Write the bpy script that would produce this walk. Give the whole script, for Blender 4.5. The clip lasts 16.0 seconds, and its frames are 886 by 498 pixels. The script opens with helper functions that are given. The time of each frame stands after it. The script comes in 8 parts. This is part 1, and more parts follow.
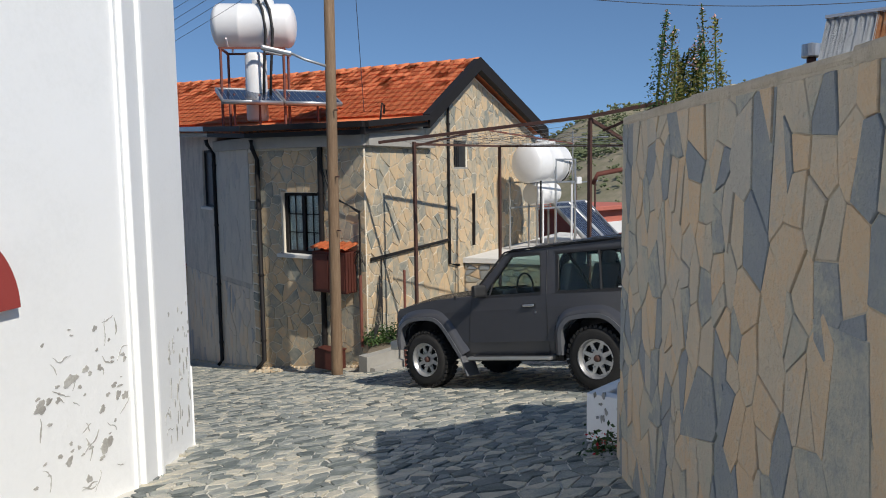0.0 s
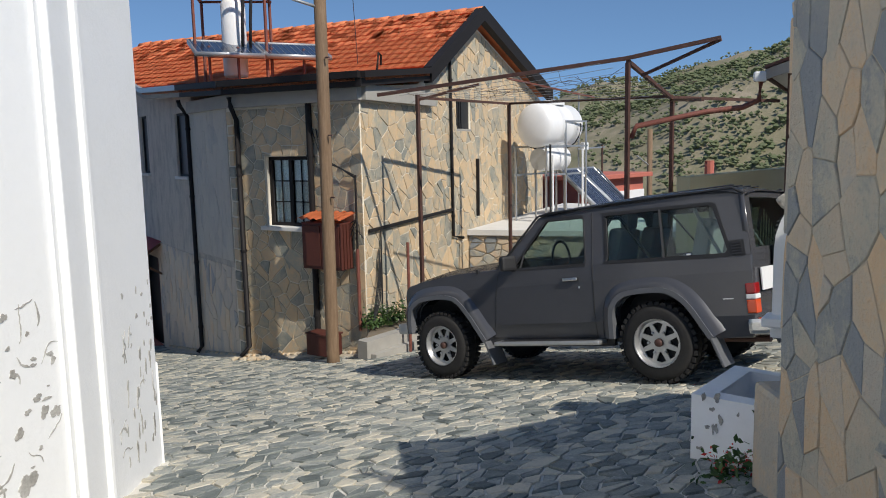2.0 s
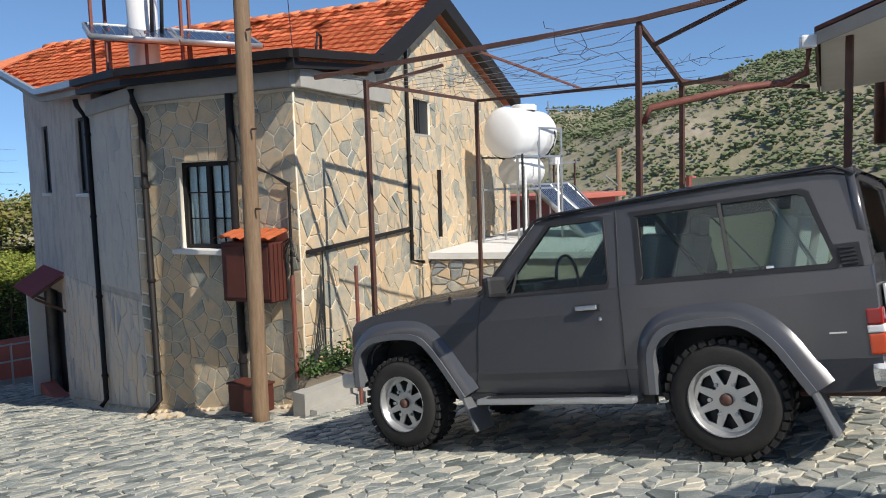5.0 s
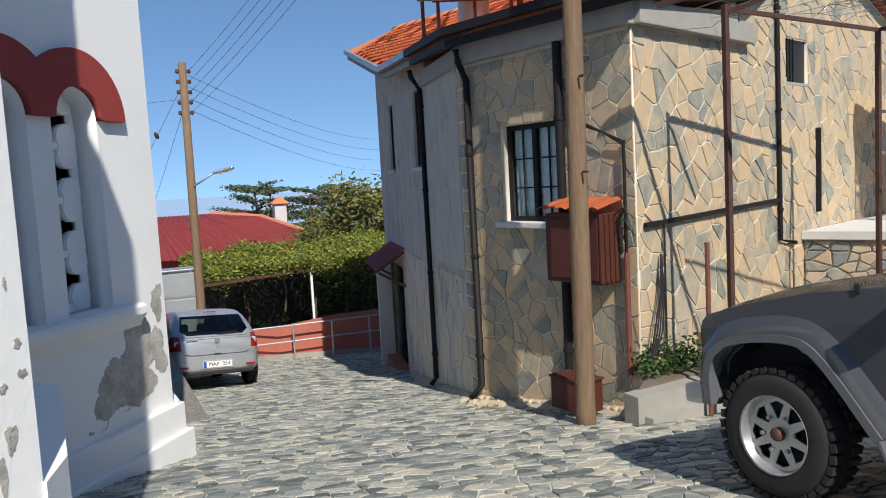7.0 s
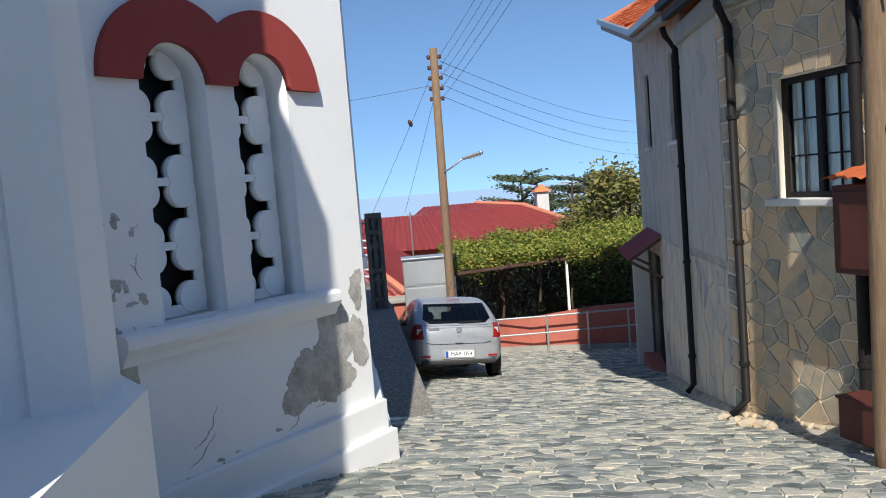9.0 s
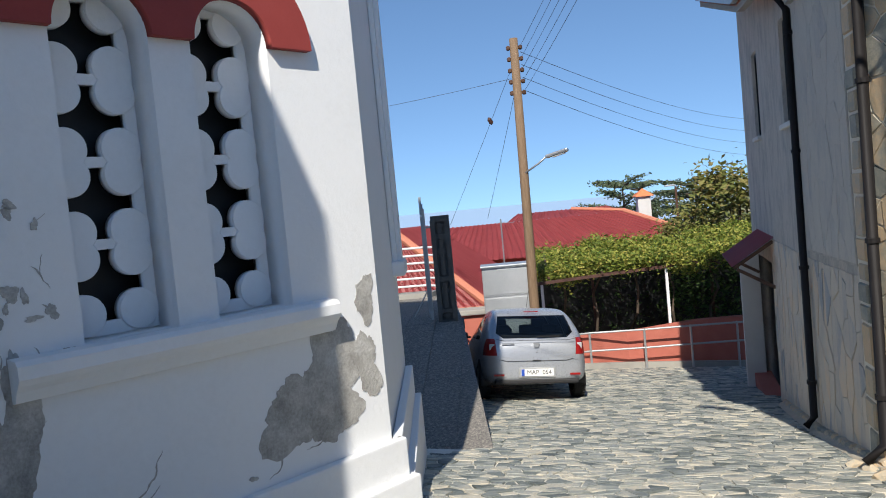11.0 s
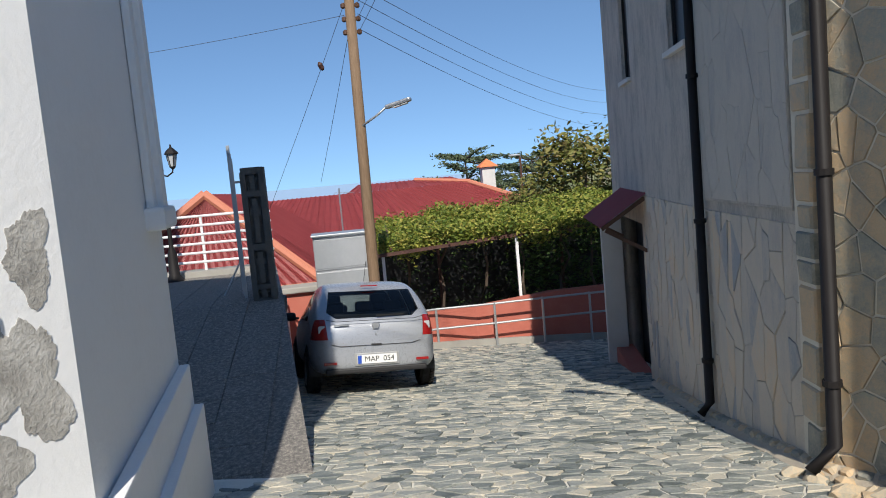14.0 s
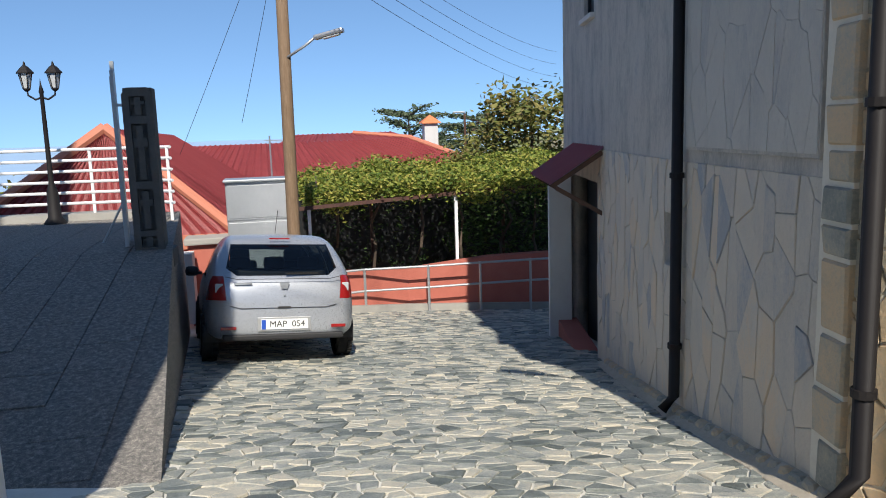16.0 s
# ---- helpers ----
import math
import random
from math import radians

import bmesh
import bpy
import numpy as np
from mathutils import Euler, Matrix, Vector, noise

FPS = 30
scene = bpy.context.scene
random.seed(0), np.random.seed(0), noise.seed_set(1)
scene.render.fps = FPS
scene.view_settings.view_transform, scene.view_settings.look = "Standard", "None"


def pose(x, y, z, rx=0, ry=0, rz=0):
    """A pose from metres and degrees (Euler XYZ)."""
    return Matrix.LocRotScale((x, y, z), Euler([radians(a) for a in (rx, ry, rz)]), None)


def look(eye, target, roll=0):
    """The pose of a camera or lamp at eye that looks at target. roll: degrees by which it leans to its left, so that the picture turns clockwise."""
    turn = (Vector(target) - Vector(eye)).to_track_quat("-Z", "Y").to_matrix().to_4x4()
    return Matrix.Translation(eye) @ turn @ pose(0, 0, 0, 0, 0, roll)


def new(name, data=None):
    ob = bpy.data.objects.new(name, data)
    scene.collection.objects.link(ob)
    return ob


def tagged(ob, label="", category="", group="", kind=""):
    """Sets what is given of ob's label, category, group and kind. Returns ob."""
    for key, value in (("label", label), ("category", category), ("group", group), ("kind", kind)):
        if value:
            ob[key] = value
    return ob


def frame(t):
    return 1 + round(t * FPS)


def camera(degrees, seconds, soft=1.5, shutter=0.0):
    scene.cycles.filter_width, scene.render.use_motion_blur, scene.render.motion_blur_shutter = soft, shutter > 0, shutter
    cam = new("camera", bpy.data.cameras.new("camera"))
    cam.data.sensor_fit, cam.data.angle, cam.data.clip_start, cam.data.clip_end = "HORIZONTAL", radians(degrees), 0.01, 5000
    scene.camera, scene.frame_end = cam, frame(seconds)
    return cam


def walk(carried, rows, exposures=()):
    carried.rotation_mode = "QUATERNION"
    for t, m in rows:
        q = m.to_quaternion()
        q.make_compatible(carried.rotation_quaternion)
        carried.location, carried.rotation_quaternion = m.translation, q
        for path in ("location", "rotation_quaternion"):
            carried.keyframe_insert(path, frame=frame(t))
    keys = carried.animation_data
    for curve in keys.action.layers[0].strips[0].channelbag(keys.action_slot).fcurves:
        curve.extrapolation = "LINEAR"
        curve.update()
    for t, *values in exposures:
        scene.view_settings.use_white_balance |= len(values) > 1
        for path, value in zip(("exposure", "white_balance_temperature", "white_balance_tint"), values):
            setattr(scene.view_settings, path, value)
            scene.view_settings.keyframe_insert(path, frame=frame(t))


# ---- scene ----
cam = camera(59.8, 16.0, soft=1.0)
METRES, EYE, TILT, LEAN, TURN = 12.2, 1.4, 0.0, 0.0, -44.6
ROWS = [
    (0.0, 0.0, 0.0, 0.0, -0.08, -5.9, 0.73),
    (0.5, -0.0071, 0.0344, -0.009, 1.22, -6.94, 0.52),
    (1.0, -0.0162, 0.0676, -0.016, 2.06, -8.33, 0.59),
    (1.5, -0.0261, 0.1, -0.0206, 1.15, -8.6, 0.71),
    (2.0, -0.0336, 0.1327, -0.0253, -1.48, -7.52, 1.3),
    (2.5, -0.0471, 0.1641, -0.0293, -4.55, -6.54, 1.88),
    (3.0, -0.0504, 0.1945, -0.035, -7.07, -5.76, 1.77),
    (5.5, -0.031, 0.3613, -0.0665, -2.78, -4.65, 1.75),
    (6.0, -0.0339, 0.3933, -0.0736, 5.5, -4.75, 2.66),
    (6.5, -0.0344, 0.4249, -0.0785, 13.7, -4.92, 3.04),
    (7.0, -0.0366, 0.4546, -0.0816, 20.43, -5.18, 3.18),
    (7.5, -0.0408, 0.4815, -0.0853, 25.6, -5.49, 3.06),
    (8.0, -0.0424, 0.5069, -0.0904, 29.95, -5.73, 3.27),
    (8.5, -0.0456, 0.5291, -0.0943, 34.82, -5.54, 3.91),
    (9.0, -0.0519, 0.5552, -0.097, 40.43, -4.55, 4.62),
    (9.5, -0.0558, 0.5842, -0.1001, 46.3, -3.0, 4.96),
    (12.0, -0.1405, 0.715, -0.1274, 48.24, -3.91, 5.45),
    (12.5, -0.1622, 0.7383, -0.1339, 43.98, -5.5, 6.18),
    (13.0, -0.1793, 0.7594, -0.1389, 41.53, -5.95, 6.41),
    (13.5, -0.1968, 0.7815, -0.1427, 39.34, -5.87, 6.01),
    (14.0, -0.2145, 0.8045, -0.1466, 36.49, -5.81, 5.15),
    (14.5, -0.2296, 0.8296, -0.1521, 33.97, -5.99, 4.2),
    (15.0, -0.2462, 0.8528, -0.1575, 32.85, -6.47, 2.91),
    (15.5, -0.2602, 0.8788, -0.1644, 32.43, -7.38, 1.99),
    (16.0, -0.2728, 0.9064, -0.1683, 32.42, -8.88, 1.86),
]
walk(cam, [(t, pose(0, 0, EYE, TILT, LEAN, TURN) @ pose(METRES * x, METRES * y, METRES * z, 90 + pitch, roll, yaw)) for t, x, y, z, yaw, pitch, roll in ROWS],
     exposures=[(0.0, -0.14), (1.5, -0.12), (3.0, 0.14), (5.5, 0.30), (6.0, 0.24), (7.5, 0.12), (8.0, 0.16), (9.5, 0.36), (12.0, 0.24), (14.0, 0.16), (16.0, 0.32)])

# ---- world and sun ----
SUN_EL, SUN_AZ = 44.0, 186.0          # azimuth clockwise from +y
world = bpy.data.worlds.new("sky")
scene.world = world
world.use_nodes = True
wn = world.node_tree
sky = wn.nodes.new("ShaderNodeTexSky")
sky.sky_type = 'NISHITA'
sky.sun_disc = False
sky.sun_elevation = radians(SUN_EL)
sky.sun_rotation = radians(SUN_AZ)
sky.altitude = 900
sky.air_density = 0.85
sky.dust_density = 0.0
sky.ozone_density = 4.0
tint = wn.nodes.new("ShaderNodeMix")
tint.data_type, tint.blend_type = 'RGBA', 'MULTIPLY'
tint.inputs[0].default_value = 1.0
tint.inputs[7].default_value = (0.090, 0.105, 0.112, 1)
wc = wn.nodes.new("ShaderNodeTexCoord")
lift = wn.nodes.new("ShaderNodeVectorMath")
lift.operation = 'ADD'
lift.inputs[1].default_value = (0, 0, 0.12)
unit = wn.nodes.new("ShaderNodeVectorMath")
unit.operation = 'NORMALIZE'
wn.links.new(wc.outputs["Generated"], lift.inputs[0])
wn.links.new(lift.outputs[0], unit.inputs[0])
wn.links.new(unit.outputs[0], sky.inputs[0])
wn.links.new(sky.outputs[0], tint.inputs[6])
soften = wn.nodes.new("ShaderNodeGamma")
soften.inputs[1].default_value = 0.90
wn.links.new(tint.outputs[2], soften.inputs[0])
wn.links.new(soften.outputs[0], wn.nodes["Background"].inputs[0])
wn.nodes["Background"].inputs[1].default_value = 1.06
sun_data = bpy.data.lights.new("sun", 'SUN')
sun_data.energy = 4.6
sun_data.angle = radians(0.53)
sun_data.color = (1.0, 0.94, 0.85)
sun = new("sun", sun_data)
sd = Vector((math.sin(radians(SUN_AZ)) * math.cos(radians(SUN_EL)), math.cos(radians(SUN_AZ)) * math.cos(radians(SUN_EL)), math.sin(radians(SUN_EL))))
sun.matrix_world = look(sd * 40, (0, 0, 0))

# ---- materials ----


def material(name, ramp, rough=0.8, metal=0.0, scale=6.0, fine=60.0, bump=0.3, depth=0.01, amount=0.6, pieces=0.0, spec=0.4, stretch=(1, 1, 1)):
    """Procedural surface: a ramp of colours driven by coarse and fine noise, and by a random value for each piece."""
    m = bpy.data.materials.new(name)
    m.use_nodes = True
    n, l = m.node_tree.nodes, m.node_tree.links
    b = n["Principled BSDF"]
    tc = n.new("ShaderNodeTexCoord")
    geo = n.new("ShaderNodeNewGeometry")
    mp = n.new("ShaderNodeMapping")
    mp.inputs["Scale"].default_value = stretch
    l.new(geo.outputs["Position"], mp.inputs[0])
    a = n.new("ShaderNodeTexNoise")
    a.inputs["Scale"].default_value = scale
    a.inputs["Detail"].default_value = 6
    a.inputs["Roughness"].default_value = 0.65
    f = n.new("ShaderNodeTexNoise")
    f.inputs["Scale"].default_value = fine
    f.inputs["Detail"].default_value = 6
    f.inputs["Roughness"].default_value = 0.65
    l.new(mp.outputs[0], a.inputs[0])
    l.new(mp.outputs[0], f.inputs[0])
    mix = n.new("ShaderNodeMath")
    mix.operation = 'MULTIPLY_ADD'
    l.new(f.outputs[0], mix.inputs[0])
    mix.inputs[1].default_value = 0.55
    l.new(a.outputs[0], mix.inputs[2])
    cen = n.new("ShaderNodeMath")
    cen.operation = 'MULTIPLY_ADD'
    l.new(mix.outputs[0], cen.inputs[0])
    cen.inputs[1].default_value = amount * 1.6
    cen.inputs[2].default_value = 0.5 - amount * 1.6 * 0.775
    last = cen.outputs[0]
    if pieces:
        oi = n.new("ShaderNodeObjectInfo")
        s = n.new("ShaderNodeMath")
        s.operation = 'ADD'
        l.new(oi.outputs["Random"], s.inputs[0])
        l.new(geo.outputs["Random Per Island"], s.inputs[1])
        fr = n.new("ShaderNodeMath")
        fr.operation = 'FRACT'
        l.new(s.outputs[0], fr.inputs[0])
        c2 = n.new("ShaderNodeMath")
        c2.operation = 'MULTIPLY_ADD'
        l.new(fr.outputs[0], c2.inputs[0])
        c2.inputs[1].default_value = pieces
        c2.inputs[2].default_value = -0.5 * pieces
        ad = n.new("ShaderNodeMath")
        ad.operation = 'ADD'
        l.new(c2.outputs[0], ad.inputs[0])
        l.new(last, ad.inputs[1])
        last = ad.outputs[0]
    cr = n.new("ShaderNodeValToRGB")
    e = cr.color_ramp.elements
    while len(e) < len(ramp):
        e.new(0.5)
    for i, c in enumerate(ramp):
        e[i].position = i / max(1, len(ramp) - 1)
        e[i].color = (*c, 1)
    l.new(last, cr.inputs[0])
    l.new(cr.outputs[0], b.inputs["Base Color"])
    b.inputs["Metallic"].default_value = metal
    b.inputs["Specular IOR Level"].default_value = spec
    rr = n.new("ShaderNodeMath")
    rr.operation = 'MULTIPLY_ADD'
    l.new(f.outputs[0], rr.inputs[0])
    rr.inputs[1].default_value = 0.25 * rough
    rr.inputs[2].default_value = rough * 0.87
    l.new(rr.outputs[0], b.inputs["Roughness"])
    if bump:
        bp = n.new("ShaderNodeBump")
        bp.inputs["Strength"].default_value = bump
        bp.inputs["Distance"].default_value = depth
        l.new(mix.outputs[0], bp.inputs["Height"])
        l.new(bp.outputs[0], b.inputs["Normal"])
    return m


def plain(name, c, rough=0.5, metal=0.0, vary=0.15, spec=0.5, scale=9.0, bump=0.05):
    lo = tuple(v * (1 - vary) for v in c)
    hi = tuple(min(1, v * (1 + vary)) for v in c)
    return material(name, [lo, c, hi], rough, metal, scale, 90, bump, 0.003, 0.6, 0, spec)


def glass(name, tint=(0.9, 0.95, 0.95), rough=0.02):
    m = bpy.data.materials.new(name)
    m.use_nodes = True
    n, l = m.node_tree.nodes, m.node_tree.links
    n.remove(n["Principled BSDF"])
    out = n["Material Output"]
    tr = n.new("ShaderNodeBsdfTransparent")
    tr.inputs[0].default_value = (*tint, 1)
    gl = n.new("ShaderNodeBsdfGlossy")
    gl.inputs["Roughness"].default_value = rough
    lw_ = n.new("ShaderNodeLayerWeight")
    lw_.inputs[0].default_value = 0.5
    pw = n.new("ShaderNodeMath")
    pw.operation = 'POWER'
    l.new(lw_.outputs["Facing"], pw.inputs[0])
    pw.inputs[1].default_value = 3.0
    sc = n.new("ShaderNodeMath")
    sc.operation = 'MULTIPLY_ADD'
    l.new(pw.outputs[0], sc.inputs[0])
    sc.inputs[1].default_value = 0.6
    sc.inputs[2].default_value = 0.05
    mx = n.new("ShaderNodeMixShader")
    l.new(sc.outputs[0], mx.inputs[0])
    l.new(tr.outputs[0], mx.inputs[1])
    l.new(gl.outputs[0], mx.inputs[2])
    l.new(mx.outputs[0], out.inputs[0])
    return m


M = {}
M["paving"] = material("slate_paving", [(0.10, 0.115, 0.108), (0.19, 0.21, 0.195), (0.33, 0.34, 0.305), (0.58, 0.53, 0.42), (0.34, 0.35, 0.32), (0.17, 0.19, 0.18)], 0.62, 0, 5, 60, 0.7, 0.014, 0.5, 0.9)
M["joint"] = material("pale_joint", [(0.46, 0.44, 0.385), (0.68, 0.65, 0.575), (0.82, 0.79, 0.71)], 0.9, 0, 3, 40, 0.5, 0.01, 0.6)
M["clad"] = material("cladding_stone", [(0.23, 0.24, 0.21), (0.35, 0.33, 0.265), (0.50, 0.40, 0.27), (0.62, 0.45, 0.27), (0.50, 0.415, 0.295), (0.37, 0.36, 0.295)], 0.75, 0, 6, 60, 0.6, 0.014, 0.6, 0.85)
M["clad_joint"] = material("cladding_mortar", [(0.56, 0.50, 0.40), (0.70, 0.645, 0.53), (0.80, 0.75, 0.64)], 0.9, 0, 4, 50, 0.4, 0.008, 0.5)
M["field"] = material("field_stone", [(0.24, 0.265, 0.285), (0.28, 0.295, 0.29), (0.43, 0.41, 0.335), (0.49, 0.43, 0.335), (0.54, 0.45, 0.33), (0.60, 0.44, 0.28), (0.53, 0.45, 0.34), (0.44, 0.415, 0.355)], 0.75, 0, 5, 38, 0.9, 0.022, 0.42, 1.05)
M["field_joint"] = material("field_mortar", [(0.34, 0.30, 0.235), (0.47, 0.41, 0.32), (0.58, 0.52, 0.42)], 0.92, 0, 6, 40, 0.9, 0.02, 0.6)
M["render"] = material("grey_render", [(0.25, 0.245, 0.23), (0.40, 0.375, 0.33), (0.55, 0.50, 0.43), (0.36, 0.355, 0.345)], 0.85, 0, 1.8, 22, 0.8, 0.018, 1.0, 0, 0.4, (2.2, 2.2, 0.9))
M["slab"] = material("slab_stone", [(0.36, 0.37, 0.38), (0.54, 0.49, 0.42), (0.62, 0.55, 0.45), (0.66, 0.57, 0.45), (0.60, 0.54, 0.45), (0.70, 0.56, 0.40)], 0.8, 0, 3.2, 40, 0.9, 0.02, 0.5, 0.95, 0.4, (2, 2, 0.8))
M["slabgrey"] = material("smeared_slab_stone", [(0.38, 0.38, 0.37), (0.49, 0.465, 0.42), (0.57, 0.53, 0.46), (0.53, 0.50, 0.44), (0.43, 0.42, 0.395)], 0.85, 0, 2.5, 30, 0.9, 0.02, 0.7, 0.5, 0.4, (2, 2, 0.8))
M["white"] = material("white_limewash", [(0.76, 0.765, 0.75), (0.85, 0.855, 0.845), (0.88, 0.885, 0.88)], 0.85, 0, 1.1, 25, 0.5, 0.010, 0.55)
M["peel"] = material("bare_plaster", [(0.22, 0.21, 0.19), (0.42, 0.405, 0.37), (0.66, 0.65, 0.61)], 0.92, 0, 6, 60, 0.8, 0.015, 1.0)
M["red"] = material("red_ochre_paint", [(0.24, 0.035, 0.03), (0.31, 0.05, 0.042), (0.36, 0.07, 0.06)], 0.75, 0, 3, 60, 0.25, 0.005, 0.5)
# near-black colour in place of unlit rooms, recesses and arbour shade
M["dark"] = plain("unlit_black", (0.012, 0.013, 0.014), 0.5)
M["tile"] = material("terracotta_tile", [(0.54, 0.15, 0.06), (0.68, 0.205, 0.08), (0.76, 0.28, 0.12)], 0.7, 0, 7, 70, 0.3, 0.006, 0.5, 0.3)
M["black"] = plain("black_painted_metal", (0.016, 0.014, 0.014), 0.62, 0.0, 0.3, 0.25)
M["rust"] = material("brown_painted_steel", [(0.045, 0.025, 0.02), (0.09, 0.045, 0.035), (0.16, 0.07, 0.05)], 0.6, 0.1, 8, 80, 0.3, 0.003, 0.6)
M["redsteel"] = material("red_primer_steel", [(0.12, 0.04, 0.03), (0.20, 0.07, 0.05), (0.28, 0.12, 0.09)], 0.6, 0.1, 8, 80, 0.3, 0.003, 0.6)
M["pole"] = material("weathered_pole_wood", [(0.12, 0.075, 0.045), (0.21, 0.14, 0.085), (0.31, 0.22, 0.145)], 0.8, 0, 9, 50, 0.6, 0.01, 0.7, 0, 0.3, (4, 4, 0.35))
M["tank"] = plain("white_tank_paint", (0.78, 0.78, 0.77), 0.35, 0, 0.05)
M["galv"] = material("galvanised_sheet", [(0.36, 0.38, 0.39), (0.46, 0.48, 0.49), (0.55, 0.57, 0.57)], 0.45, 0.6, 6, 60, 0.1, 0.003, 0.4)
M["palesheet"] = material("pale_zinc_sheet", [(0.52, 0.54, 0.55), (0.62, 0.64, 0.65), (0.70, 0.72, 0.72)], 0.5, 0.3, 3, 60, 0.1, 0.003, 0.5)
M["rustsheet"] = material("rusted_zinc_sheet", [(0.60, 0.60, 0.58), (0.52, 0.26, 0.12), (0.40, 0.15, 0.06)], 0.8, 0.1, 5, 60, 0.3, 0.004, 0.9)
M["steel"] = plain("grey_steel", (0.42, 0.43, 0.44), 0.4, 0.7, 0.15)
M["panel"] = plain("solar_absorber", (0.03, 0.045, 0.085), 0.12, 0.2, 0.25, 0.6)
M["concrete"] = material("concrete", [(0.25, 0.24, 0.22), (0.35, 0.335, 0.30), (0.44, 0.42, 0.38)], 0.9, 0, 3, 60, 0.5, 0.01, 0.5)
M["darkcon"] = material("dark_weathered_concrete", [(0.06, 0.06, 0.058), (0.10, 0.098, 0.092), (0.16, 0.155, 0.145)], 0.9, 0, 5, 60, 0.6, 0.01, 0.6)
M["palecon"] = material("pale_terrace_concrete", [(0.52, 0.51, 0.48), (0.64, 0.63, 0.60), (0.72, 0.71, 0.68)], 0.88, 0, 3, 60, 0.4, 0.01, 0.5)
M["washed"] = material("washed_gravel_concrete", [(0.07, 0.07, 0.07), (0.20, 0.185, 0.165), (0.50, 0.45, 0.38)], 0.9, 0, 30, 120, 0.8, 0.01, 1.0)
M["metalroof"] = material("red_roof_sheet", [(0.36, 0.065, 0.065), (0.44, 0.085, 0.085), (0.50, 0.12, 0.11)], 0.5, 0, 1.5, 40, 0.1, 0.003, 0.5)
M["ridgecap"] = plain("salmon_ridge_cap", (0.55, 0.20, 0.12), 0.7)
M["redwall"] = material("red_rendered_wall", [(0.36, 0.10, 0.07), (0.46, 0.14, 0.10), (0.53, 0.19, 0.14)], 0.85, 0, 2.5, 40, 0.4, 0.01, 0.5)
M["leaf"] = material("vine_leaf", [(0.05, 0.09, 0.013), (0.12, 0.165, 0.022), (0.22, 0.245, 0.04), (0.36, 0.31, 0.07)], 0.6, 0, 1.6, 12, 0, 0.01, 0.5, 0.9, 0.3)
# also colours vine leaves darkened for the shade below the arbour
M["leaf_dark"] = material("shrub_and_shaded_vine_leaf", [(0.02, 0.045, 0.012), (0.045, 0.09, 0.022), (0.085, 0.14, 0.04)], 0.6, 0, 1.2, 12, 0, 0.01, 0.4, 0.8, 0.3)
M["needle"] = material("cedar_needle", [(0.045, 0.07, 0.035), (0.085, 0.115, 0.06), (0.14, 0.165, 0.10)], 0.7, 0, 0.8, 8, 0, 0.01, 0.4, 0.8, 0.2)
M["olive"] = material("oak_leaf", [(0.07, 0.09, 0.02), (0.13, 0.145, 0.035), (0.22, 0.20, 0.06), (0.20, 0.14, 0.06)], 0.65, 0, 0.6, 8, 0, 0.01, 0.4, 0.8, 0.2)
M["bark"] = material("bark", [(0.05, 0.038, 0.028), (0.10, 0.075, 0.055), (0.16, 0.125, 0.095)], 0.9, 0, 6, 40, 0.6, 0.02, 0.6)
M["cream"] = material("cream_render", [(0.62, 0.52, 0.30), (0.70, 0.60, 0.36), (0.75, 0.66, 0.42)], 0.85, 0, 1.5, 40, 0.2, 0.005, 0.5)
M["cabinet"] = material("brown_red_cabinet_paint", [(0.05, 0.014, 0.010), (0.085, 0.024, 0.016), (0.12, 0.036, 0.024)], 0.6, 0, 5, 60, 0.2, 0.004, 0.5)
M["wood"] = material("stained_wood", [(0.05, 0.025, 0.015), (0.10, 0.05, 0.03), (0.15, 0.08, 0.05)], 0.6, 0, 8, 60, 0.3, 0.005, 0.6, 0, 0.4, (3, 3, 0.5))
M["cable"] = plain("black_cable", (0.015, 0.015, 0.016), 0.6)
M["wire"] = plain("overhead_wire", (0.05, 0.06, 0.075), 0.6)
M["curtain"] = plain("white_curtain", (0.80, 0.82, 0.82), 0.9)
M["carpaint"] = plain("charcoal_car_paint", (0.080, 0.081, 0.088), 0.20, 0.25, 0.10, 0.6, 3.0, 0.0)
M["carblack"] = plain("black_car_plastic", (0.016, 0.016, 0.017), 0.6, 0, 0.2)
M["cargrey"] = plain("faded_grey_flare", (0.11, 0.115, 0.125), 0.5, 0, 0.15)
M["rubber"] = material("tyre_rubber", [(0.012, 0.012, 0.012), (0.022, 0.021, 0.020), (0.04, 0.038, 0.035)], 0.85, 0, 9, 90, 0.4, 0.004, 0.6)
M["rim"] = plain("silver_rim", (0.55, 0.55, 0.54), 0.38, 0.75, 0.12)
M["chrome"] = plain("chrome", (0.7, 0.7, 0.7), 0.18, 1.0, 0.05)
M["silver"] = plain("silver_car_paint", (0.43, 0.45, 0.48), 0.28, 0.45, 0.04, 0.6, 3.0, 0.0)
M["rearglass"] = glass("tinted_rear_glass", (0.42, 0.46, 0.46))
M["carglass"] = glass("car_window_glass", (0.80, 0.88, 0.86))
M["darkglass"] = glass("tinted_glass", (0.10, 0.12, 0.12))
M["pane"] = glass("window_pane", (0.85, 0.9, 0.9))
M["taillight"] = plain("red_lens", (0.30, 0.012, 0.012), 0.12, 0, 0.15, 0.7)
M["orangelens"] = plain("orange_red_lens", (0.62, 0.07, 0.015), 0.15, 0, 0.1, 0.7)
M["amber"] = plain("amber_lens", (0.75, 0.22, 0.02), 0.15, 0, 0.1, 0.7)
M["plate"] = plain("white_number_plate", (0.78, 0.78, 0.76), 0.4)
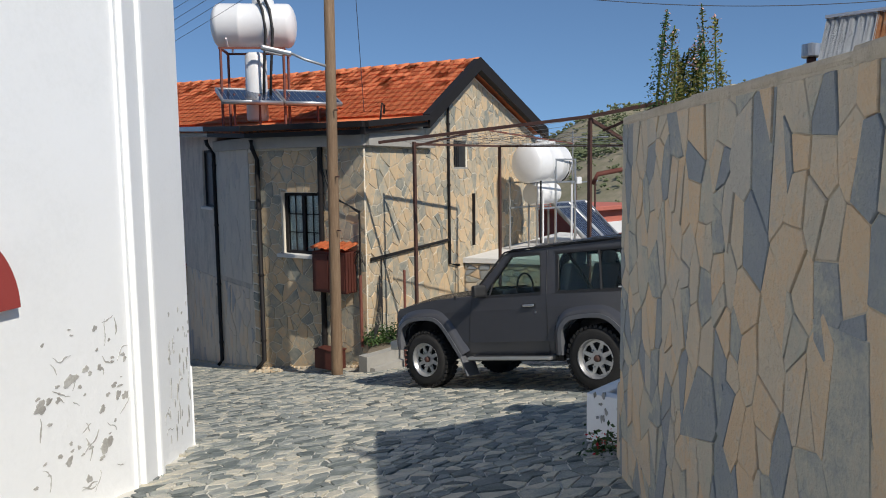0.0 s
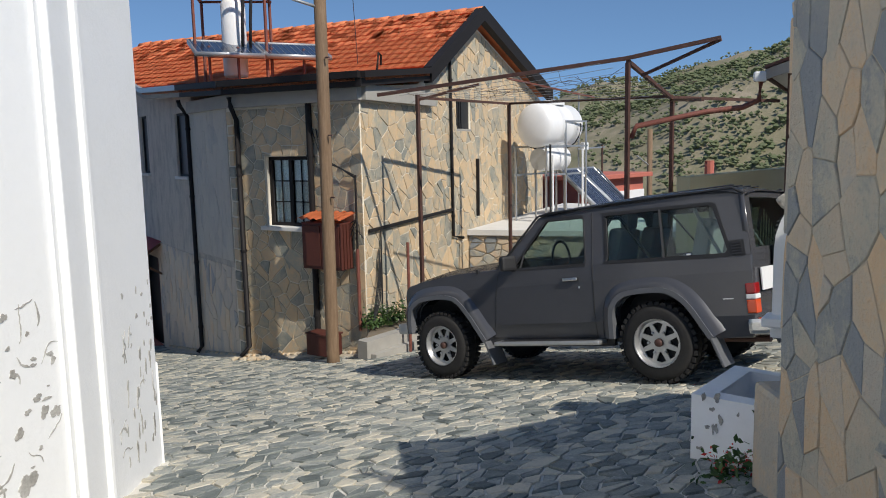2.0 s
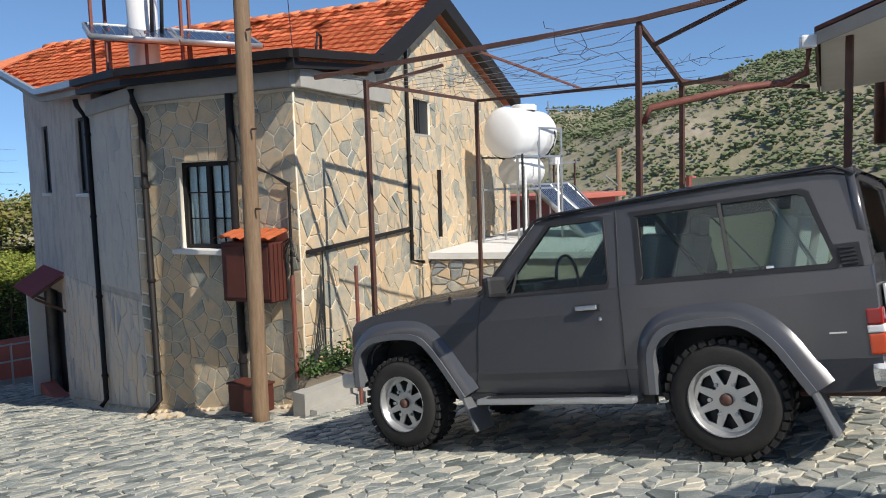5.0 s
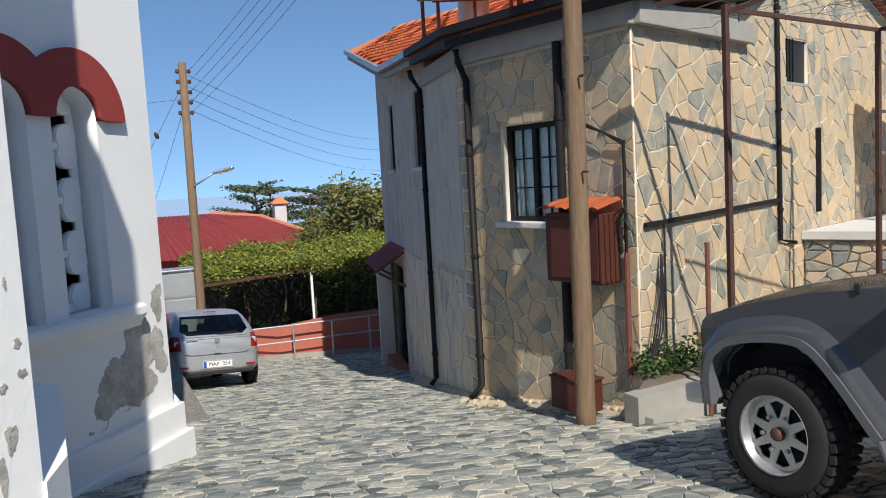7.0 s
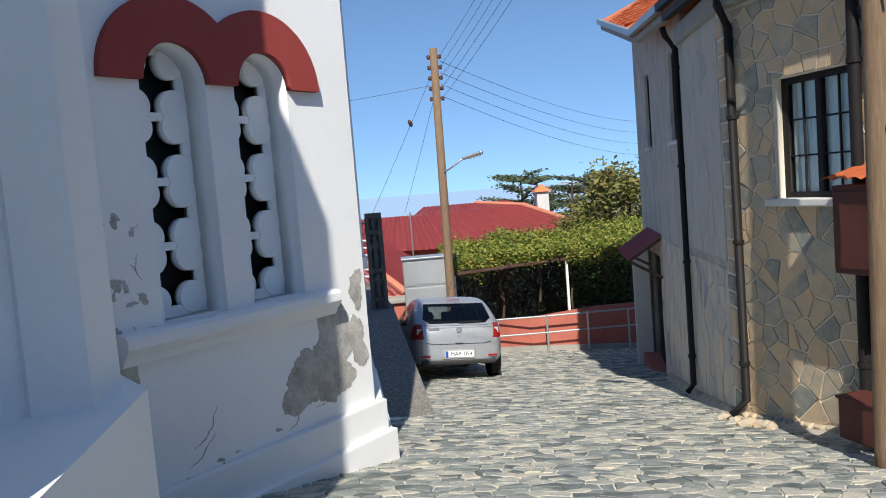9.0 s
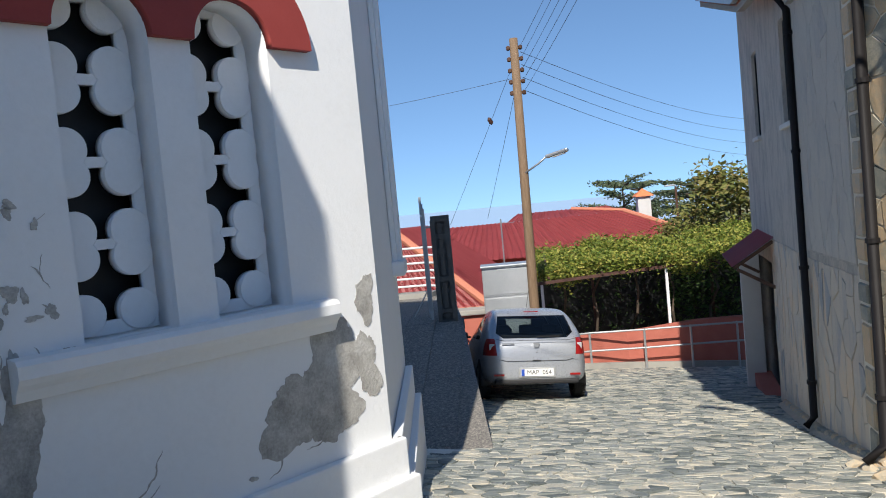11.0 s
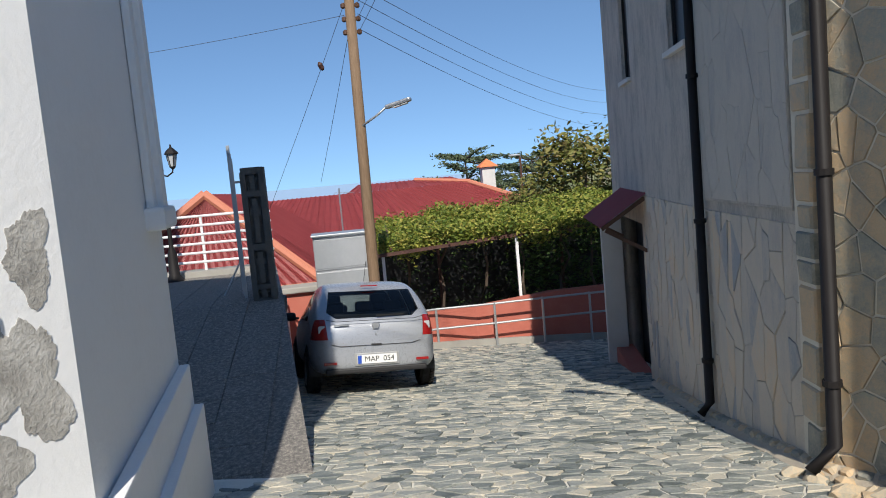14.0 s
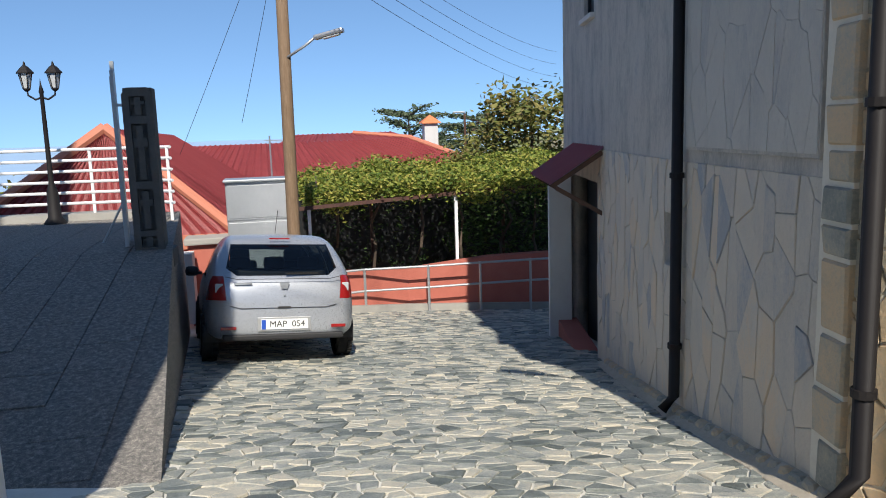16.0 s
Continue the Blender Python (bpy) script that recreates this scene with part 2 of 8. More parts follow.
M["ink"] = plain("black_lettering", (0.01, 0.01, 0.01), 0.5)
M["blue"] = plain("blue_plate_band", (0.02, 0.08, 0.42), 0.4)
M["seat"] = plain("grey_seat_cloth", (0.32, 0.32, 0.32), 0.9)
M["hill"] = material("far_hillside", [(0.14, 0.145, 0.075), (0.24, 0.215, 0.14), (0.42, 0.345, 0.265)], 0.95, 0, 0.10, 0.9, 0.4, 0.4, 1.0)
# pine greens lightened and flattened, distance haze put into the colour
M["woods"] = material("hazed_hill_pines", [(0.125, 0.15, 0.075), (0.18, 0.205, 0.105), (0.25, 0.26, 0.15)], 0.9, 0, 0.05, 0.6, 0, 0.01, 0.5, 0.7, 0.1)
M["earth"] = material("dry_earth", [(0.10, 0.08, 0.055), (0.17, 0.14, 0.10), (0.25, 0.21, 0.155)], 0.95, 0, 0.8, 12, 0.5, 0.03, 0.6)
M["sea"] = plain("hazy_sea", (0.34, 0.48, 0.64), 0.9, 0, 0.04)
M["flower"] = plain("red_petal", (0.5, 0.02, 0.02), 0.6)
M["blossom"] = plain("dry_pink_petal", (0.62, 0.36, 0.34), 0.7, 0, 0.3)
M["lampglass"] = plain("frosted_lamp_glass", (0.5, 0.52, 0.52), 0.3)

# ---- mesh helpers ----


def link(name, bm, mat, smooth=False):
    me = bpy.data.meshes.new(name)
    bmesh.ops.recalc_face_normals(bm, faces=bm.faces)
    bm.to_mesh(me)
    bm.free()
    me.materials.append(mat)
    if smooth:
        for p in me.polygons:
            p.use_smooth = True
    return new(name, me)


def part(name, bm, mat, parent, label="", smooth=False):
    ob = link(name, bm, mat, smooth)
    ob.parent = parent
    if label:
        ob["label"] = label
    return ob


def thing(name, label, category, group="", at=(0, 0, 0), kind="", turn=0.0, tilt=None):
    ob = new(name)
    ob.empty_display_size = 0.1
    ob.matrix_world = tilt if tilt is not None else pose(*at, 0, 0, turn)
    return tagged(ob, label, category, group, kind)


def solid(name, bm, mat, label, category, group="", kind="", smooth=False):
    return tagged(link(name, bm, mat, smooth), label, category, group, kind)


def add_box(bm, c, s, rz=0.0, bevel=0.0, m=None):
    g = bmesh.new()
    bmesh.ops.create_cube(g, size=1)
    bmesh.ops.scale(g, vec=s, verts=g.verts)
    if bevel:
        bmesh.ops.bevel(g, geom=g.edges[:], offset=bevel, segments=2, affect='EDGES', profile=0.6)
    g.transform((m or pose(*c, 0, 0, rz)))
    absorb(bm, g)
    return bm


def absorb(bm, g):
    me = bpy.data.meshes.new("tmp")
    g.to_mesh(me)
    g.free()
    bm.from_mesh(me)
    bpy.data.meshes.remove(me)


def box(c, s, rz=0.0, bevel=0.0, m=None):
    return add_box(bmesh.new(), c, s, rz, bevel, m)


def add_prism(bm, poly, z0, z1):
    """Upright prism over a plan polygon; z0 and z1 are numbers or functions of x, y."""
    f0 = z0 if callable(z0) else (lambda x, y: z0)
    f1 = z1 if callable(z1) else (lambda x, y: z1)
    lo = [bm.verts.new((x, y, f0(x, y))) for x, y in poly]
    hi = [bm.verts.new((x, y, f1(x, y))) for x, y in poly]
    n = len(poly)
    bm.faces.new(lo[::-1])
    bm.faces.new(hi)
    for i in range(n):
        bm.faces.new((lo[i], lo[(i + 1) % n], hi[(i + 1) % n], hi[i]))
    return bm


def prism(poly, z0, z1):
    return add_prism(bmesh.new(), poly, z0, z1)


def add_tube(bm, pts, r, seg=10, r2=None, caps=True):
    """A round bar along a line of points."""
    pts = [Vector(p) for p in pts]
    rings = []
    for i, p in enumerate(pts):
        d = (pts[min(i + 1, len(pts) - 1)] - pts[max(i - 1, 0)]).normalized()
        u = d.orthogonal().normalized() if abs(d.z) > 0.95 else Vector((0, 0, 1)).cross(d).normalized()
        if abs(d.z) > 0.95:
            u = Vector((1, 0, 0)) - d * d.x
            u.normalize()
        v = d.cross(u)
        k = r if r2 is None else r + (r2 - r) * i / (len(pts) - 1)
        rings.append([bm.verts.new(p + (u * math.cos(2 * math.pi * j / seg) + v * math.sin(2 * math.pi * j / seg)) * k) for j in range(seg)])
    for a, b in zip(rings, rings[1:]):
        for j in range(seg):
            bm.faces.new((a[j], a[(j + 1) % seg], b[(j + 1) % seg], b[j]))
    if caps:
        bm.faces.new(rings[0][::-1])
        bm.faces.new(rings[-1])
    return bm


def tube(pts, r, seg=10, r2=None):
    return add_tube(bmesh.new(), pts, r, seg, r2)


def add_bar(bm, a, b, w, h):
    """A straight bar of square section."""
    a, b = Vector(a), Vector(b)
    d = b - a
    return add_box(bm, (0, 0, 0), (w, h, d.length), m=Matrix.Translation((a + b) / 2) @ d.to_track_quat('Z', 'Y').to_matrix().to_4x4())


def bar(a, b, w, h):
    return add_bar(bmesh.new(), a, b, w, h)


def add_lathe(bm, prof, m=None, seg=28, caps=True):
    """A body of revolution about z from (radius, height) pairs."""
    g = bmesh.new()
    rings = [[g.verts.new((r * math.cos(2 * math.pi * j / seg), r * math.sin(2 * math.pi * j / seg), z)) for j in range(seg)] for r, z in prof]
    for a, b in zip(rings, rings[1:]):
        for j in range(seg):
            g.faces.new((a[j], a[(j + 1) % seg], b[(j + 1) % seg], b[j]))
    if caps and prof[0][0] > 1e-4:
        g.faces.new(rings[0][::-1])
    if caps and prof[-1][0] > 1e-4:
        g.faces.new(rings[-1])
    bmesh.ops.remove_doubles(g, verts=g.verts, dist=1e-5)
    if m is not None:
        g.transform(m)
    absorb(bm, g)
    return bm


def lathe(prof, m=None, seg=28, caps=True):
    return add_lathe(bmesh.new(), prof, m, seg, caps)


def sag(a, b, drop, n=16):
    a, b = Vector(a), Vector(b)
    return [a.lerp(b, i / n) - Vector((0, 0, drop * 4 * (i / n) * (1 - i / n))) for i in range(n + 1)]


def cells(w, h, size, rng, stretch=1.0, jitter=0.42, drop=0.2):
    """Irregular crazy-paving polygons that fill a rectangle w by h."""
    sx, sy = size / math.sqrt(stretch), size * math.sqrt(stretch)
    nx, ny = max(1, round(w / sx)), max(1, round(h / sy))
    pts = {}
    for i in range(-4, nx + 4):
        for j in range(-4, ny + 4):
            if rng.random() < drop:
                continue
            pts[i, j] = ((i + 0.5 + 0.5 * (j % 2) * 0.8 + rng.uniform(-jitter, jitter)) * w / nx, (j + 0.5 + rng.uniform(-jitter, jitter)) * h / ny)
    k = sx / sy
    out = []
    for i in range(-3, nx + 3):
        for j in range(-3, ny + 3):
            if (i, j) not in pts:
                continue
            px, py = pts[i, j]
            poly = [(px - 3 * sx, py - 3 * sy), (px + 3 * sx, py - 3 * sy), (px + 3 * sx, py + 3 * sy), (px - 3 * sx, py + 3 * sy)]
            for di in (-2, -1, 0, 1, 2):
                for dj in (-2, -1, 0, 1, 2):
                    q = pts.get((i + di, j + dj))
                    if q is None or (di == 0 and dj == 0):
                        continue
                    nxv, nyv = (q[0] - px), (q[1] - py) * k * k
                    poly = clip(poly, nxv, nyv, nxv * (px + q[0]) / 2 + nyv * (py + q[1]) / 2)
                    if not poly:
                        break
                if not poly:
                    break
            for a in ((-1, 0, 0), (1, 0, w), (0, -1, 0), (0, 1, h)):
                poly = clip(poly, *a) if poly else poly
            if poly and len(poly) > 2:
                out.append(poly)
    return out


def clip(poly, nx, ny, c):
    """The part of a polygon where nx*x + ny*y <= c."""
    res = []
    n = len(poly)
    for i in range(n):
        a, b = poly[i], poly[(i + 1) % n]
        da, db = nx * a[0] + ny * a[1] - c, nx * b[0] + ny * b[1] - c
        if da <= 0:
            res.append(a)
        if da * db < 0:
            t = da / (da - db)
            res.append((a[0] + (b[0] - a[0]) * t, a[1] + (b[1] - a[1]) * t))
    return res


def inset(poly, d):
    """The polygon moved inwards by d, or None where nothing is left."""
    out = list(poly)
    n = len(poly)
    area = sum(poly[i][0] * poly[(i + 1) % n][1] - poly[(i + 1) % n][0] * poly[i][1] for i in range(n))
    s = 1 if area > 0 else -1
    for i in range(n):
        a, b = poly[i], poly[(i + 1) % n]
        ex, ey = b[0] - a[0], b[1] - a[1]
        ln = math.hypot(ex, ey)
        if ln < 1e-6:
            continue
        nx, ny = s * ey / ln, -s * ex / ln
        out = clip(out, nx, ny, nx * a[0] + ny * a[1] - d)
        if len(out) < 3:
            return None
    res = []
    for p in out:
        if not res or math.hypot(p[0] - res[-1][0], p[1] - res[-1][1]) > 0.012:
            res.append(p)
    if len(res) > 2 and math.hypot(res[0][0] - res[-1][0], res[0][1] - res[-1][1]) < 0.012:
        res.pop()
    return res if len(res) > 2 else None


def stone_data(poly, rise, edge, rng, place, tip=0.0):
    """Vertices and faces of one stone: sides, a worn rim and a slightly tipped top. place maps (u, v, out) to the world."""
    n = len(poly)
    cx, cy = sum(p[0] for p in poly) / n, sum(p[1] for p in poly) / n
    tx, ty = rng.uniform(-tip, tip), rng.uniform(-tip, tip)
    vs, fs = [], []
    for k, (sc, hgt) in enumerate(((1.0, -0.01), (1.0, rise - edge), (None, rise))):
        for x, y in poly:
            if sc is None:
                r = math.hypot(x - cx, y - cy) or 1
                q = max(0.3, 1 - edge / r)
                x, y = cx + (x - cx) * q, cy + (y - cy) * q
            hh = hgt if hgt < 0 else hgt + tx * (x - cx) + ty * (y - cy)
            vs.append(place(x, y, hh))
    for k in (0, n):
        for i in range(n):
            fs.append((k + i, k + (i + 1) % n, k + n + (i + 1) % n, k + n + i))
    fs.append(tuple(range(2 * n, 3 * n)))
    return vs, fs


def stones(parent, name, polys, rise, edge, place, mat, rng, near=None, tip=0.02, vary=0.006, gap=0.012, limit=300, rest_label=""):
    """Stones as parts, those that near() picks as objects of their own, the others joined into one part."""
    rest_v, rest_f, count = [], [], 0
    for poly in polys:
        p = inset(poly, gap * rng.uniform(0.7, 1.3))
        if not p:
            continue
        area = sum(p[i][0] * p[(i + 1) % len(p)][1] - p[(i + 1) % len(p)][0] * p[i][1] for i in range(len(p)))
        if area < 0:
            p = p[::-1]
        if abs(area) < 0.002:
            continue
        vs, fs = stone_data(p, rise + rng.uniform(-vary, vary), edge, rng, place, tip)
        cx, cy = p[0]
        if count < limit and (near is None or near(cx, cy)):
            me = bpy.data.meshes.new(name)
            me.from_pydata(vs, [], fs)
            me.materials.append(mat)
            ob = new(name, me)
            ob.parent = parent
            count += 1
        else:
            o = len(rest_v)
            rest_v += vs
            rest_f += [tuple(o + i for i in f) for f in fs]
    if rest_v:
        me = bpy.data.meshes.new(name + "_field")
        me.from_pydata(rest_v, [], rest_f)
        me.materials.append(mat)
        ob = new(name + "_field", me)
        ob.parent = parent
        ob["kind"] = "stuff"
        if rest_label:
            ob["label"] = rest_label


def wall_place(a, b, z0, out=0.0):
    """Maps (along, up, proud) onto an upright wall from plan point a to b; proud points to the right of a to b."""
    ax, ay = a
    ln = math.hypot(b[0] - ax, b[1] - ay)
    ex, ey = (b[0] - ax) / ln, (b[1] - ay) / ln
    return lambda u, v, w: (ax + ex * u + ey * (w + out), ay + ey * u - ex * (w + out), z0 + v)


def gz(x, y):
    """Height of the sloping street."""
    if y > 17:
        return 0.10 - 0.064 * x - 0.162 * 17 - 0.15 * (y - 17)
    return 0.10 - 0.064 * x - 0.162 * y


def wall_line(a, b, z0, z1, thick, side=1):
    """A straight wall from a to b, its face on that line and its body behind (to the left of a to b)."""
    ln = math.hypot(b[0] - a[0], b[1] - a[1])
    ex, ey = (b[0] - a[0]) / ln, (b[1] - a[1]) / ln
    nx, ny = -ey * thick * side, ex * thick * side
    return prism([a, b, (b[0] + nx, b[1] + ny), (a[0] + nx, a[1] + ny)], z0, z1)


rng = random.Random(7)

# ---- ground, road and distance ----


def land(x, y):
    z = gz(min(max(x, -12), 16), min(max(y, -14), 28)) - 0.03
    if y > 28:
        z -= 0.12 * (y - 28)
    if x > 16:
        z -= 0.30 * (x - 16)
    if y < -14:
        z -= 0.05 * (-14 - y)
    return max(z, -30)


def build_ground():
    bm = bmesh.new()
    xs = [-4000, -1200, -400, -150] + [-60 + 3 * i for i in range(51)] + [130, 220, 500, 1500, 4000]
    ys = [-4000, -1200, -400, -120] + [-50 + 3 * i for i in range(58)] + [160, 300, 600, 1500, 4000]
    vs = [[bm.verts.new((x, y, land(x, y) if abs(x) < 140 and -125 < y < 170 else -30)) for x in xs] for y in ys]
    for j in range(len(ys) - 1):
        for i in range(len(xs) - 1):
            bm.faces.new((vs[j][i], vs[j][i + 1], vs[j + 1][i + 1], vs[j + 1][i]))
    solid("ground", bm, M["earth"], "dry brown earth falling away round the village", "ground", kind="structure", smooth=True)
    bm = bmesh.new()
    add_prism(bm, [(-4500, 400), (4500, 400), (4500, 4700), (-4500, 4700)], -29.9, -29.5)
    solid("water", bm, M["sea"], "hazy blue sea far below", "sea", kind="structure")


build_ground()

ROAD = [(-5, -6), (13.5, -6), (14.5, 4), (13.5, 11.0), (8.6, 10.9), (8.0, 13.2), (8.35, 15.3), (9.75, 21.5), (12, 27.6), (4.0, 27.0), (4.2, 18.8), (4.62, 14.6), (3.9, 14.0), (4.05, 11.7), (2.6, 9.9), (3.3, 6.9), (2.2, 5.5), (-5, 1)]
bm = bmesh.new()
xs = [-5 + 0.5 * i for i in range(41)]
ys = [-6 + 0.5 * i for i in range(69)]
vs = {}
for i, x in enumerate(xs):
    for j, y in enumerate(ys):
        vs[i, j] = bm.verts.new((x, y, gz(x, y)))
for i in range(len(xs) - 1):
    for j in range(len(ys) - 1):
        bm.faces.new((vs[i, j], vs[i + 1, j], vs[i + 1, j + 1], vs[i, j + 1]))
road = solid("road", bm, M["joint"], "sloping village street of grey-green slate crazy paving with pale joints", "street", kind="structure", smooth=True)


def inside(poly, x, y):
    c = False
    n = len(poly)
    for i in range(n):
        (x0, y0), (x1, y1) = poly[i], poly[(i + 1) % n]
        if (y0 > y) != (y1 > y) and x < (x1 - x0) * (y - y0) / (y1 - y0) + x0:
            c = not c
    return c


# ---- church ----
FD = Vector((0.63, 0.777))                     # run of the slanting facets
F2A, F2B = (2.05, 9.22), (4.055, 11.695)         # facet with the twin arches
church = thing("church", "whitewashed church apse with peeling plaster and red arch bands", "church", at=(2, 9, -1.5))


def attach(ob, parent):
    ob.parent = parent
    ob.matrix_parent_inverse = parent.matrix_world.inverted()
    return ob


def facet_frame(a, b, z0=0.0):
    """Matrix with x along the wall from a to b, y up, z out of the wall (to the right of a to b)."""
    d = Vector((b[0] - a[0], b[1] - a[1], 0)).normalized()
    n = Vector((d.y, -d.x, 0))
    m = Matrix((d, Vector((0, 0, 1)), n)).transposed().to_4x4()
    return Matrix.Translation((a[0], a[1], z0)) @ m


def poly_plate(outer, holes, depth, m):
    """A flat plate with holes, made by bridging curves in its own plane, pushed back by depth from z = 0."""
    cu = bpy.data.curves.new("plate", 'CURVE')
    cu.dimensions = '2D'
    cu.fill_mode = 'BOTH'
    cu.extrude = depth / 2
    for ring in [outer] + holes:
        s = cu.splines.new('POLY')
        s.points.add(len(ring) - 1)
        for p, (x, y) in zip(s.points, ring):
            p.co = (x, y, -depth / 2, 1)
        s.use_cyclic_u = True
    ob = bpy.data.objects.new("plate", cu)
    scene.collection.objects.link(ob)
    dg = bpy.context.evaluated_depsgraph_get()
    dg.update()
    me = bpy.data.meshes.new_from_object(ob.evaluated_get(dg))
    bpy.data.objects.remove(ob)
    bpy.data.curves.remove(cu)
    g = bmesh.new()
    g.from_mesh(me)
    bpy.data.meshes.remove(me)
    bmesh.ops.remove_doubles(g, verts=g.verts, dist=1e-5)
    g.transform(m)
    return g


def arch_ring(cx, half, base, spring, n=18):
    return [(cx - half, base)] + [(cx - half * math.cos(math.pi * i / n), spring + half * math.sin(math.pi * i / n)) for i in range(n + 1)] + [(cx + half, base)]


def circle(cx, cy, r, n=20):
    return [(cx + r * math.cos(2 * math.pi * i / n), cy + r * math.sin(2 * math.pi * i / n)) for i in range(n)]


CL, CC, CQ = 0.188, 0.146, 0.112                # reach of a cross, place and radius of the discs that shape it


def cross_hole(cx, cy, n=9):
    """A cross with flared ends, its corners filled by four discs."""
    h = math.sqrt(CQ * CQ - (CL - CC) ** 2)
    a0 = math.degrees(math.atan2(-h, CL - CC))
    pts = []
    for k in range(4):
        c, s = math.cos(radians(90 * k)), math.sin(radians(90 * k))
        for i in range(n + 1):
            a = radians(a0 - 2 * (135 + a0) * i / n)
            x, y = CC + CQ * math.cos(a), CC + CQ * math.sin(a)
            pts.append((cx + x * c - y * s, cy + x * s + y * c))
    return pts


def twin_arch_facet(a, b, s1, s2, half, sill, spring, top, right_pad, parent, bot):
    """A facet with two arched niches, pierced lattices, red bands and a sill; s1, s2 are the arches' centres along it."""
    m = facet_frame(a, b)
    ln = math.hypot(b[0] - a[0], b[1] - a[1])
    outer = [(0, bot), (ln, bot), (ln, top), (0, top)]
    holes = [arch_ring(s, half, sill, spring) for s in (s1, s2)]
    attach(link("facet_wall", poly_plate(outer, holes, 0.22, m), M["white"]), parent)
    # pierced lattice plates inside the niches
    for s in (s1, s2):
        back = Matrix.Translation(m.to_3x3() @ Vector((0, 0, -0.222))) @ m
        step = (spring - sill) / 3.55
        crosses = [cross_hole(s, sill + step * (0.60 + k)) for k in range(4)]
        attach(link("lattice", poly_plate([(s - half - 0.06, sill - 0.04), (s + half + 0.06, sill - 0.04), (s + half + 0.06, spring + half + 0.06), (s - half - 0.06, spring + half + 0.06)], crosses, 0.06, back), M["white"]), parent)["label"] = "pierced white plaster lattice with cross openings"
        for k in range(4):
            for sx, sy in ((1, 1), (-1, 1), (-1, -1), (1, -1)):
                cx, cy = s + sx * CC, sill + step * (0.60 + k) + sy * CC
                g = lathe([(0.0, 0.0), (CQ - 0.001, 0.0), (CQ - 0.001, 0.012), (CQ - 0.006, 0.016), (0.0, 0.018)], back @ pose(cx, cy, -0.006))
                attach(link("roundel", g, M["white"]), parent)
        # near-black sheet puts the darkness behind the openings into colour
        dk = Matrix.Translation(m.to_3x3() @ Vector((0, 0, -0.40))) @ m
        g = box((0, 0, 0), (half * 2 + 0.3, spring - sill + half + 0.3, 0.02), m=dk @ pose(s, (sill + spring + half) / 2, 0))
        attach(link("void", g, M["dark"]), parent)["label"] = "near-black sheet for the unlit hollow behind the lattice"
    # red bands, one piece with a dip between the arches
    k = 0.29
    R = half + k
    mid = (s1 + s2) / 2
    n = 22
    ang = math.acos(min(1, (mid - s1) / R))
    pts = []
    for i in range(n + 1):
        t = math.pi - (math.pi - ang) * i / n
        pts.append((s1 + R * math.cos(t), spring + R * math.sin(t)))
    for i in range(1, n + 1):
        t = (math.pi - ang) * (1 - i / n)
        pts.append((s2 + R * math.cos(t), spring + R * math.sin(t)))
    pts += [(s2 + half * math.cos(math.pi * i / n), spring + half * math.sin(math.pi * i / n)) for i in range(n + 1)]
    pts += [(s1 + half * math.cos(math.pi * i / n), spring + half * math.sin(math.pi * i / n)) for i in range(n + 1)]
    out = Matrix.Translation(m.to_3x3() @ Vector((0, 0, 0.06))) @ m
    attach(link("arch_band", poly_plate(pts, [], 0.062, out), M["red"]), parent)["label"] = "dark red painted double arch band"
    # sill with a rounded nose
    prof = [(0.0, 0.0), (0.10, -0.005), (0.125, -0.03), (0.125, -0.09), (0.105, -0.12), (0.075, -0.15), (0.05, -0.20), (0.0, -0.21)]
    x0, x1 = s1 - R - 0.06, s2 + R - 0.03
    g = bmesh.new()
    ra = [g.verts.new(m @ Vector((x0, sill + v, w))) for w, v in prof]
    rb = [g.verts.new(m @ Vector((x1, sill + v, w))) for w, v in prof]
    for i in range(len(prof) - 1):
        g.faces.new((ra[i], ra[i + 1], rb[i + 1], rb[i]))
    g.faces.new(ra)
    g.faces.new(rb[::-1])
    g.faces.new((ra[0], rb[0], rb[-1], ra[-1]))
    attach(link("window_sill", g, M["white"]), parent)["label"] = "rounded white plaster sill below the arches"
    return m, ln


def peel_patch(m, cx, cy, rx, ry, seed, parent, lift=0.004):
    """A flake of lost whitewash: a thin ragged plate of bare plaster on the wall."""
    r = random.Random(seed)
    n = 120
    ph = [r.uniform(0, 6.28) for _ in range(7)]
    pts = []
    for i in range(n):
        a = 2 * math.pi * i / n
        k = 1 + 0.22 * math.sin(2 * a + ph[0]) + 0.16 * math.sin(3 * a + ph[1]) + 0.11 * math.sin(5 * a + ph[2]) + 0.05 * math.sin(8 * a + ph[3]) + 0.03 * math.sin(14 * a + ph[4]) + 0.025 * math.sin(23 * a + ph[5]) + 0.015 * math.sin(37 * a + ph[6]) + r.uniform(-0.022, 0.022)
        pts.append((cx + rx * k * math.cos(a), cy + ry * k * math.sin(a)))
    g = poly_plate(pts, [], 0.01, Matrix.Translation(m.to_3x3() @ Vector((0, 0, lift))) @ m)
    attach(link("bare_plaster_patch", g, M["peel"]), parent)["label"] = "grey patch where whitewash has flaked off"


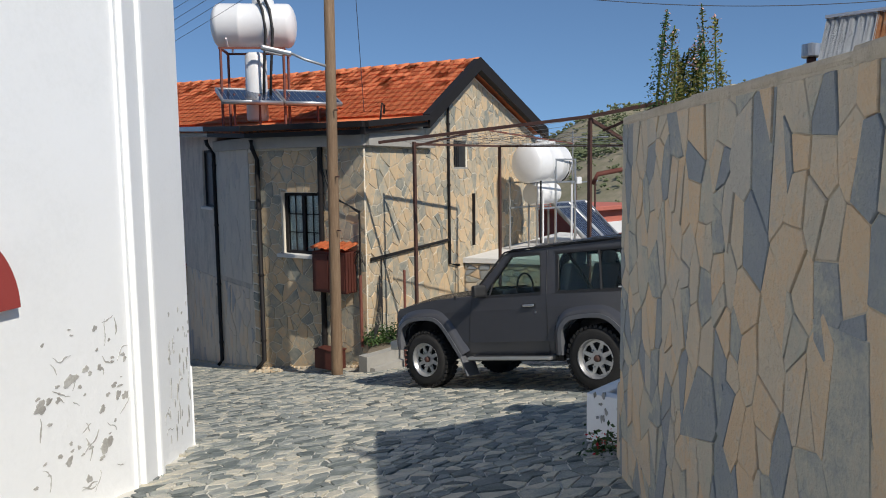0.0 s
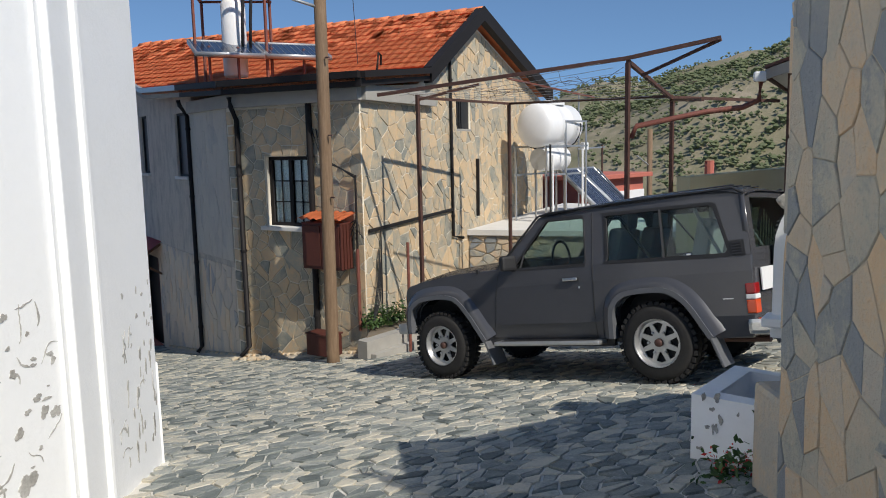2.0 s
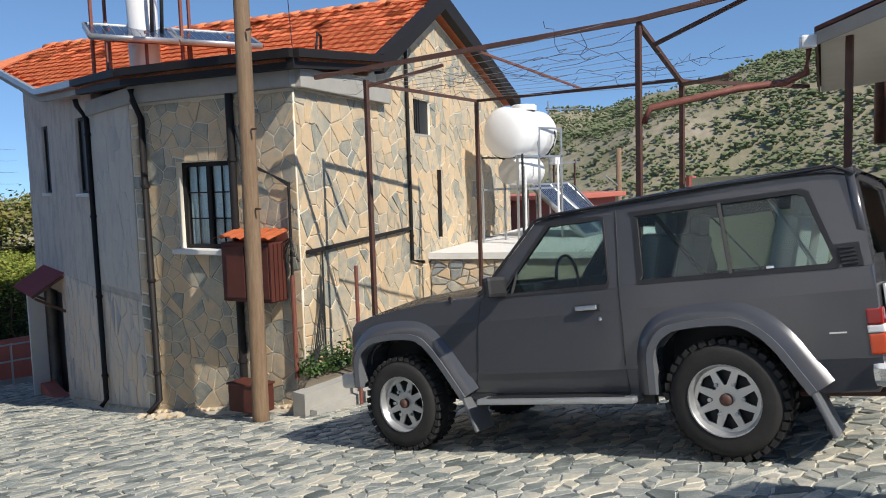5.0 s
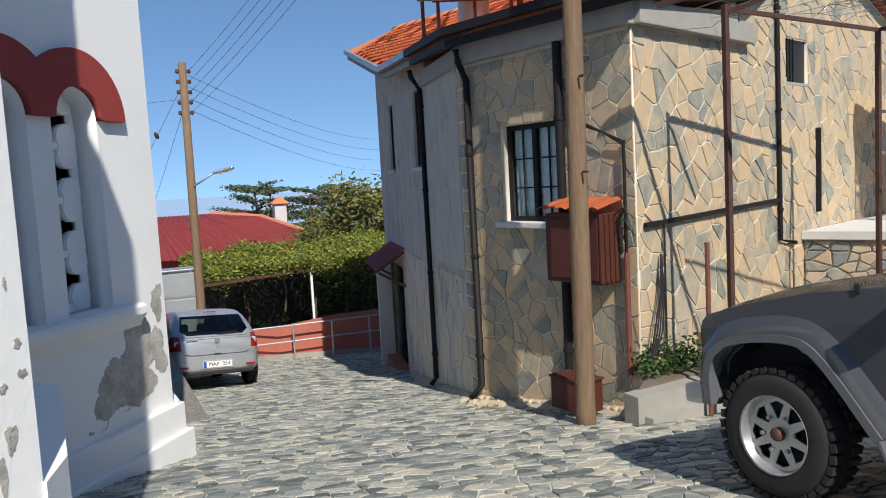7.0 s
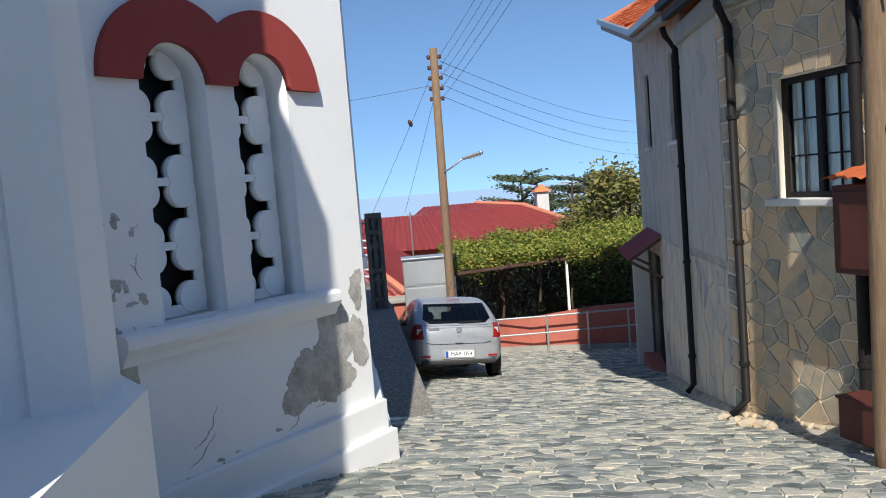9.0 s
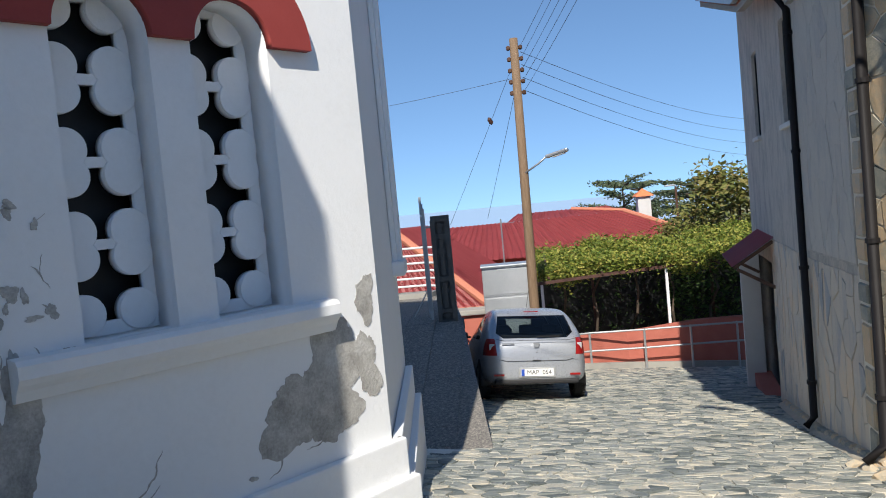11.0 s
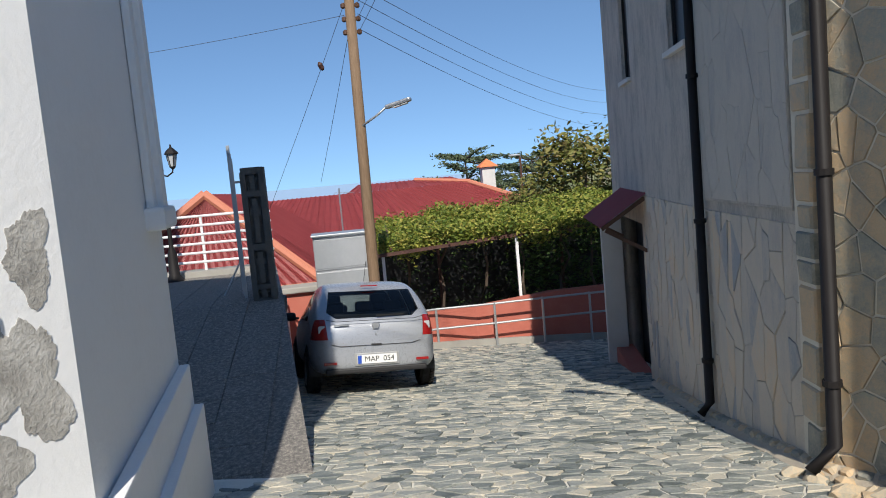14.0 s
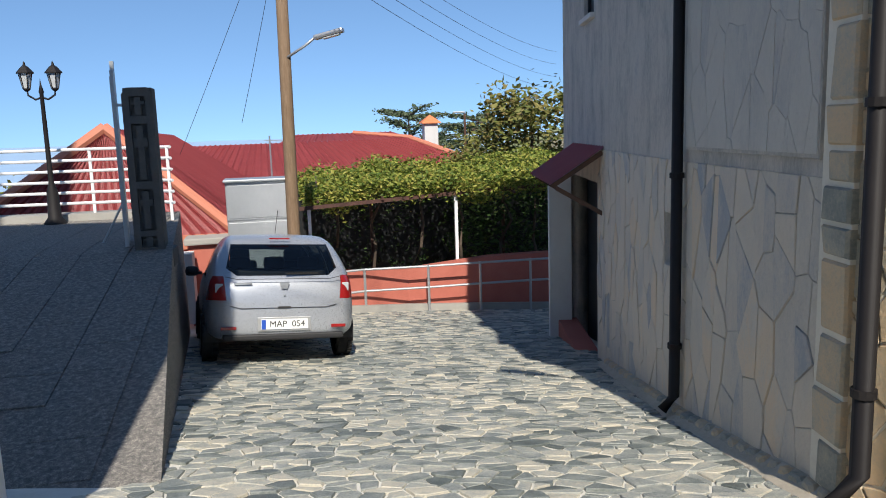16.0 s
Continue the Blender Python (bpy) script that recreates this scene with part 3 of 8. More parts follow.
def crack(m, u, v, length, angle, seed, parent, width=0.006):
    """A ragged crack in the limewash: a thin wandering strip of bare plaster."""
    r = random.Random(seed)
    n = max(4, int(length / 0.02))
    a = radians(angle)
    lo, hi = [], []
    for i in range(n + 1):
        w = width * r.uniform(0.35, 1.6) * math.sin(math.pi * (0.06 + 0.88 * i / n))
        lo.append((u - math.sin(a) * w, v + math.cos(a) * w))
        hi.append((u + math.sin(a) * w * 0.5, v - math.cos(a) * w * 0.5))
        a += r.uniform(-0.55, 0.55)
        u, v = u + math.cos(a) * length / n, v + math.sin(a) * length / n
    g = poly_plate(lo + hi[::-1], [], 0.008, Matrix.Translation(m.to_3x3() @ Vector((0, 0, 0.0035))) @ m)
    attach(link("limewash_crack", g, M["peel"]), parent)["label"] = "ragged crack in the limewash"


m2, l2 = twin_arch_facet(F2A, F2B, 1.51, 2.25, 0.25, -0.50, 1.03, 5.2, 0, church, -2.3)
# plinth of the facet, two steps
for up, outw in ((-1.52, 0.07), (-1.78, 0.12)):
    attach(link("plinth", box((0, 0, 0), (l2 + outw + 0.01, up + 2.4, outw), m=m2 @ pose((l2 + outw) / 2, (up - 2.4) / 2, outw / 2), bevel=0.012), M["white"]), church)
peel_patch(m2, l2 - 0.62, -1.15, 0.30, 0.30, 3, church)
peel_patch(m2, l2 - 0.42, -0.92, 0.16, 0.34, 4, church, 0.005)
peel_patch(m2, l2 - 0.16, -0.98, 0.12, 0.18, 5, church, 0.0045)
peel_patch(m2, l2 - 0.12, -0.55, 0.09, 0.13, 6, church)
peel_patch(m2, 0.87, -1.0, 0.10, 0.36, 8, church)
peel_patch(m2, 0.95, -0.72, 0.07, 0.22, 9, church, 0.005)
for i in range(26):
    peel_patch(m2, rng.uniform(0.62, 1.2), rng.uniform(-0.5, 0.25) - 0.05, rng.uniform(0.008, 0.035), rng.uniform(0.01, 0.05), 20 + i, church, 0.0055)
for i in range(10):
    peel_patch(m2, rng.uniform(1.2, 2.2), rng.uniform(-1.6, -1.4), rng.uniform(0.006, 0.03), rng.uniform(0.006, 0.016), 60 + i, church, 0.0055)
# shaded side wall beyond the facet
F3B = (3.88, 14.1)
m3 = facet_frame(F2B, F3B)
l3 = math.hypot(F3B[0] - F2B[0], F3B[1] - F2B[1])
attach(link("side_wall", wall_line((F2B[0] - 0.01, F2B[1]), F3B, -3, 5.2, 0.3), M["white"]), church)
attach(link("corner_strip", box((0, 0, 0), (0.30, 5.7, 0.05), m=m3 @ pose(l3 - 0.35, 2.35, 0.025), bevel=0.015), M["white"]), church)
attach(link("corner_strip", box((0, 0, 0), (0.16, 5.7, 0.09), m=m3 @ pose(l3 - 0.30, 2.35, 0.045), bevel=0.015), M["white"]), church)
attach(link("string_course", box((0, 0, 0), (0.50, 0.14, 0.13), m=m3 @ pose(l3 - 0.32, -0.52, 0.05), bevel=0.03), M["white"]), church)
for up, outw in ((-1.52, 0.07), (-1.80, 0.13)):
    attach(link("plinth", box((0, 0, 0), (l3, up + 3.2, outw), m=m3 @ pose(l3 / 2, (up - 3.2) / 2, outw / 2), bevel=0.012), M["white"]), church)
attach(link("back_wall", prism([F3B, (0.0, 15.0), (-2.0, 12), (F2A[0] - 0.6, F2A[1] + 0.6), (F2A[0] + 1.7, F2A[1] + 2.6)], -3.2, 5.2), M["white"]), church)

# unseen drum, added to throw the curved shadow onto the annexe
attach(link("drum", lathe([(3.0, 4.6), (3.0, 11.2), (2.7, 12.2), (2.0, 13.0), (1.0, 13.5), (0.0, 13.6)], pose(-2.4, 13.6, 0), 36), M["white"], True), church)["label"] = "unseen white rendered drum added to cast a curved shadow from the church"
# near pier of the apse, its slanting face and the buttress with a sloping top
B1A, B1B = (2.27, 5.58), (3.35, 6.87)
mb = facet_frame(B1A, B1B)
lb = math.hypot(B1B[0] - B1A[0], B1B[1] - B1A[1])


def buttress_top(x, y):
    s = -(x - B1B[0]) * 0.777 + (y - B1B[1]) * 0.63
    return 4.40 + 1.9 * max(0, s)


dn = Vector((-0.777, 0.63))
pier_poly = [B1A, B1B, (B1B[0] + dn.x * 0.75, B1B[1] + dn.y * 0.75), (B1A[0] + dn.x * 0.75, B1A[1] + dn.y * 0.75)]
attach(link("buttress", prism(pier_poly, -1.6, buttress_top), M["white"]), church)
A1 = (-0.20, 4.03)                               # near facet runs from A1 to the pier
m1, l1 = twin_arch_facet(A1, (B1A[0] - 0.02, B1A[1] + 0.015), 0.60, 1.30, 0.25, -1.40, 0.62, 5.2, 0, church, -1.6)
attach(link("corner_strip", box((0, 0, 0), (0.30, 6.6, 0.05), m=mb @ pose(0.20, 1.9, 0.02), bevel=0.012), M["white"]), church)
attach(link("corner_strip", box((0, 0, 0), (0.10, 6.6, 0.09), m=mb @ pose(0.40, 1.9, 0.035), bevel=0.03), M["white"]), church)
attach(link("back_wall", prism([(B1A[0] - 0.25, B1A[1] + 0.3), (B1B[0] + dn.x * 0.7, B1B[1] + dn.y * 0.7), F2A, (-2, 12), (-4, 3.5), (A1[0] - 0.4, A1[1] + 0.4)], -1.8, 5.4), M["white"]), church)
for i in range(46):
    u, v = rng.uniform(l1 - 1.0, l1 - 0.02), rng.uniform(-0.75, 0.45)
    if rng.random() < 0.6:
        v = rng.uniform(-0.55, 0.1)
    k = rng.uniform(0.3, 1)
    peel_patch(m1, u, v, 0.030 * k, 0.016 * k * rng.uniform(0.5, 2), 100 + i, church)
peel_patch(m1, l1 - 0.30, -0.50, 0.06, 0.05, 200, church, 0.0045)
peel_patch(m1, l1 - 0.62, 0.05, 0.06, 0.035, 201, church, 0.0045)
peel_patch(m1, l1 - 0.9, -0.05, 0.05, 0.035, 202, church, 0.0045)
for i in range(40):
    v = rng.uniform(-0.95, 0.2)
    peel_patch(mb, rng.uniform(0.9, lb - 0.02), v, rng.uniform(0.006, 0.022), rng.uniform(0.02, 0.06) * (1 if v < -0.2 else 0.4), 300 + i, church)
cr_ = random.Random(64)
for i in range(26):
    crack(m1, cr_.uniform(l1 - 1.05, l1 - 0.12), cr_.uniform(-0.75, 0.4), cr_.uniform(0.06, 0.20), cr_.uniform(-60, 80), 700 + i, church, cr_.uniform(0.003, 0.008))
for i in range(14):
    crack(mb, cr_.uniform(0.55, lb - 0.05), cr_.uniform(-0.95, -0.1), cr_.uniform(0.08, 0.25), 90 + cr_.uniform(-12, 12), 740 + i, church, cr_.uniform(0.004, 0.010))
for i in range(20):
    crack(m2, cr_.uniform(0.62, 1.15), cr_.uniform(-0.95, 0.2), cr_.uniform(0.05, 0.16), 90 + cr_.uniform(-50, 50), 760 + i, church, cr_.uniform(0.002, 0.005))
for i in range(8):
    crack(m2, cr_.uniform(0.9, 2.6), cr_.uniform(-1.6, -1.35), cr_.uniform(0.10, 0.35), cr_.uniform(-10, 25), 790 + i, church, 0.005)
# recessed pilaster on a low plinth wall
attach(link("pilaster_plinth", prism([(3.36, 6.86), (3.41, 7.1), (3.34, 8.21), (2.5, 9.5), (1.9, 8.3), (2.8, 7.2)], -2.2, -0.45), M["white"]), church)
attach(link("pilaster", prism([(3.22, 8.0), (3.23, 8.26), (2.3, 9.4), (1.9, 8.9), (3.04, 7.93)], -0.5, 5.2), M["white"]), church)
attach(link("recess_wall", prism([(3.05, 7.99), (2.62, 7.46), (1.7, 8.4), (2.2, 9.0)], -0.5, 5.2), M["white"]), church)

# ---- stone house ----
house = thing("house", "two-storey house with stone cladding, grey render and terracotta roof", "house", at=(10, 14, -2.6))
P_FAR, P_DP, Q, H = (9.72, 21.5), (8.33, 15.35), (7.98, 13.25), (8.56, 10.61)
GD = Vector((0.940, 0.342))
lg = 9.6                                        # length of the gable wall
GR = (H[0] + GD.x * lg, H[1] + GD.y * lg)
rd = Vector((0.320, -0.947))                    # ridge runs this way towards the gable
SD = Vector((0.947, 0.320))                     # the roof falls along this way
GA, GK, GS = 4.68, 2.04, 0.277                  # apex and knee along the gable, fall of the right slope


def hpart(name, bm, mat, label="", smooth=False):
    ob = attach(link(name, bm, mat, smooth), house)
    if label:
        ob["label"] = label
    return ob


# main render wall, far corner to the first downpipe, with two upper windows and a low one and the door
mw = facet_frame(P_FAR, P_DP)
lw = math.hypot(P_FAR[0] - P_DP[0], P_FAR[1] - P_DP[1])


def along(x, y, a, m):
    return (m.inverted() @ Vector((x, y, 0))).x


def rect(x0, x1, y0, y1):
    return [(x0, y0), (x1, y0), (x1, y1), (x0, y1)]


win_a = rect(lw - 4.45, lw - 3.75, 0.64, 1.98)
win_b = rect(lw - 1.28, lw - 0.42, 0.62, 1.90)
low_w = rect(lw - 0.62, lw - 0.25, -1.80, -1.38)
hpart("wall", poly_plate([(0, -4.8), (lw, -4.8), (lw, 2.26), (lw * 0.765, 2.36), (0, 3.45)], [win_a, win_b, low_w, rect(0.35, 2.75, -4.0, -1.35)], 0.3, mw), M["render"], "grey cement-rendered wall, slab stone below")
for nm, r in (("window_frame", win_a), ("window_frame", win_b)):
    (x0, y0), (x1, _), (_, y1), _ = r
    w = hpart("window", poly_plate(r, [rect(x0 + 0.05, x1 - 0.05, y0 + 0.05, y1 - 0.05)], 0.06, Matrix.Translation(mw.to_3x3() @ Vector((0, 0, -0.05))) @ mw), M["black"], "dark-framed upper window in the rendered wall")
    p = link("pane", box((0, 0, 0), (x1 - x0 - 0.08, y1 - y0 - 0.08, 0.008), m=mw @ pose((x0 + x1) / 2, (y0 + y1) / 2, -0.085)), M["dark"])
    attach(p, w)
    hpart("window_sill", box((0, 0, 0), (x1 - x0 + 0.10, 0.06, 0.16), m=mw @ pose((x0 + x1) / 2, y0 - 0.028, -0.02), bevel=0.01), M["palecon"])
(x0, y0), (x1, _), (_, y1), _ = low_w
hpart("window", box((0, 0, 0), (x1 - x0, y1 - y0, 0.02), m=mw @ pose((x0 + x1) / 2, (y0 + y1) / 2, -0.2)), M["darkglass"], "small dark ventilation window")
# door recess
hpart("door", box((0, 0, 0), (1.0, 2.1, 0.06), m=mw @ pose(2.15, -2.55, -0.26), bevel=0.01), M["wood"], "brown wooden front door in a deep recess")
for k in range(3):
    hpart("door_panel", box((0, 0, 0), (0.7, 0.5, 0.03), m=mw @ pose(2.15, -3.2 + 0.65 * k, -0.225), bevel=0.012), M["wood"])
# black sheet paints the shade inside the door recess
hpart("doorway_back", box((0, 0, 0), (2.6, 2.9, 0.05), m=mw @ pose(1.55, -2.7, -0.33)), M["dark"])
hpart("door_step", box((0, 0, 0), (2.9, 0.9, 0.30), m=mw @ pose(1.55, -4.05, 0.02), bevel=0.01), M["redwall"], "pink-painted door step")
# awning above the door
ma = mw @ pose(0, 0, 0)
g = bmesh.new()
ax0, ax1, at, ab, ao = 0.9, 3.15, -0.92, -1.33, 0.62
for k in range(27):
    xx = ax0 + (ax1 - ax0) * k / 26
    dz = 0.018 * (k % 2)
    g.verts.new(ma @ Vector((xx, at + dz, 0.0)))
    g.verts.new(ma @ Vector((xx, ab + dz, ao)))
g.verts.ensure_lookup_table()
for k in range(26):
    g.faces.new((g.verts[2 * k], g.verts[2 * k + 1], g.verts[2 * k + 3], g.verts[2 * k + 2]))
bmesh.ops.solidify(g, geom=g.faces[:], thickness=0.012)
awn = hpart("awning", g, M["metalroof"], "dark red corrugated door awning")
for xx in (ax0 + 0.05, ax1 - 0.05):
    g = bmesh.new()
    add_bar(g, ma @ Vector((xx, at - 0.06, 0.01)), ma @ Vector((xx, ab - 0.02, ao - 0.03)), 0.05, 0.05)
    add_bar(g, ma @ Vector((xx, ab - 0.35, 0.01)), ma @ Vector((xx, ab - 0.04, ao - 0.08)), 0.05, 0.05)
    attach(link("bracket", g, M["wood"]), awn)
hpart("door_jamb", box((0, 0, 0), (0.12, 2.7, 0.34), m=mw @ pose(0.42, -2.6, 0.13), bevel=0.01), M["palecon"])

# short link wall, window wall and gable
hpart("wall", wall_line(P_DP, Q, -4, 2.05, 0.3), M["render"], "grey rendered link wall")
mq = facet_frame(Q, H)
lq = math.hypot(Q[0] - H[0], Q[1] - H[1])
WX0, WX1, WY0, WY1 = 0.66, 1.60, -0.16, 1.0
hpart("wall", poly_plate([(0, -4), (lq - 0.14, -4), (lq - 0.14, 2.06), (0, 2.06)], [rect(WX0, WX1, WY0, WY1)], 0.3, mq), M["clad_joint"], "stone-clad window wall")
hpart("wall_corner", poly_plate(rect(lq - 0.14, lq, -4, 2.06), [], 0.03, mq), M["clad_joint"])
mg = facet_frame(H, GR)
gable = [(0.14, -4), (lg, -4), (lg, 3.58 - GS * (lg - GA)), (GA, 3.58), (GK, 2.19), (0.14, 2.06)]
hpart("wall_corner", poly_plate(rect(0.0, 0.14, -4, 2.06), [], 0.03, mg), M["clad_joint"])
SWX0, SWX1, SWY0, SWY1 = 3.75, 4.50, 1.41, 2.03
hpart("wall", poly_plate(gable, [rect(SWX0, SWX1, SWY0, SWY1)], 0.3, mg), M["clad_joint"], "sunlit gable clad in beige and grey crazy-paving stone")
hpart("wall", prism([GR, (GR[0] - rd.x * 10, GR[1] - rd.y * 10), (GR[0] - rd.x * 10 - 0.3, GR[1] - rd.y * 10), (GR[0] - 0.3, GR[1] + 0.05)], -4, 2.0), M["render"])
hpart("wall", prism([P_FAR, (P_FAR[0] + 4.4, P_FAR[1] + 0.7), (P_FAR[0] + 4.4, P_FAR[1] + 0.4), (P_FAR[0] + 0.3, P_FAR[1] - 0.3)], -4.8, 3.4), M["render"])
# recessed dark opening at the gable's right end
hpart("window", box((0, 0, 0), (SWX1 - SWX0, SWY1 - SWY0, 0.02), m=mg @ pose((SWX0 + SWX1) / 2, (SWY0 + SWY1) / 2, -0.05)), M["dark"], "small barred gable window")
for k in range(3):
    hpart("window_bar", bar(mg @ Vector((SWX0 + 0.1 * (k + 1), SWY0, -0.02)), mg @ Vector((SWX0 + 0.1 * (k + 1), SWY1, -0.02)), 0.014, 0.014), M["black"])
hpart("window_sill", box((0, 0, 0), (SWX1 - SWX0 + 0.06, 0.04, 0.2), m=mg @ pose((SWX0 + SWX1) / 2, SWY0 + 0.018, -0.09)), M["concrete"])

# casement window
win = hpart("window", poly_plate(rect(WX0, WX1, WY0, WY1), [rect(WX0 + 0.06, (WX0 + WX1) / 2 - 0.03, WY0 + 0.06, WY1 - 0.06), rect((WX0 + WX1) / 2 + 0.03, WX1 - 0.06, WY0 + 0.06, WY1 - 0.06)], 0.06, Matrix.Translation(mq.to_3x3() @ Vector((0, 0, -0.10))) @ mq), M["black"], "dark brown casement window with white curtains")
for xa, xb in ((WX0 + 0.06, (WX0 + WX1) / 2 - 0.03), ((WX0 + WX1) / 2 + 0.03, WX1 - 0.06)):
    g = bmesh.new()
    add_bar(g, mq @ Vector(((xa + xb) / 2, WY0 + 0.05, -0.135)), mq @ Vector(((xa + xb) / 2, WY1 - 0.05, -0.135)), 0.018, 0.018)
    for k in (1, 2):
        yy = WY0 + 0.06 + (WY1 - WY0 - 0.12) * k / 3
        add_bar(g, mq @ Vector((xa, yy, -0.135)), mq @ Vector((xb, yy, -0.135)), 0.018, 0.018)
    attach(link("glazing_bar", g, M["black"]), win)
    attach(link("pane", box((0, 0, 0), (xb - xa, WY1 - WY0 - 0.11, 0.006), m=mq @ pose((xa + xb) / 2, (WY0 + WY1) / 2, -0.15)), M["pane"]), win)
    g = bmesh.new()
    for k in range(25):
        xx = xa + (xb - xa) * k / 24
        for yy in (WY0 + 0.05, WY1 - 0.05):
            g.verts.new(mq @ Vector((xx, yy, -0.175 + 0.008 * math.sin(k * 1.7))))
    g.verts.ensure_lookup_table()
    for k in range(24):
        g.faces.new((g.verts[2 * k], g.verts[2 * k + 2], g.verts[2 * k + 3], g.verts[2 * k + 1]))
    attach(link("curtain", g, M["curtain"], True), win)
hpart("window_sill", box((0, 0, 0), (WX1 - WX0 + 0.14, 0.07, 0.22), m=mq @ pose((WX0 + WX1) / 2, WY0 - 0.03, -0.01), bevel=0.012), M["palecon"], "pale concrete window sill")
# floor-band and cornice ledges
hpart("cornice", box((0, 0, 0), (lq + 0.10, 0.24, 0.13), m=mq @ pose(lq / 2, 1.95, 0.06), bevel=0.01), M["concrete"], "plain concrete cornice band")
hpart("cornice", box((0, 0, 0), (2.56, 0.24, 0.13), m=mg @ pose(1.26, 1.95, 0.06), bevel=0.01), M["concrete"])
ml = facet_frame(P_DP, Q)
ll = math.hypot(P_DP[0] - Q[0], P_DP[1] - Q[1])
hpart("cornice", box((0, 0, 0), (ll, 0.22, 0.10), m=ml @ pose(ll / 2, 1.95, 0.05), bevel=0.01), M["concrete"])

# roof
SL = 0.535
R0 = Vector((H[0] + GD.x * GA + rd.x * 0.25, H[1] + GD.y * GA + rd.y * 0.25, 3.84))
RIDGE = 9.4
R1 = R0 - Vector((rd.x, rd.y, 0)) * RIDGE
E_FAR, E_DP, E_Q, E_H = Vector((9.02, 21.3)), Vector((8.05, 15.25)), Vector((7.68, 13.12)), Vector((8.36, 10.33))


def rdist(p):
    return (R0.x - p.x) * SD.x + (R0.y - p.y) * SD.y


KD = 2.64
kz = R0.z - SL * KD


def on_roof(p, lift=0.0):
    d = rdist(p)
    z = R0.z - SL * d if d < KD else kz - 0.10 * (d - KD)
    return Vector((p.x, p.y, z + lift))


tf = (KD - rdist(E_FAR)) / (rdist(E_DP) - rdist(E_FAR))
E_K = E_FAR.lerp(E_DP, tf)
K0 = Vector((R0.x - GD.x * KD, R0.y - GD.y * KD))
roof_main = [R0.xy, R1.xy, E_FAR, E_K, K0]
roof_low = [K0, E_K, E_DP, E_Q, E_H]
g = bmesh.new()
for poly in (roof_main, roof_low):
    add_prism(g, [tuple(p) for p in poly], lambda x, y: on_roof(Vector((x, y))).z - 0.10, lambda x, y: on_roof(Vector((x, y))).z)
bmesh.ops.remove_doubles(g, verts=g.verts, dist=0.0001)
RW_ = 4.99
RR = Vector((R0.x + GD.x * RW_, R0.y + GD.y * RW_))
RR1 = RR - rd * RIDGE
add_prism(g, [tuple(R0.xy), tuple(RR), tuple(RR1), tuple(R1.xy)], lambda x, y: R0.z + GS * rdist(Vector((x, y))) - 0.10, lambda x, y: R0.z + GS * rdist(Vector((x, y))))
roof = hpart("roof", g, M["tile"], "orange terracotta interlocking tile roof")
# fascia, gutter and barge boards
def eave_piece(a, b, mat, name, drop, h, w):
    g = bar(tuple(on_roof(a)[:2]) + (on_roof(a).z + drop,), tuple(on_roof(b)[:2]) + (on_roof(b).z + drop,), 0.02, 0.02)
    g.free()
    pa, pb = on_roof(a), on_roof(b)
    d = (pb - pa).xy.normalized()
    n = Vector((d.y, -d.x)) * w
    bm = bmesh.new()
    vs = []
    for p in (pa, pb):
        for ox, oz in ((0, drop), (1, drop), (1, drop - h), (0, drop - h)):
            vs.append(bm.verts.new((p.x + n.x * ox, p.y + n.y * ox, p.z + oz)))
    for i in range(4):
        bm.faces.new((vs[i], vs[(i + 1) % 4], vs[4 + (i + 1) % 4], vs[4 + i]))
    bm.faces.new(vs[:4])
    bm.faces.new(vs[4:][::-1])
    return hpart(name, bm, mat)


for a, b, mat in ((E_FAR, E_K, "galv"), (E_K, E_DP, "galv"), (E_DP, E_Q, "black"), (E_Q, E_H, "black"), (E_H, K0, "black")):
    eave_piece(a, b, M[mat], "gutter", 0.04, 0.10, 0.08)
    eave_piece(a, b, M["black"] if mat == "black" else M["concrete"], "fascia", -0.061, 0.12, -0.10)
g = bmesh.new()
for a, b in ((Vector((K0.x, K0.y, kz)), R0), (R0, Vector((RR.x, RR.y, R0.z - GS * RW_)))):
    n = Vector((rd.x, rd.y, 0)) * 0.04
    vs = []
    for p in (a, b):
        for o, z in ((-3, 0.06), (1, 0.06), (1, -0.22), (-3, -0.22)):
            vs.append(g.verts.new(p + n * o + Vector((0, 0, z))))
    for i in range(4):
        g.faces.new((vs[i], vs[(i + 1) % 4], vs[4 + (i + 1) % 4], vs[4 + i]))
    g.faces.new(vs[:4])
    g.faces.new(vs[4:][::-1])
hpart("barge_board", g, M["black"], "black barge boards along the gable")
# ridge caps
for k in range(26):
    c = R0.lerp(R1, (k + 0.5) / 26) - Vector((0, 0, 0.03))
    d = (R1 - R0).normalized()
    g = bmesh.new()
    add_tube(g, [c - d * 0.19 + Vector((0, 0, 0.012)), c + d * 0.19 + Vector((0, 0, -0.01))], 0.085, 10)
    attach(link("ridge_tile", g, M["tile"], True), roof)

# downpipes
def downpipe(pts, r, label):
    g = tube(pts, r, 10)
    ob = hpart("downpipe", g, M["black"], label, True)
    z = pts[-2][2] + 0.4
    while z < pts[2][2]:
        attach(link("clamp", lathe([(r + 0.012, -0.02), (r + 0.012, 0.02)], pose(pts[-2][0], pts[-2][1], z), 12), M["black"]), ob)
        z += 1.3


def off(m, u, v, w):
    return tuple(m @ Vector((u, v, w)))


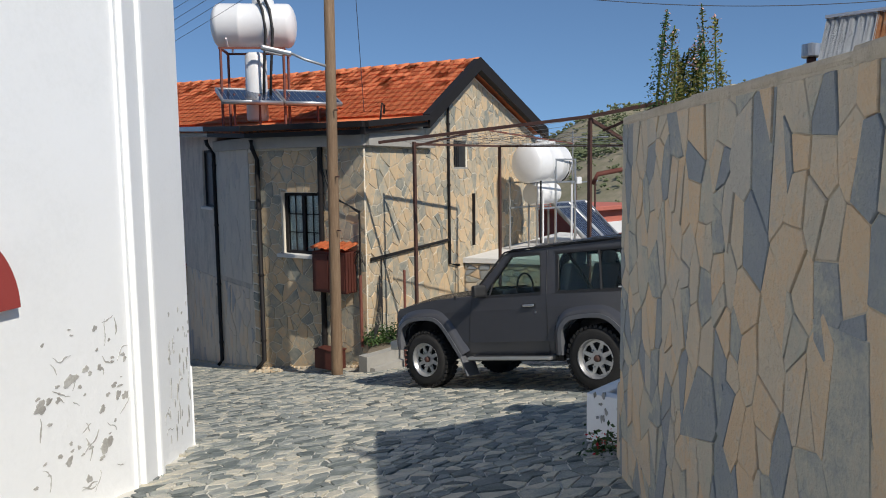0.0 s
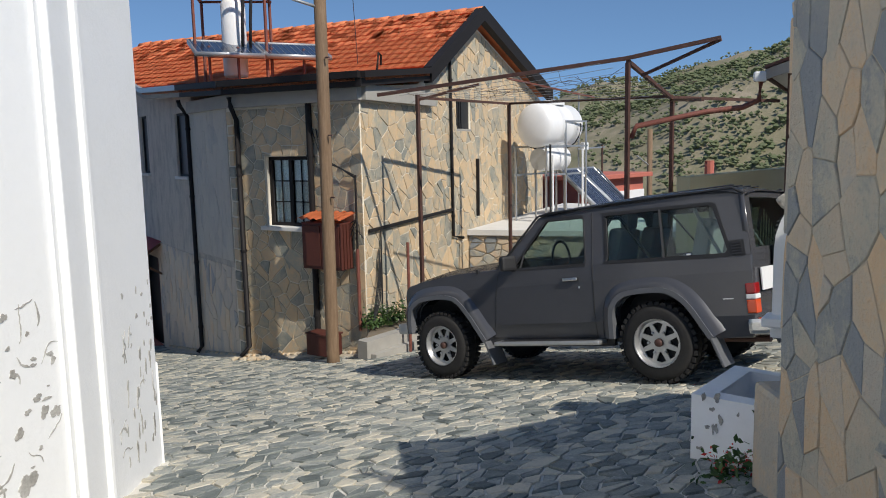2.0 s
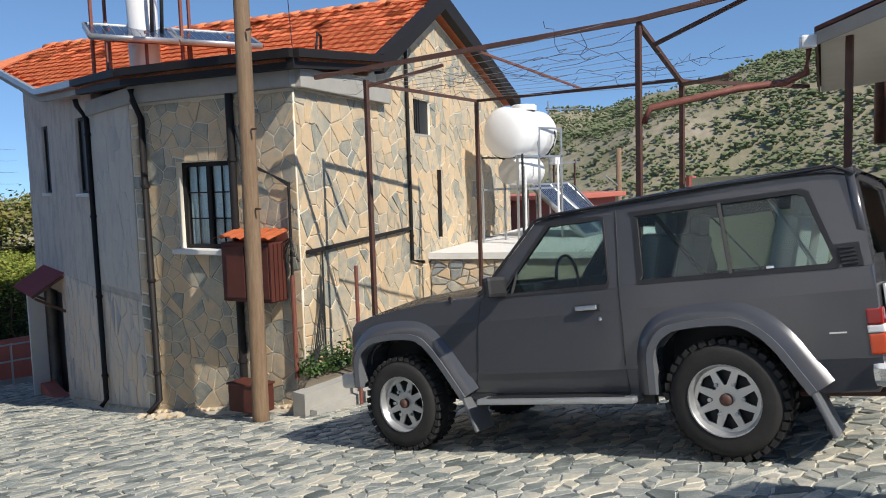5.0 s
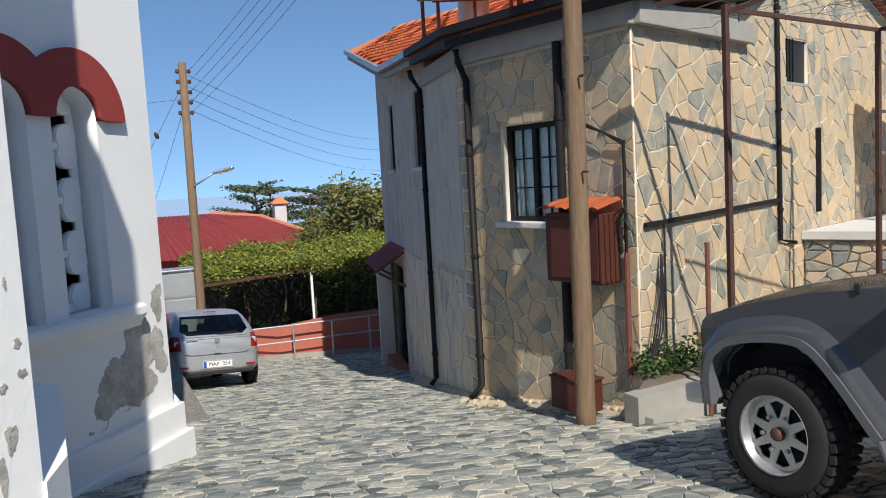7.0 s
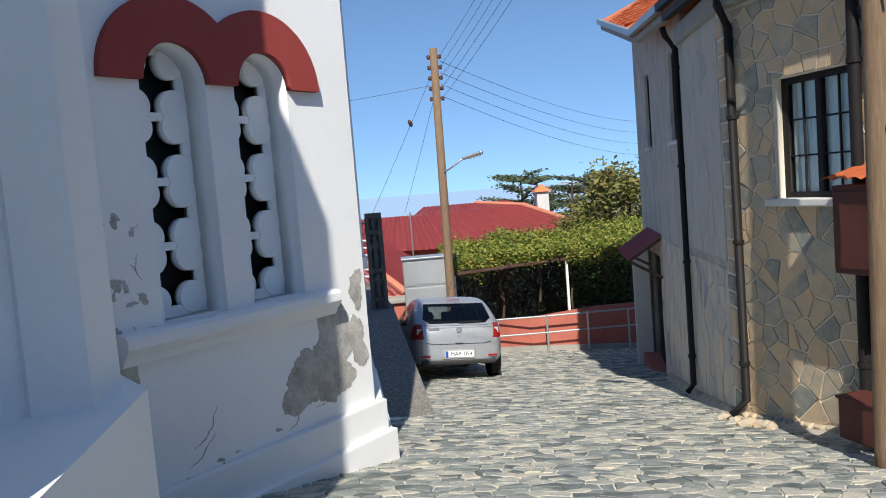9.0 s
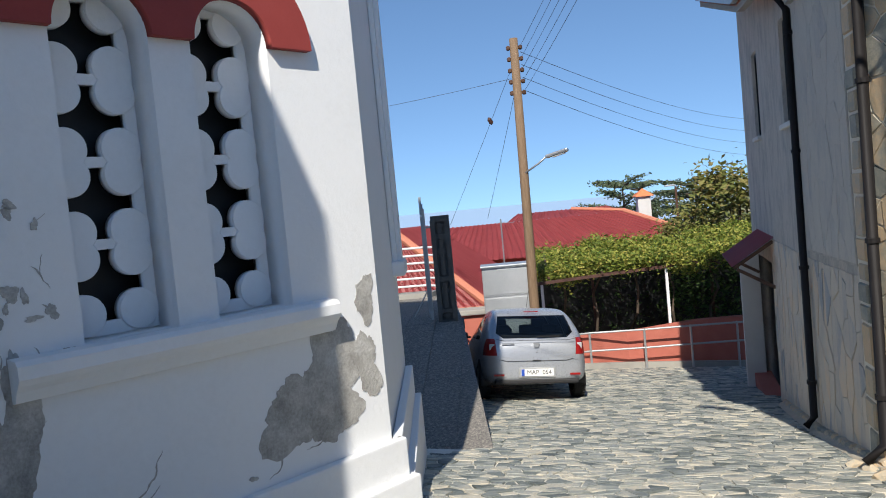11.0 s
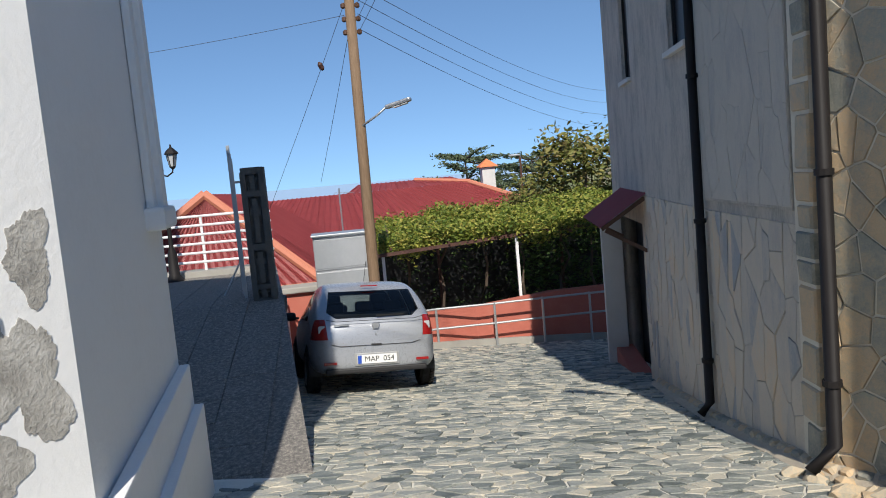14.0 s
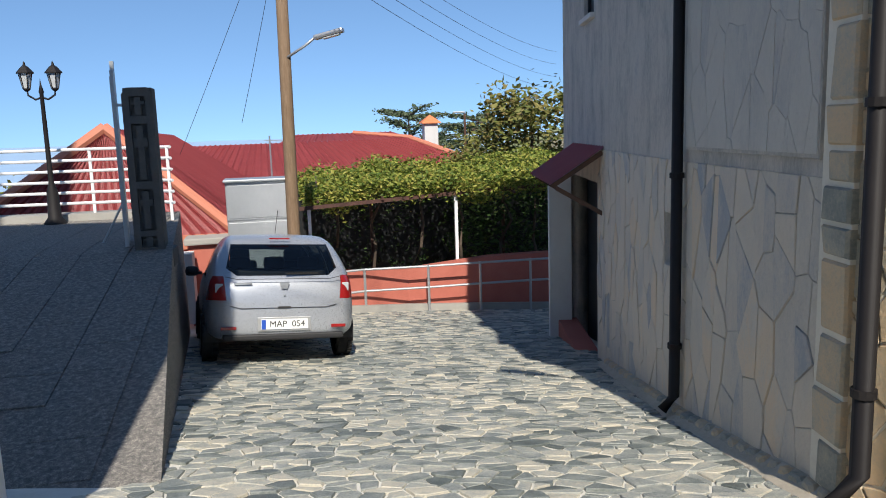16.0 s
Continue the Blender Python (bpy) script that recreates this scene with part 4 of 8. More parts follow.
downpipe([off(mw, lw - 0.06, 2.10, 0.22), off(mw, lw - 0.06, 2.0, 0.2), off(mw, lw - 0.06, 1.8, 0.07), off(mw, lw - 0.06, -2.75, 0.07), off(mw, lw - 0.06, -2.86, 0.16)], 0.042, "black round downpipe with clamps")
downpipe([off(mq, 0.14, 2.0, 0.22), off(mq, 0.14, 1.85, 0.2), off(mq, 0.14, 1.62, 0.08), off(mq, 0.14, -2.30, 0.08), off(mq, 0.10, -2.45, 0.24)], 0.045, "black downpipe with an elbow at its foot")
downpipe([off(mq, 1.72, 1.9, 0.06), off(mq, 1.72, 1.85, 0.06), off(mq, 1.72, 1.80, 0.06), off(mq, 1.72, -2.0, 0.06), off(mq, 1.72, -2.1, 0.06)], 0.05, "black downpipe beside the window")
downpipe([off(mg, 3.39, 2.78, 0.05), off(mg, 3.39, 2.74, 0.05), off(mg, 3.39, 2.70, 0.05), off(mg, 3.40, -0.64, 0.05), off(mg, 3.86, -0.72, 0.06)], 0.03, "thin dark pipe on the gable")
# dark level bar along the gable, and a short dark upright
hpart("conduit", bar(off(mg, 0.08, -0.18, 0.045), off(mg, 3.38, -0.11, 0.045), 0.035, 0.05), M["black"], "dark bar along the gable")
hpart("conduit", bar(off(mg, 4.76, 0.84, 0.045), off(mg, 4.74, -0.36, 0.045), 0.07, 0.035), M["black"])


# ---- rubble wall beside the path ----
RA, RB = (0.2, -1.28), (4.22, 2.66)
mr = facet_frame(RB, RA)                        # face looks towards the path
if (mr.to_3x3() @ Vector((0, 0, 1))).dot(Vector((-1, 1, 0))) < 0:
    mr = facet_frame(RA, RB)
rl = math.hypot(RB[0] - RA[0], RB[1] - RA[1])
RN = mr.to_3x3() @ Vector((0, 0, 1))
ends = [RA, RB, (RB[0] - RN.x * 0.5, RB[1] - RN.y * 0.5), (RA[0] - RN.x * 0.5, RA[1] - RN.y * 0.5)]
rubble_wall = tagged(link("wall_rubble", prism(ends, -1.2, 1.68), M["field_joint"]), "tall rubble wall of brown and blue-grey field stones", "stone wall", kind="structure")
me_end = facet_frame((RB[0] - RN.x * 0.5, RB[1] - RN.y * 0.5), RB)
if (me_end.to_3x3() @ Vector((0, 0, 1))).dot(Vector((1, 1, 0))) < 0:
    me_end = facet_frame(RB, (RB[0] - RN.x * 0.5, RB[1] - RN.y * 0.5))
g = bmesh.new()
crng0 = random.Random(5)
s = 0.0
while s < rl:
    w = crng0.uniform(0.3, 0.6)
    add_box(g, (0, 0, 0), (w + 0.01, crng0.uniform(0.035, 0.06), 0.50), m=mr @ pose(min(s + w / 2, rl - w / 2), 1.685, -0.245, 0, 0, crng0.uniform(-1, 1)), bevel=0.015)
    s += w
attach(link("coping", g, M["field_joint"]), rubble_wall)

# unseen wall, set where its top shades the street beside the trough
back_wall = tagged(link("wall_back", wall_line((6.5, 1.72), (4.05, 2.45), -1.6, 1.70, 0.4), M["field_joint"]), "unseen rubble wall running on behind the fountain, placed for its street shadow", "stone wall", kind="structure")

# ---- raised pavement beside the church ----
def ptop(x, y):
    t = min(1, max(0, (y - 14.5) / 4.3))
    return gz(4.6, 14.5) * (1 - t) + -1.83 * t + 0.02


g = bmesh.new()
ys = [14.45 + 0.5 * i for i in range(18)]
left = [(3.85 - max(0, y - 14) * 0.45, y) for y in ys]
right = [(4.66 - (y - 14.45) * 0.095, y) for y in ys]
top = [[g.verts.new((x, y, ptop(x, y))) for x, y in (l, ((l[0] + r[0]) / 2, l[1]), r)] for l, r in zip(left, right)]
low = [[g.verts.new((x, y, -5)) for x, y in (l, r)] for l, r in zip(left, right)]
for i in range(len(ys) - 1):
    for k in (0, 1):
        g.faces.new((top[i][k], top[i][k + 1], top[i + 1][k + 1], top[i + 1][k]))
    g.faces.new((top[i][2], low[i][1], low[i + 1][1], top[i + 1][2]))
    g.faces.new((top[i][0], top[i + 1][0], low[i + 1][0], low[i][0]))
g.faces.new((top[-1][0], top[-1][1], top[-1][2], low[-1][1], low[-1][0]))
g.faces.new((top[0][0], low[0][0], low[0][1], top[0][2], top[0][1]))
pavement = solid("pavement", g, M["washed"], "ramped pavement of washed-gravel concrete beside the church", "pavement", kind="structure")


# ---- vehicles ----


def ground_pose(x, y, heading):
    """A pose that stands on the sloping street, x axis along the heading."""
    n = Vector((0.064, 0.162 if y < 17 else 0.15, 1)).normalized()
    h = Vector((math.cos(radians(heading)), math.sin(radians(heading)), 0))
    fx = (h - n * h.dot(n)).normalized()
    fy = n.cross(fx)
    m = Matrix((fx, fy, n)).transposed().to_4x4()
    return Matrix.Translation((x, y, gz(x, y) + 0.02)) @ m


SIDE = Matrix(((1, 0, 0, 0), (0, 0, -1, 0), (0, 1, 0, 0), (0, 0, 0, 1)))     # plate x, y to car x, z; plate z to car -y


def arc(cx, cz, r, a0, a1, n=14):
    return [(cx + r * math.cos(radians(a0 + (a1 - a0) * i / n)), cz + r * math.sin(radians(a0 + (a1 - a0) * i / n))) for i in range(n + 1)]


def extrude_side(ring, y0, y1, bevel=0.0, segs=2):
    """A profile in the car's x-z plane pulled across from y0 to y1."""
    g = bmesh.new()
    a = [g.verts.new((x, y0, z)) for x, z in ring]
    b = [g.verts.new((x, y1, z)) for x, z in ring]
    n = len(ring)
    fa, fb = g.faces.new(a), g.faces.new(b[::-1])
    for i in range(n):
        g.faces.new((a[i], b[i], b[(i + 1) % n], a[(i + 1) % n]))
    if bevel:
        bmesh.ops.bevel(g, geom=list(fa.edges) + list(fb.edges), offset=bevel, segments=segs, affect='EDGES', profile=0.6)
    return g


def wheel(parent, x, y, z, r, w, side, rim_r, spokes, name="wheel"):
    """Tyre with tread blocks, dished rim with openings, hub. side: +1 when the outer face looks to +y."""
    e = new(name)
    e.parent = parent
    e.matrix_local = pose(x, y, z, -90 * side)
    tw = w / 2
    prof = [(rim_r, -tw), (r * 0.80, -tw - 0.012), (r - 0.05, -tw), (r - 0.012, -tw + 0.03), (r - 0.008, 0), (r - 0.012, tw - 0.03), (r - 0.05, tw), (r * 0.80, tw + 0.012), (rim_r, tw)]
    part("tyre", lathe(prof, seg=44, caps=False), M["rubber"], e, "black all-terrain tyre", True)
    g = bmesh.new()
    for k in range(36):
        for s in (-1, 1):
            add_box(g, (0, 0, 0), (0.032, 0.045, tw * 0.62), m=pose(0, 0, 0, 0, 0, k * 10 + (5 if s > 0 else 0)) @ pose(r - 0.010, 0, s * tw * 0.62, 0, 0, 12 * s))
    part("tread", g, M["rubber"], e)["kind"] = "stuff"
    holes = []
    for k in range(spokes):
        a = 360 * k / spokes
        da = 360 / spokes * 0.36
        holes.append([(rim_r * f * math.cos(radians(a + d)), rim_r * f * math.sin(radians(a + d))) for f, d in ((0.40, -da * 0.30), (0.80, -da), (0.85, 0), (0.80, da), (0.40, da * 0.30))])
    part("rim", poly_plate(circle(0, 0, rim_r * 0.93, 40), holes, 0.02, pose(0, 0, tw * 0.55)), M["rim"], e, "silver steel rim with triangular openings")
    part("rim_lip", lathe([(rim_r * 0.88, tw * 0.35), (rim_r * 0.98, tw * 0.9), (rim_r * 1.02, tw + 0.008), (rim_r * 1.00, tw - 0.02), (rim_r * 0.92, tw * 0.2)], seg=40, caps=False), M["rim"], e, "", True)
    part("brake", lathe([(0.0, tw * 0.1), (rim_r * 0.95, tw * 0.1), (rim_r * 0.95, tw * 0.05), (0, tw * 0.05)], seg=24), M["carblack"], e)
    part("hub", lathe([(0.040, tw * 0.5), (0.038, tw * 0.80), (0.025, tw * 0.88), (0.0, tw * 0.90)], seg=20), M["rust"], e, "", True)
    for k in range(6):
        part("wheel_nut", lathe([(0.013, 0), (0.013, 0.02), (0.0, 0.022)], pose(0.105 * math.cos(k * math.pi / 3), 0.105 * math.sin(k * math.pi / 3), tw * 0.56), 6), M["steel"], e)
    return e


def text_mesh(body, size, m, depth=0.002):
    cu = bpy.data.curves.new("writing", 'FONT')
    cu.body = body
    cu.size = size
    cu.extrude = depth
    cu.align_x, cu.align_y = 'CENTER', 'CENTER'
    ob = bpy.data.objects.new("writing", cu)
    scene.collection.objects.link(ob)
    dg = bpy.context.evaluated_depsgraph_get()
    dg.update()
    me = bpy.data.meshes.new_from_object(ob.evaluated_get(dg))
    bpy.data.objects.remove(ob)
    g = bmesh.new()
    g.from_mesh(me)
    bpy.data.meshes.remove(me)
    g.transform(m)
    return g


def band_path(path, d):
    """A polyline pushed outwards (to its left) by d."""
    out = []
    for i, p in enumerate(path):
        a, b = path[max(0, i - 1)], path[min(len(path) - 1, i + 1)]
        ex, ez = b[0] - a[0], b[1] - a[1]
        ln = math.hypot(ex, ez)
        out.append((p[0] + ez / ln * d, p[1] - ex / ln * d))
    return out


def rounded_path(pts, n=3):
    """Corner-cutting, to round a polyline and keep its ends."""
    for _ in range(n):
        q = [pts[0]]
        for a, b in zip(pts, pts[1:]):
            q += [(a[0] * 0.75 + b[0] * 0.25, a[1] * 0.75 + b[1] * 0.25), (a[0] * 0.25 + b[0] * 0.75, a[1] * 0.25 + b[1] * 0.75)]
        pts = q + [pts[-1]]
    return pts


def loft(rings, closed=False):
    g = bmesh.new()
    vs = [[g.verts.new(p) for p in r] for r in rings]
    n = len(vs[0])
    for a, b in zip(vs, vs[1:]):
        for i in range(n if closed else n - 1):
            g.faces.new((a[i], a[(i + 1) % n], b[(i + 1) % n], b[i]))
    return g


def off_roader():
    car = thing("off_road_car", "charcoal three-door off-road car with grey wheel flares, parked on the paving", "car", tilt=ground_pose(7.30 + 0.76 * 0.997, 4.85 + 0.76 * 0.076, 94.4))
    HW, ZB, YB = 0.86, 1.12, 0.846
    wf, wr, zc, tr_ = 2.56, -0.04, 0.375, 0.375
    arch_f = rounded_path([(2.97, 0.52), (2.97, 0.88), (2.36, 0.915), (2.20, 0.78), (1.94, 0.40)])
    arch_r = rounded_path([(0.38, 0.42), (0.37, 0.80), (0.06, 0.85), (-0.28, 0.83), (-0.54, 0.40)])
    low = [(-0.88, 0.40), (-0.935, 0.46), (-0.945, 0.96), (-0.95, 1.13), (1.70, 1.15), (1.76, 1.185), (2.30, 1.165), (2.85, 1.105), (3.04, 1.07), (3.085, 1.03), (3.10, 0.98), (3.115, 0.66), (3.06, 0.56), (2.99, 0.52)]
    low += arch_f + [(1.90, 0.42), (0.42, 0.42)] + arch_r + [(-0.60, 0.40)]

    def barrel(g):
        """Leans the flanks in above the shoulder crease and below the door crease."""
        bmesh.ops.triangulate(g, faces=g.faces[:])
        for z in (0.60, 0.985, 1.06):
            bmesh.ops.bisect_plane(g, geom=g.verts[:] + g.edges[:] + g.faces[:], plane_co=(0, 0, z), plane_no=(0, 0, 1))
        for v in g.verts:
            if abs(v.co.y) > 0.78:
                k = 0.10 * max(0, v.co.z - 0.985) + 0.16 * max(0, 0.60 - v.co.z) + 0.05 * max(0, v.co.x - 2.5) ** 2
                v.co.y -= math.copysign(k, v.co.y)
        return g

    part("body", barrel(extrude_side(low, -HW, HW, 0.028, 3)), M["carpaint"], car, "dark charcoal painted body")
    part("chassis", box((1.0, 0, 0.45), (3.7, 1.0, 0.22), bevel=0.02), M["carblack"], car)
    for yy in (-0.52, 0.52):
        for xx, w in ((wf, 1.1), (wr, 1.0)):
            part("wheel_housing", box((xx - 0.05, yy, 0.70), (w, 0.06, 0.55)), M["carblack"], car)
    # bonnet: crowned panel with a raised middle
    rings = []
    for i in range(9):
        f = i / 8
        x = 1.74 + 1.30 * f
        zt = 1.255 - 0.075 * f - 0.055 * f ** 6
        rings.append([(x, 0.80 * (2 * j / 12 - 1), zt - 0.075 * abs(2 * j / 12 - 1) ** 5 + (0.022 if abs(j - 6) <= 3 else 0) * (1 - f ** 8)) for j in range(13)])
    g = loft(rings)
    bmesh.ops.solidify(g, geom=g.faces[:], thickness=0.03)
    part("bonnet", g, M["carpaint"], car, "", True)
    part("bonnet_catch", box((2.0, 0.845, 1.175), (0.03, 0.02, 0.05), bevel=0.006), M["carblack"], car)
    k = math.atan2(0.145, 0.58)
    for s in (-1, 1):
        def flank(x, z, proud=0.0):
            y = HW - 0.10 * max(0, z - 0.985) - 0.16 * max(0, 0.60 - z)
            return (x, s * (y + proud), z)

        for pts in ([(1.86, 0.44), (1.80, 0.62), (1.76, 0.95), (1.72, 1.14)], [(0.60, 0.43), (0.60, 0.62), (0.585, 0.97), (0.585, 1.13)], [(0.60, 0.432), (1.85, 0.442)]):
            part("shut_line", tube([flank(x, z, 0.0005) for x, z in pts], 0.0042, 6), M["ink"], car)
        part("rub_line", bar(flank(1.76, 0.60, 0.001), flank(0.44, 0.60, 0.001), 0.010, 0.03), M["carpaint"], car)
        part("tank_flap", poly_plate(rounded_path([(0, 0), (0.16, 0), (0.16, 0.15), (0, 0.15), (0, 0)], 2)[:-1], [], 0.004, Matrix(((1, 0, 0, -0.60), (0, 0, s, s * (HW - 0.004)), (0, 1, 0, 0.80), (0, 0, 0, 1)))), M["carpaint"], car)
        # flares: a bulge of the wing in body colour, then a thin grey lip
        for path, nm in ((arch_f, 0), (arch_r, 1)):
            rr = []
            for d, y in ((0.150, HW - 0.008), (0.120, HW + 0.022), (0.075, HW + 0.058), (0.034, HW + 0.066)):
                rr.append([(x, s * y, z) for x, z in band_path(path, d)])
            part("wing_bulge", loft(rr), M["carpaint"], car, "", True)
            ring = path + band_path(path, 0.048)[::-1]
            part("wheel_flare", extrude_side(ring, min(s * 0.76, s * 0.935), max(s * 0.76, s * 0.935), 0.010), M["cargrey"], car, "faded grey plastic wheel flare lip")
            ex, ez = path[-1]
            g = bmesh.new()
            add_box(g, (0, 0, 0), (0.028, 0.25, 0.30), m=pose(ex - 0.055, s * 0.805, ez - 0.10, 0, 20, 0), bevel=0.01)
            part("mud_flap", g, M["cargrey"], car)
        step = part("side_step", box((1.15, s * 0.885, 0.392), (1.26, 0.17, 0.045), bevel=0.018), M["rim"], car, "silver side step")
        part("step_tread", box((1.15, s * 0.885, 0.4165), (1.10, 0.11, 0.006)), M["carblack"], step)
        part("sill_panel", box((1.15, s * 0.76, 0.40), (1.4, 0.06, 0.12)), M["carblack"], car)
        # cabin side
        m = Matrix(((1, 0, 0, 0), (0, -s * math.sin(k), s * math.cos(k), s * YB), (0, math.cos(k), math.sin(k), ZB), (0, 0, 0, 1)))
        outl = [(-0.945, 0.0), (1.76, 0.03), (1.71, 0.075), (1.24, 0.575), (1.13, 0.60), (-0.80, 0.60), (-0.885, 0.56)]
        w1 = [(1.54, 0.050), (0.68, 0.040), (0.665, 0.075), (0.70, 0.505), (0.73, 0.525), (1.13, 0.535)]
        w2 = [(0.44, 0.045), (0.42, 0.080), (0.45, 0.49), (0.48, 0.515), (-0.58, 0.490), (-0.625, 0.465), (-0.755, 0.05), (-0.73, 0.022)]
        part("cabin_side", poly_plate(outl, [w1, w2], 0.035, m), M["carpaint"], car)
        for wdw, op in ((w1, 0), (w2, 1)):
            cx, cz = sum(q[0] for q in wdw) / len(wdw), sum(q[1] for q in wdw) / len(wdw)
            seal_o = [(cx + (x - cx) * 1.045, cz + (z - cz) * 1.10) for x, z in wdw]
            seal_i = [(cx + (x - cx) * 0.985, cz + (z - cz) * 0.965) for x, z in wdw]
            part("window_seal", poly_plate(seal_o, [seal_i], 0.022, m @ pose(0, 0, 0.006)), M["carblack"], car)
            part("side_window", poly_plate(wdw, [], 0.005, m @ pose(0, 0, -0.010)), M["carglass"], car, "lightly tinted side window")
        part("window_divider", bar(m @ Vector((-0.16, 0.03, 0.0)), m @ Vector((-0.11, 0.50, 0.0)), 0.022, 0.022), M["carblack"], car)
        part("window_divider", bar(m @ Vector((1.44, 0.05, 0.0)), m @ Vector((1.40, 0.20, 0.0)), 0.014, 0.018), M["carblack"], car)
        part("window_catch", box((0, 0, 0), (0.05, 0.02, 0.02), m=m @ pose(-0.40, 0.045, 0.005), bevel=0.005), M["chrome"], car)
        part("door_pillar_line", tube([m @ Vector((0.585, 0.0, 0.001)), m @ Vector((0.60, 0.56, 0.001))], 0.0042, 6), M["ink"], car)
        vent = part("vent_panel", poly_plate([(-0.79, 0.00), (-0.90, 0.0), (-0.885, 0.14), (-0.755, 0.14)], [], 0.01, m @ pose(0, 0, 0.006)), M["carblack"], car, "black louvred vent behind the rear window")
        for q in range(5):
            part("vent_slat", box((0, 0, 0), (0.085, 0.010, 0.014), m=m @ pose(-0.835 + 0.004 * q, 0.02 + 0.024 * q, 0.010, 25)), M["carpaint"], vent)
        part("drip_rail", tube([m @ Vector((1.72, 0.07, 0.012)), m @ Vector((1.24, 0.588, 0.012)), m @ Vector((1.10, 0.612, 0.012)), m @ Vector((-0.80, 0.612, 0.012)), m @ Vector((-0.90, 0.55, 0.012))], 0.012, 6), M["carblack"], car)
        hd = part("door_handle", box((0.83, s * (HW + 0.014), 1.02), (0.17, 0.028, 0.036), bevel=0.011), M["chrome"], car, "chrome door handle")
        part("handle_recess", box((0.83, s * (HW + 0.0005), 1.018), (0.19, 0.006, 0.05), bevel=0.002), M["carblack"], hd)
        part("door_lock", lathe([(0.013, 0), (0.013, 0.008), (0, 0.009)], pose(0.74, s * HW, 0.935, -90 * s), 10), M["chrome"], car)
        mir = part("mirror", box((0, 0, 0), (0.075, 0.20, 0.155), m=pose(1.50, s * (HW + 0.11), 1.235, 0, 0, -12 * s), bevel=0.03), M["carblack"], car, "black door mirror")
        part("mirror_arm", box((1.52, s * (HW + 0.01), 1.175), (0.07, 0.11, 0.045), bevel=0.012), M["carblack"], mir)
        # lamps
        part("tail_lamp", box((-0.915, s * 0.80, 0.83), (0.085, 0.13, 0.095), bevel=0.012), M["taillight"], car, "red tail lamp")
        part("reverse_lamp", box((-0.915, s * 0.80, 0.760), (0.087, 0.132, 0.042), bevel=0.008), M["plate"], car, "clear reversing lamp")
        part("indicator", box((-0.915, s * 0.80, 0.675), (0.085, 0.13, 0.12), bevel=0.012), M["orangelens"], car, "orange-red indicator lamp")
        part("side_indicator", box((3.06, s * 0.80, 0.90), (0.09, 0.075, 0.13), bevel=0.014), M["amber"], car, "amber corner lamp")
        part("headlamp", lathe([(0.10, 0), (0.10, 0.03), (0.0, 0.05)], pose(3.09, s * 0.58, 0.90, 0, 90, 0), 18), M["chrome"], car)
        part("bumper_corner", box((3.10, s * 0.795, 0.575), (0.26, 0.19, 0.13), bevel=0.035), M["rim"], car, "silver bumper end")
        part("rear_bumper_corner", box((-0.985, s * 0.76, 0.505), (0.24, 0.24, 0.145), bevel=0.04), M["chrome"], car, "silver rear bumper corner")
        part("reflector", box((-0.72, s * (HW + 0.003), 0.75), (0.09, 0.006, 0.008)), M["plate"], car)
    part("grille", box((3.10, 0, 0.90), (0.03, 0.90, 0.18), bevel=0.01), M["carblack"], car)
    part("front_bumper", box((3.17, 0, 0.575), (0.18, 1.5, 0.13), bevel=0.04), M["rim"], car)
    part("rear_bumper", box((-1.03, 0, 0.50), (0.17, 1.34, 0.14), bevel=0.03), M["chrome"], car, "silver step bumper")
    part("tow_bracket", box((-1.10, 0.25, 0.60), (0.08, 0.16, 0.12), bevel=0.03), M["steel"], car)
    # roof with rounded edges and a small overhang at the tail
    rings = []
    for i in range(15):
        f = i / 14
        x = 1.20 - 2.12 * f
        top = 1.715 + 0.06 * math.sin(math.pi * min(1, 0.10 + f * 0.80)) - 0.05 * max(0, (f - 0.88) / 0.12) ** 2
        rings.append([(x, 0.725 * (2 * j / 14 - 1), top - 0.05 * abs(2 * j / 14 - 1) ** 5) for j in range(15)])
    g = loft(rings)
    bmesh.ops.solidify(g, geom=g.faces[:], thickness=0.045)
    part("roof", g, M["carpaint"], car, "", True)
    for y in (-0.36, -0.12, 0.12, 0.36):
        part("roof_rib", tube([(1.0, y, 1.752), (0.2, y, 1.776), (-0.7, y, 1.768)], 0.008, 6), M["carpaint"], car)
    ws = poly_plate([(-0.77, 0), (0.77, 0), (0.66, 0.71), (-0.66, 0.71)], [], 0.006, Matrix(((0, -0.70, 0.714, 1.715), (1, 0, 0, 0), (0, 0.714, 0.70, 1.19), (0, 0, 0, 1))))
    part("windscreen", ws, M["carglass"], car, "tinted windscreen")
    part("cowl", box((1.70, 0, 1.19), (0.16, 1.54, 0.07), bevel=0.02), M["carblack"], car)
    rear = Matrix(((0, 0.09, -0.996, -0.948), (1, 0, 0, 0), (0, 0.996, 0.09, 1.13), (0, 0, 0, 1)))
    part("rear_door", poly_plate([(-0.835, 0), (0.835, 0), (0.72, 0.57), (-0.72, 0.57)], [[(-0.69, 0.05), (0.69, 0.05), (0.61, 0.50), (-0.61, 0.50)]], 0.05, rear), M["carpaint"], car)
    part("rear_window", poly_plate([(-0.71, 0.03), (0.71, 0.03), (0.63, 0.52), (-0.63, 0.52)], [], 0.006, rear @ pose(0, 0, -0.02)), M["carglass"], car)
    part("number_plate", box((-0.965, 0.52, 0.90), (0.015, 0.34, 0.20), bevel=0.003), M["plate"], car, "white rear number plate")
    # inside
    part("cabin_floor", box((0.25, 0, 1.10), (2.3, 1.5, 0.05)), M["carblack"], car)
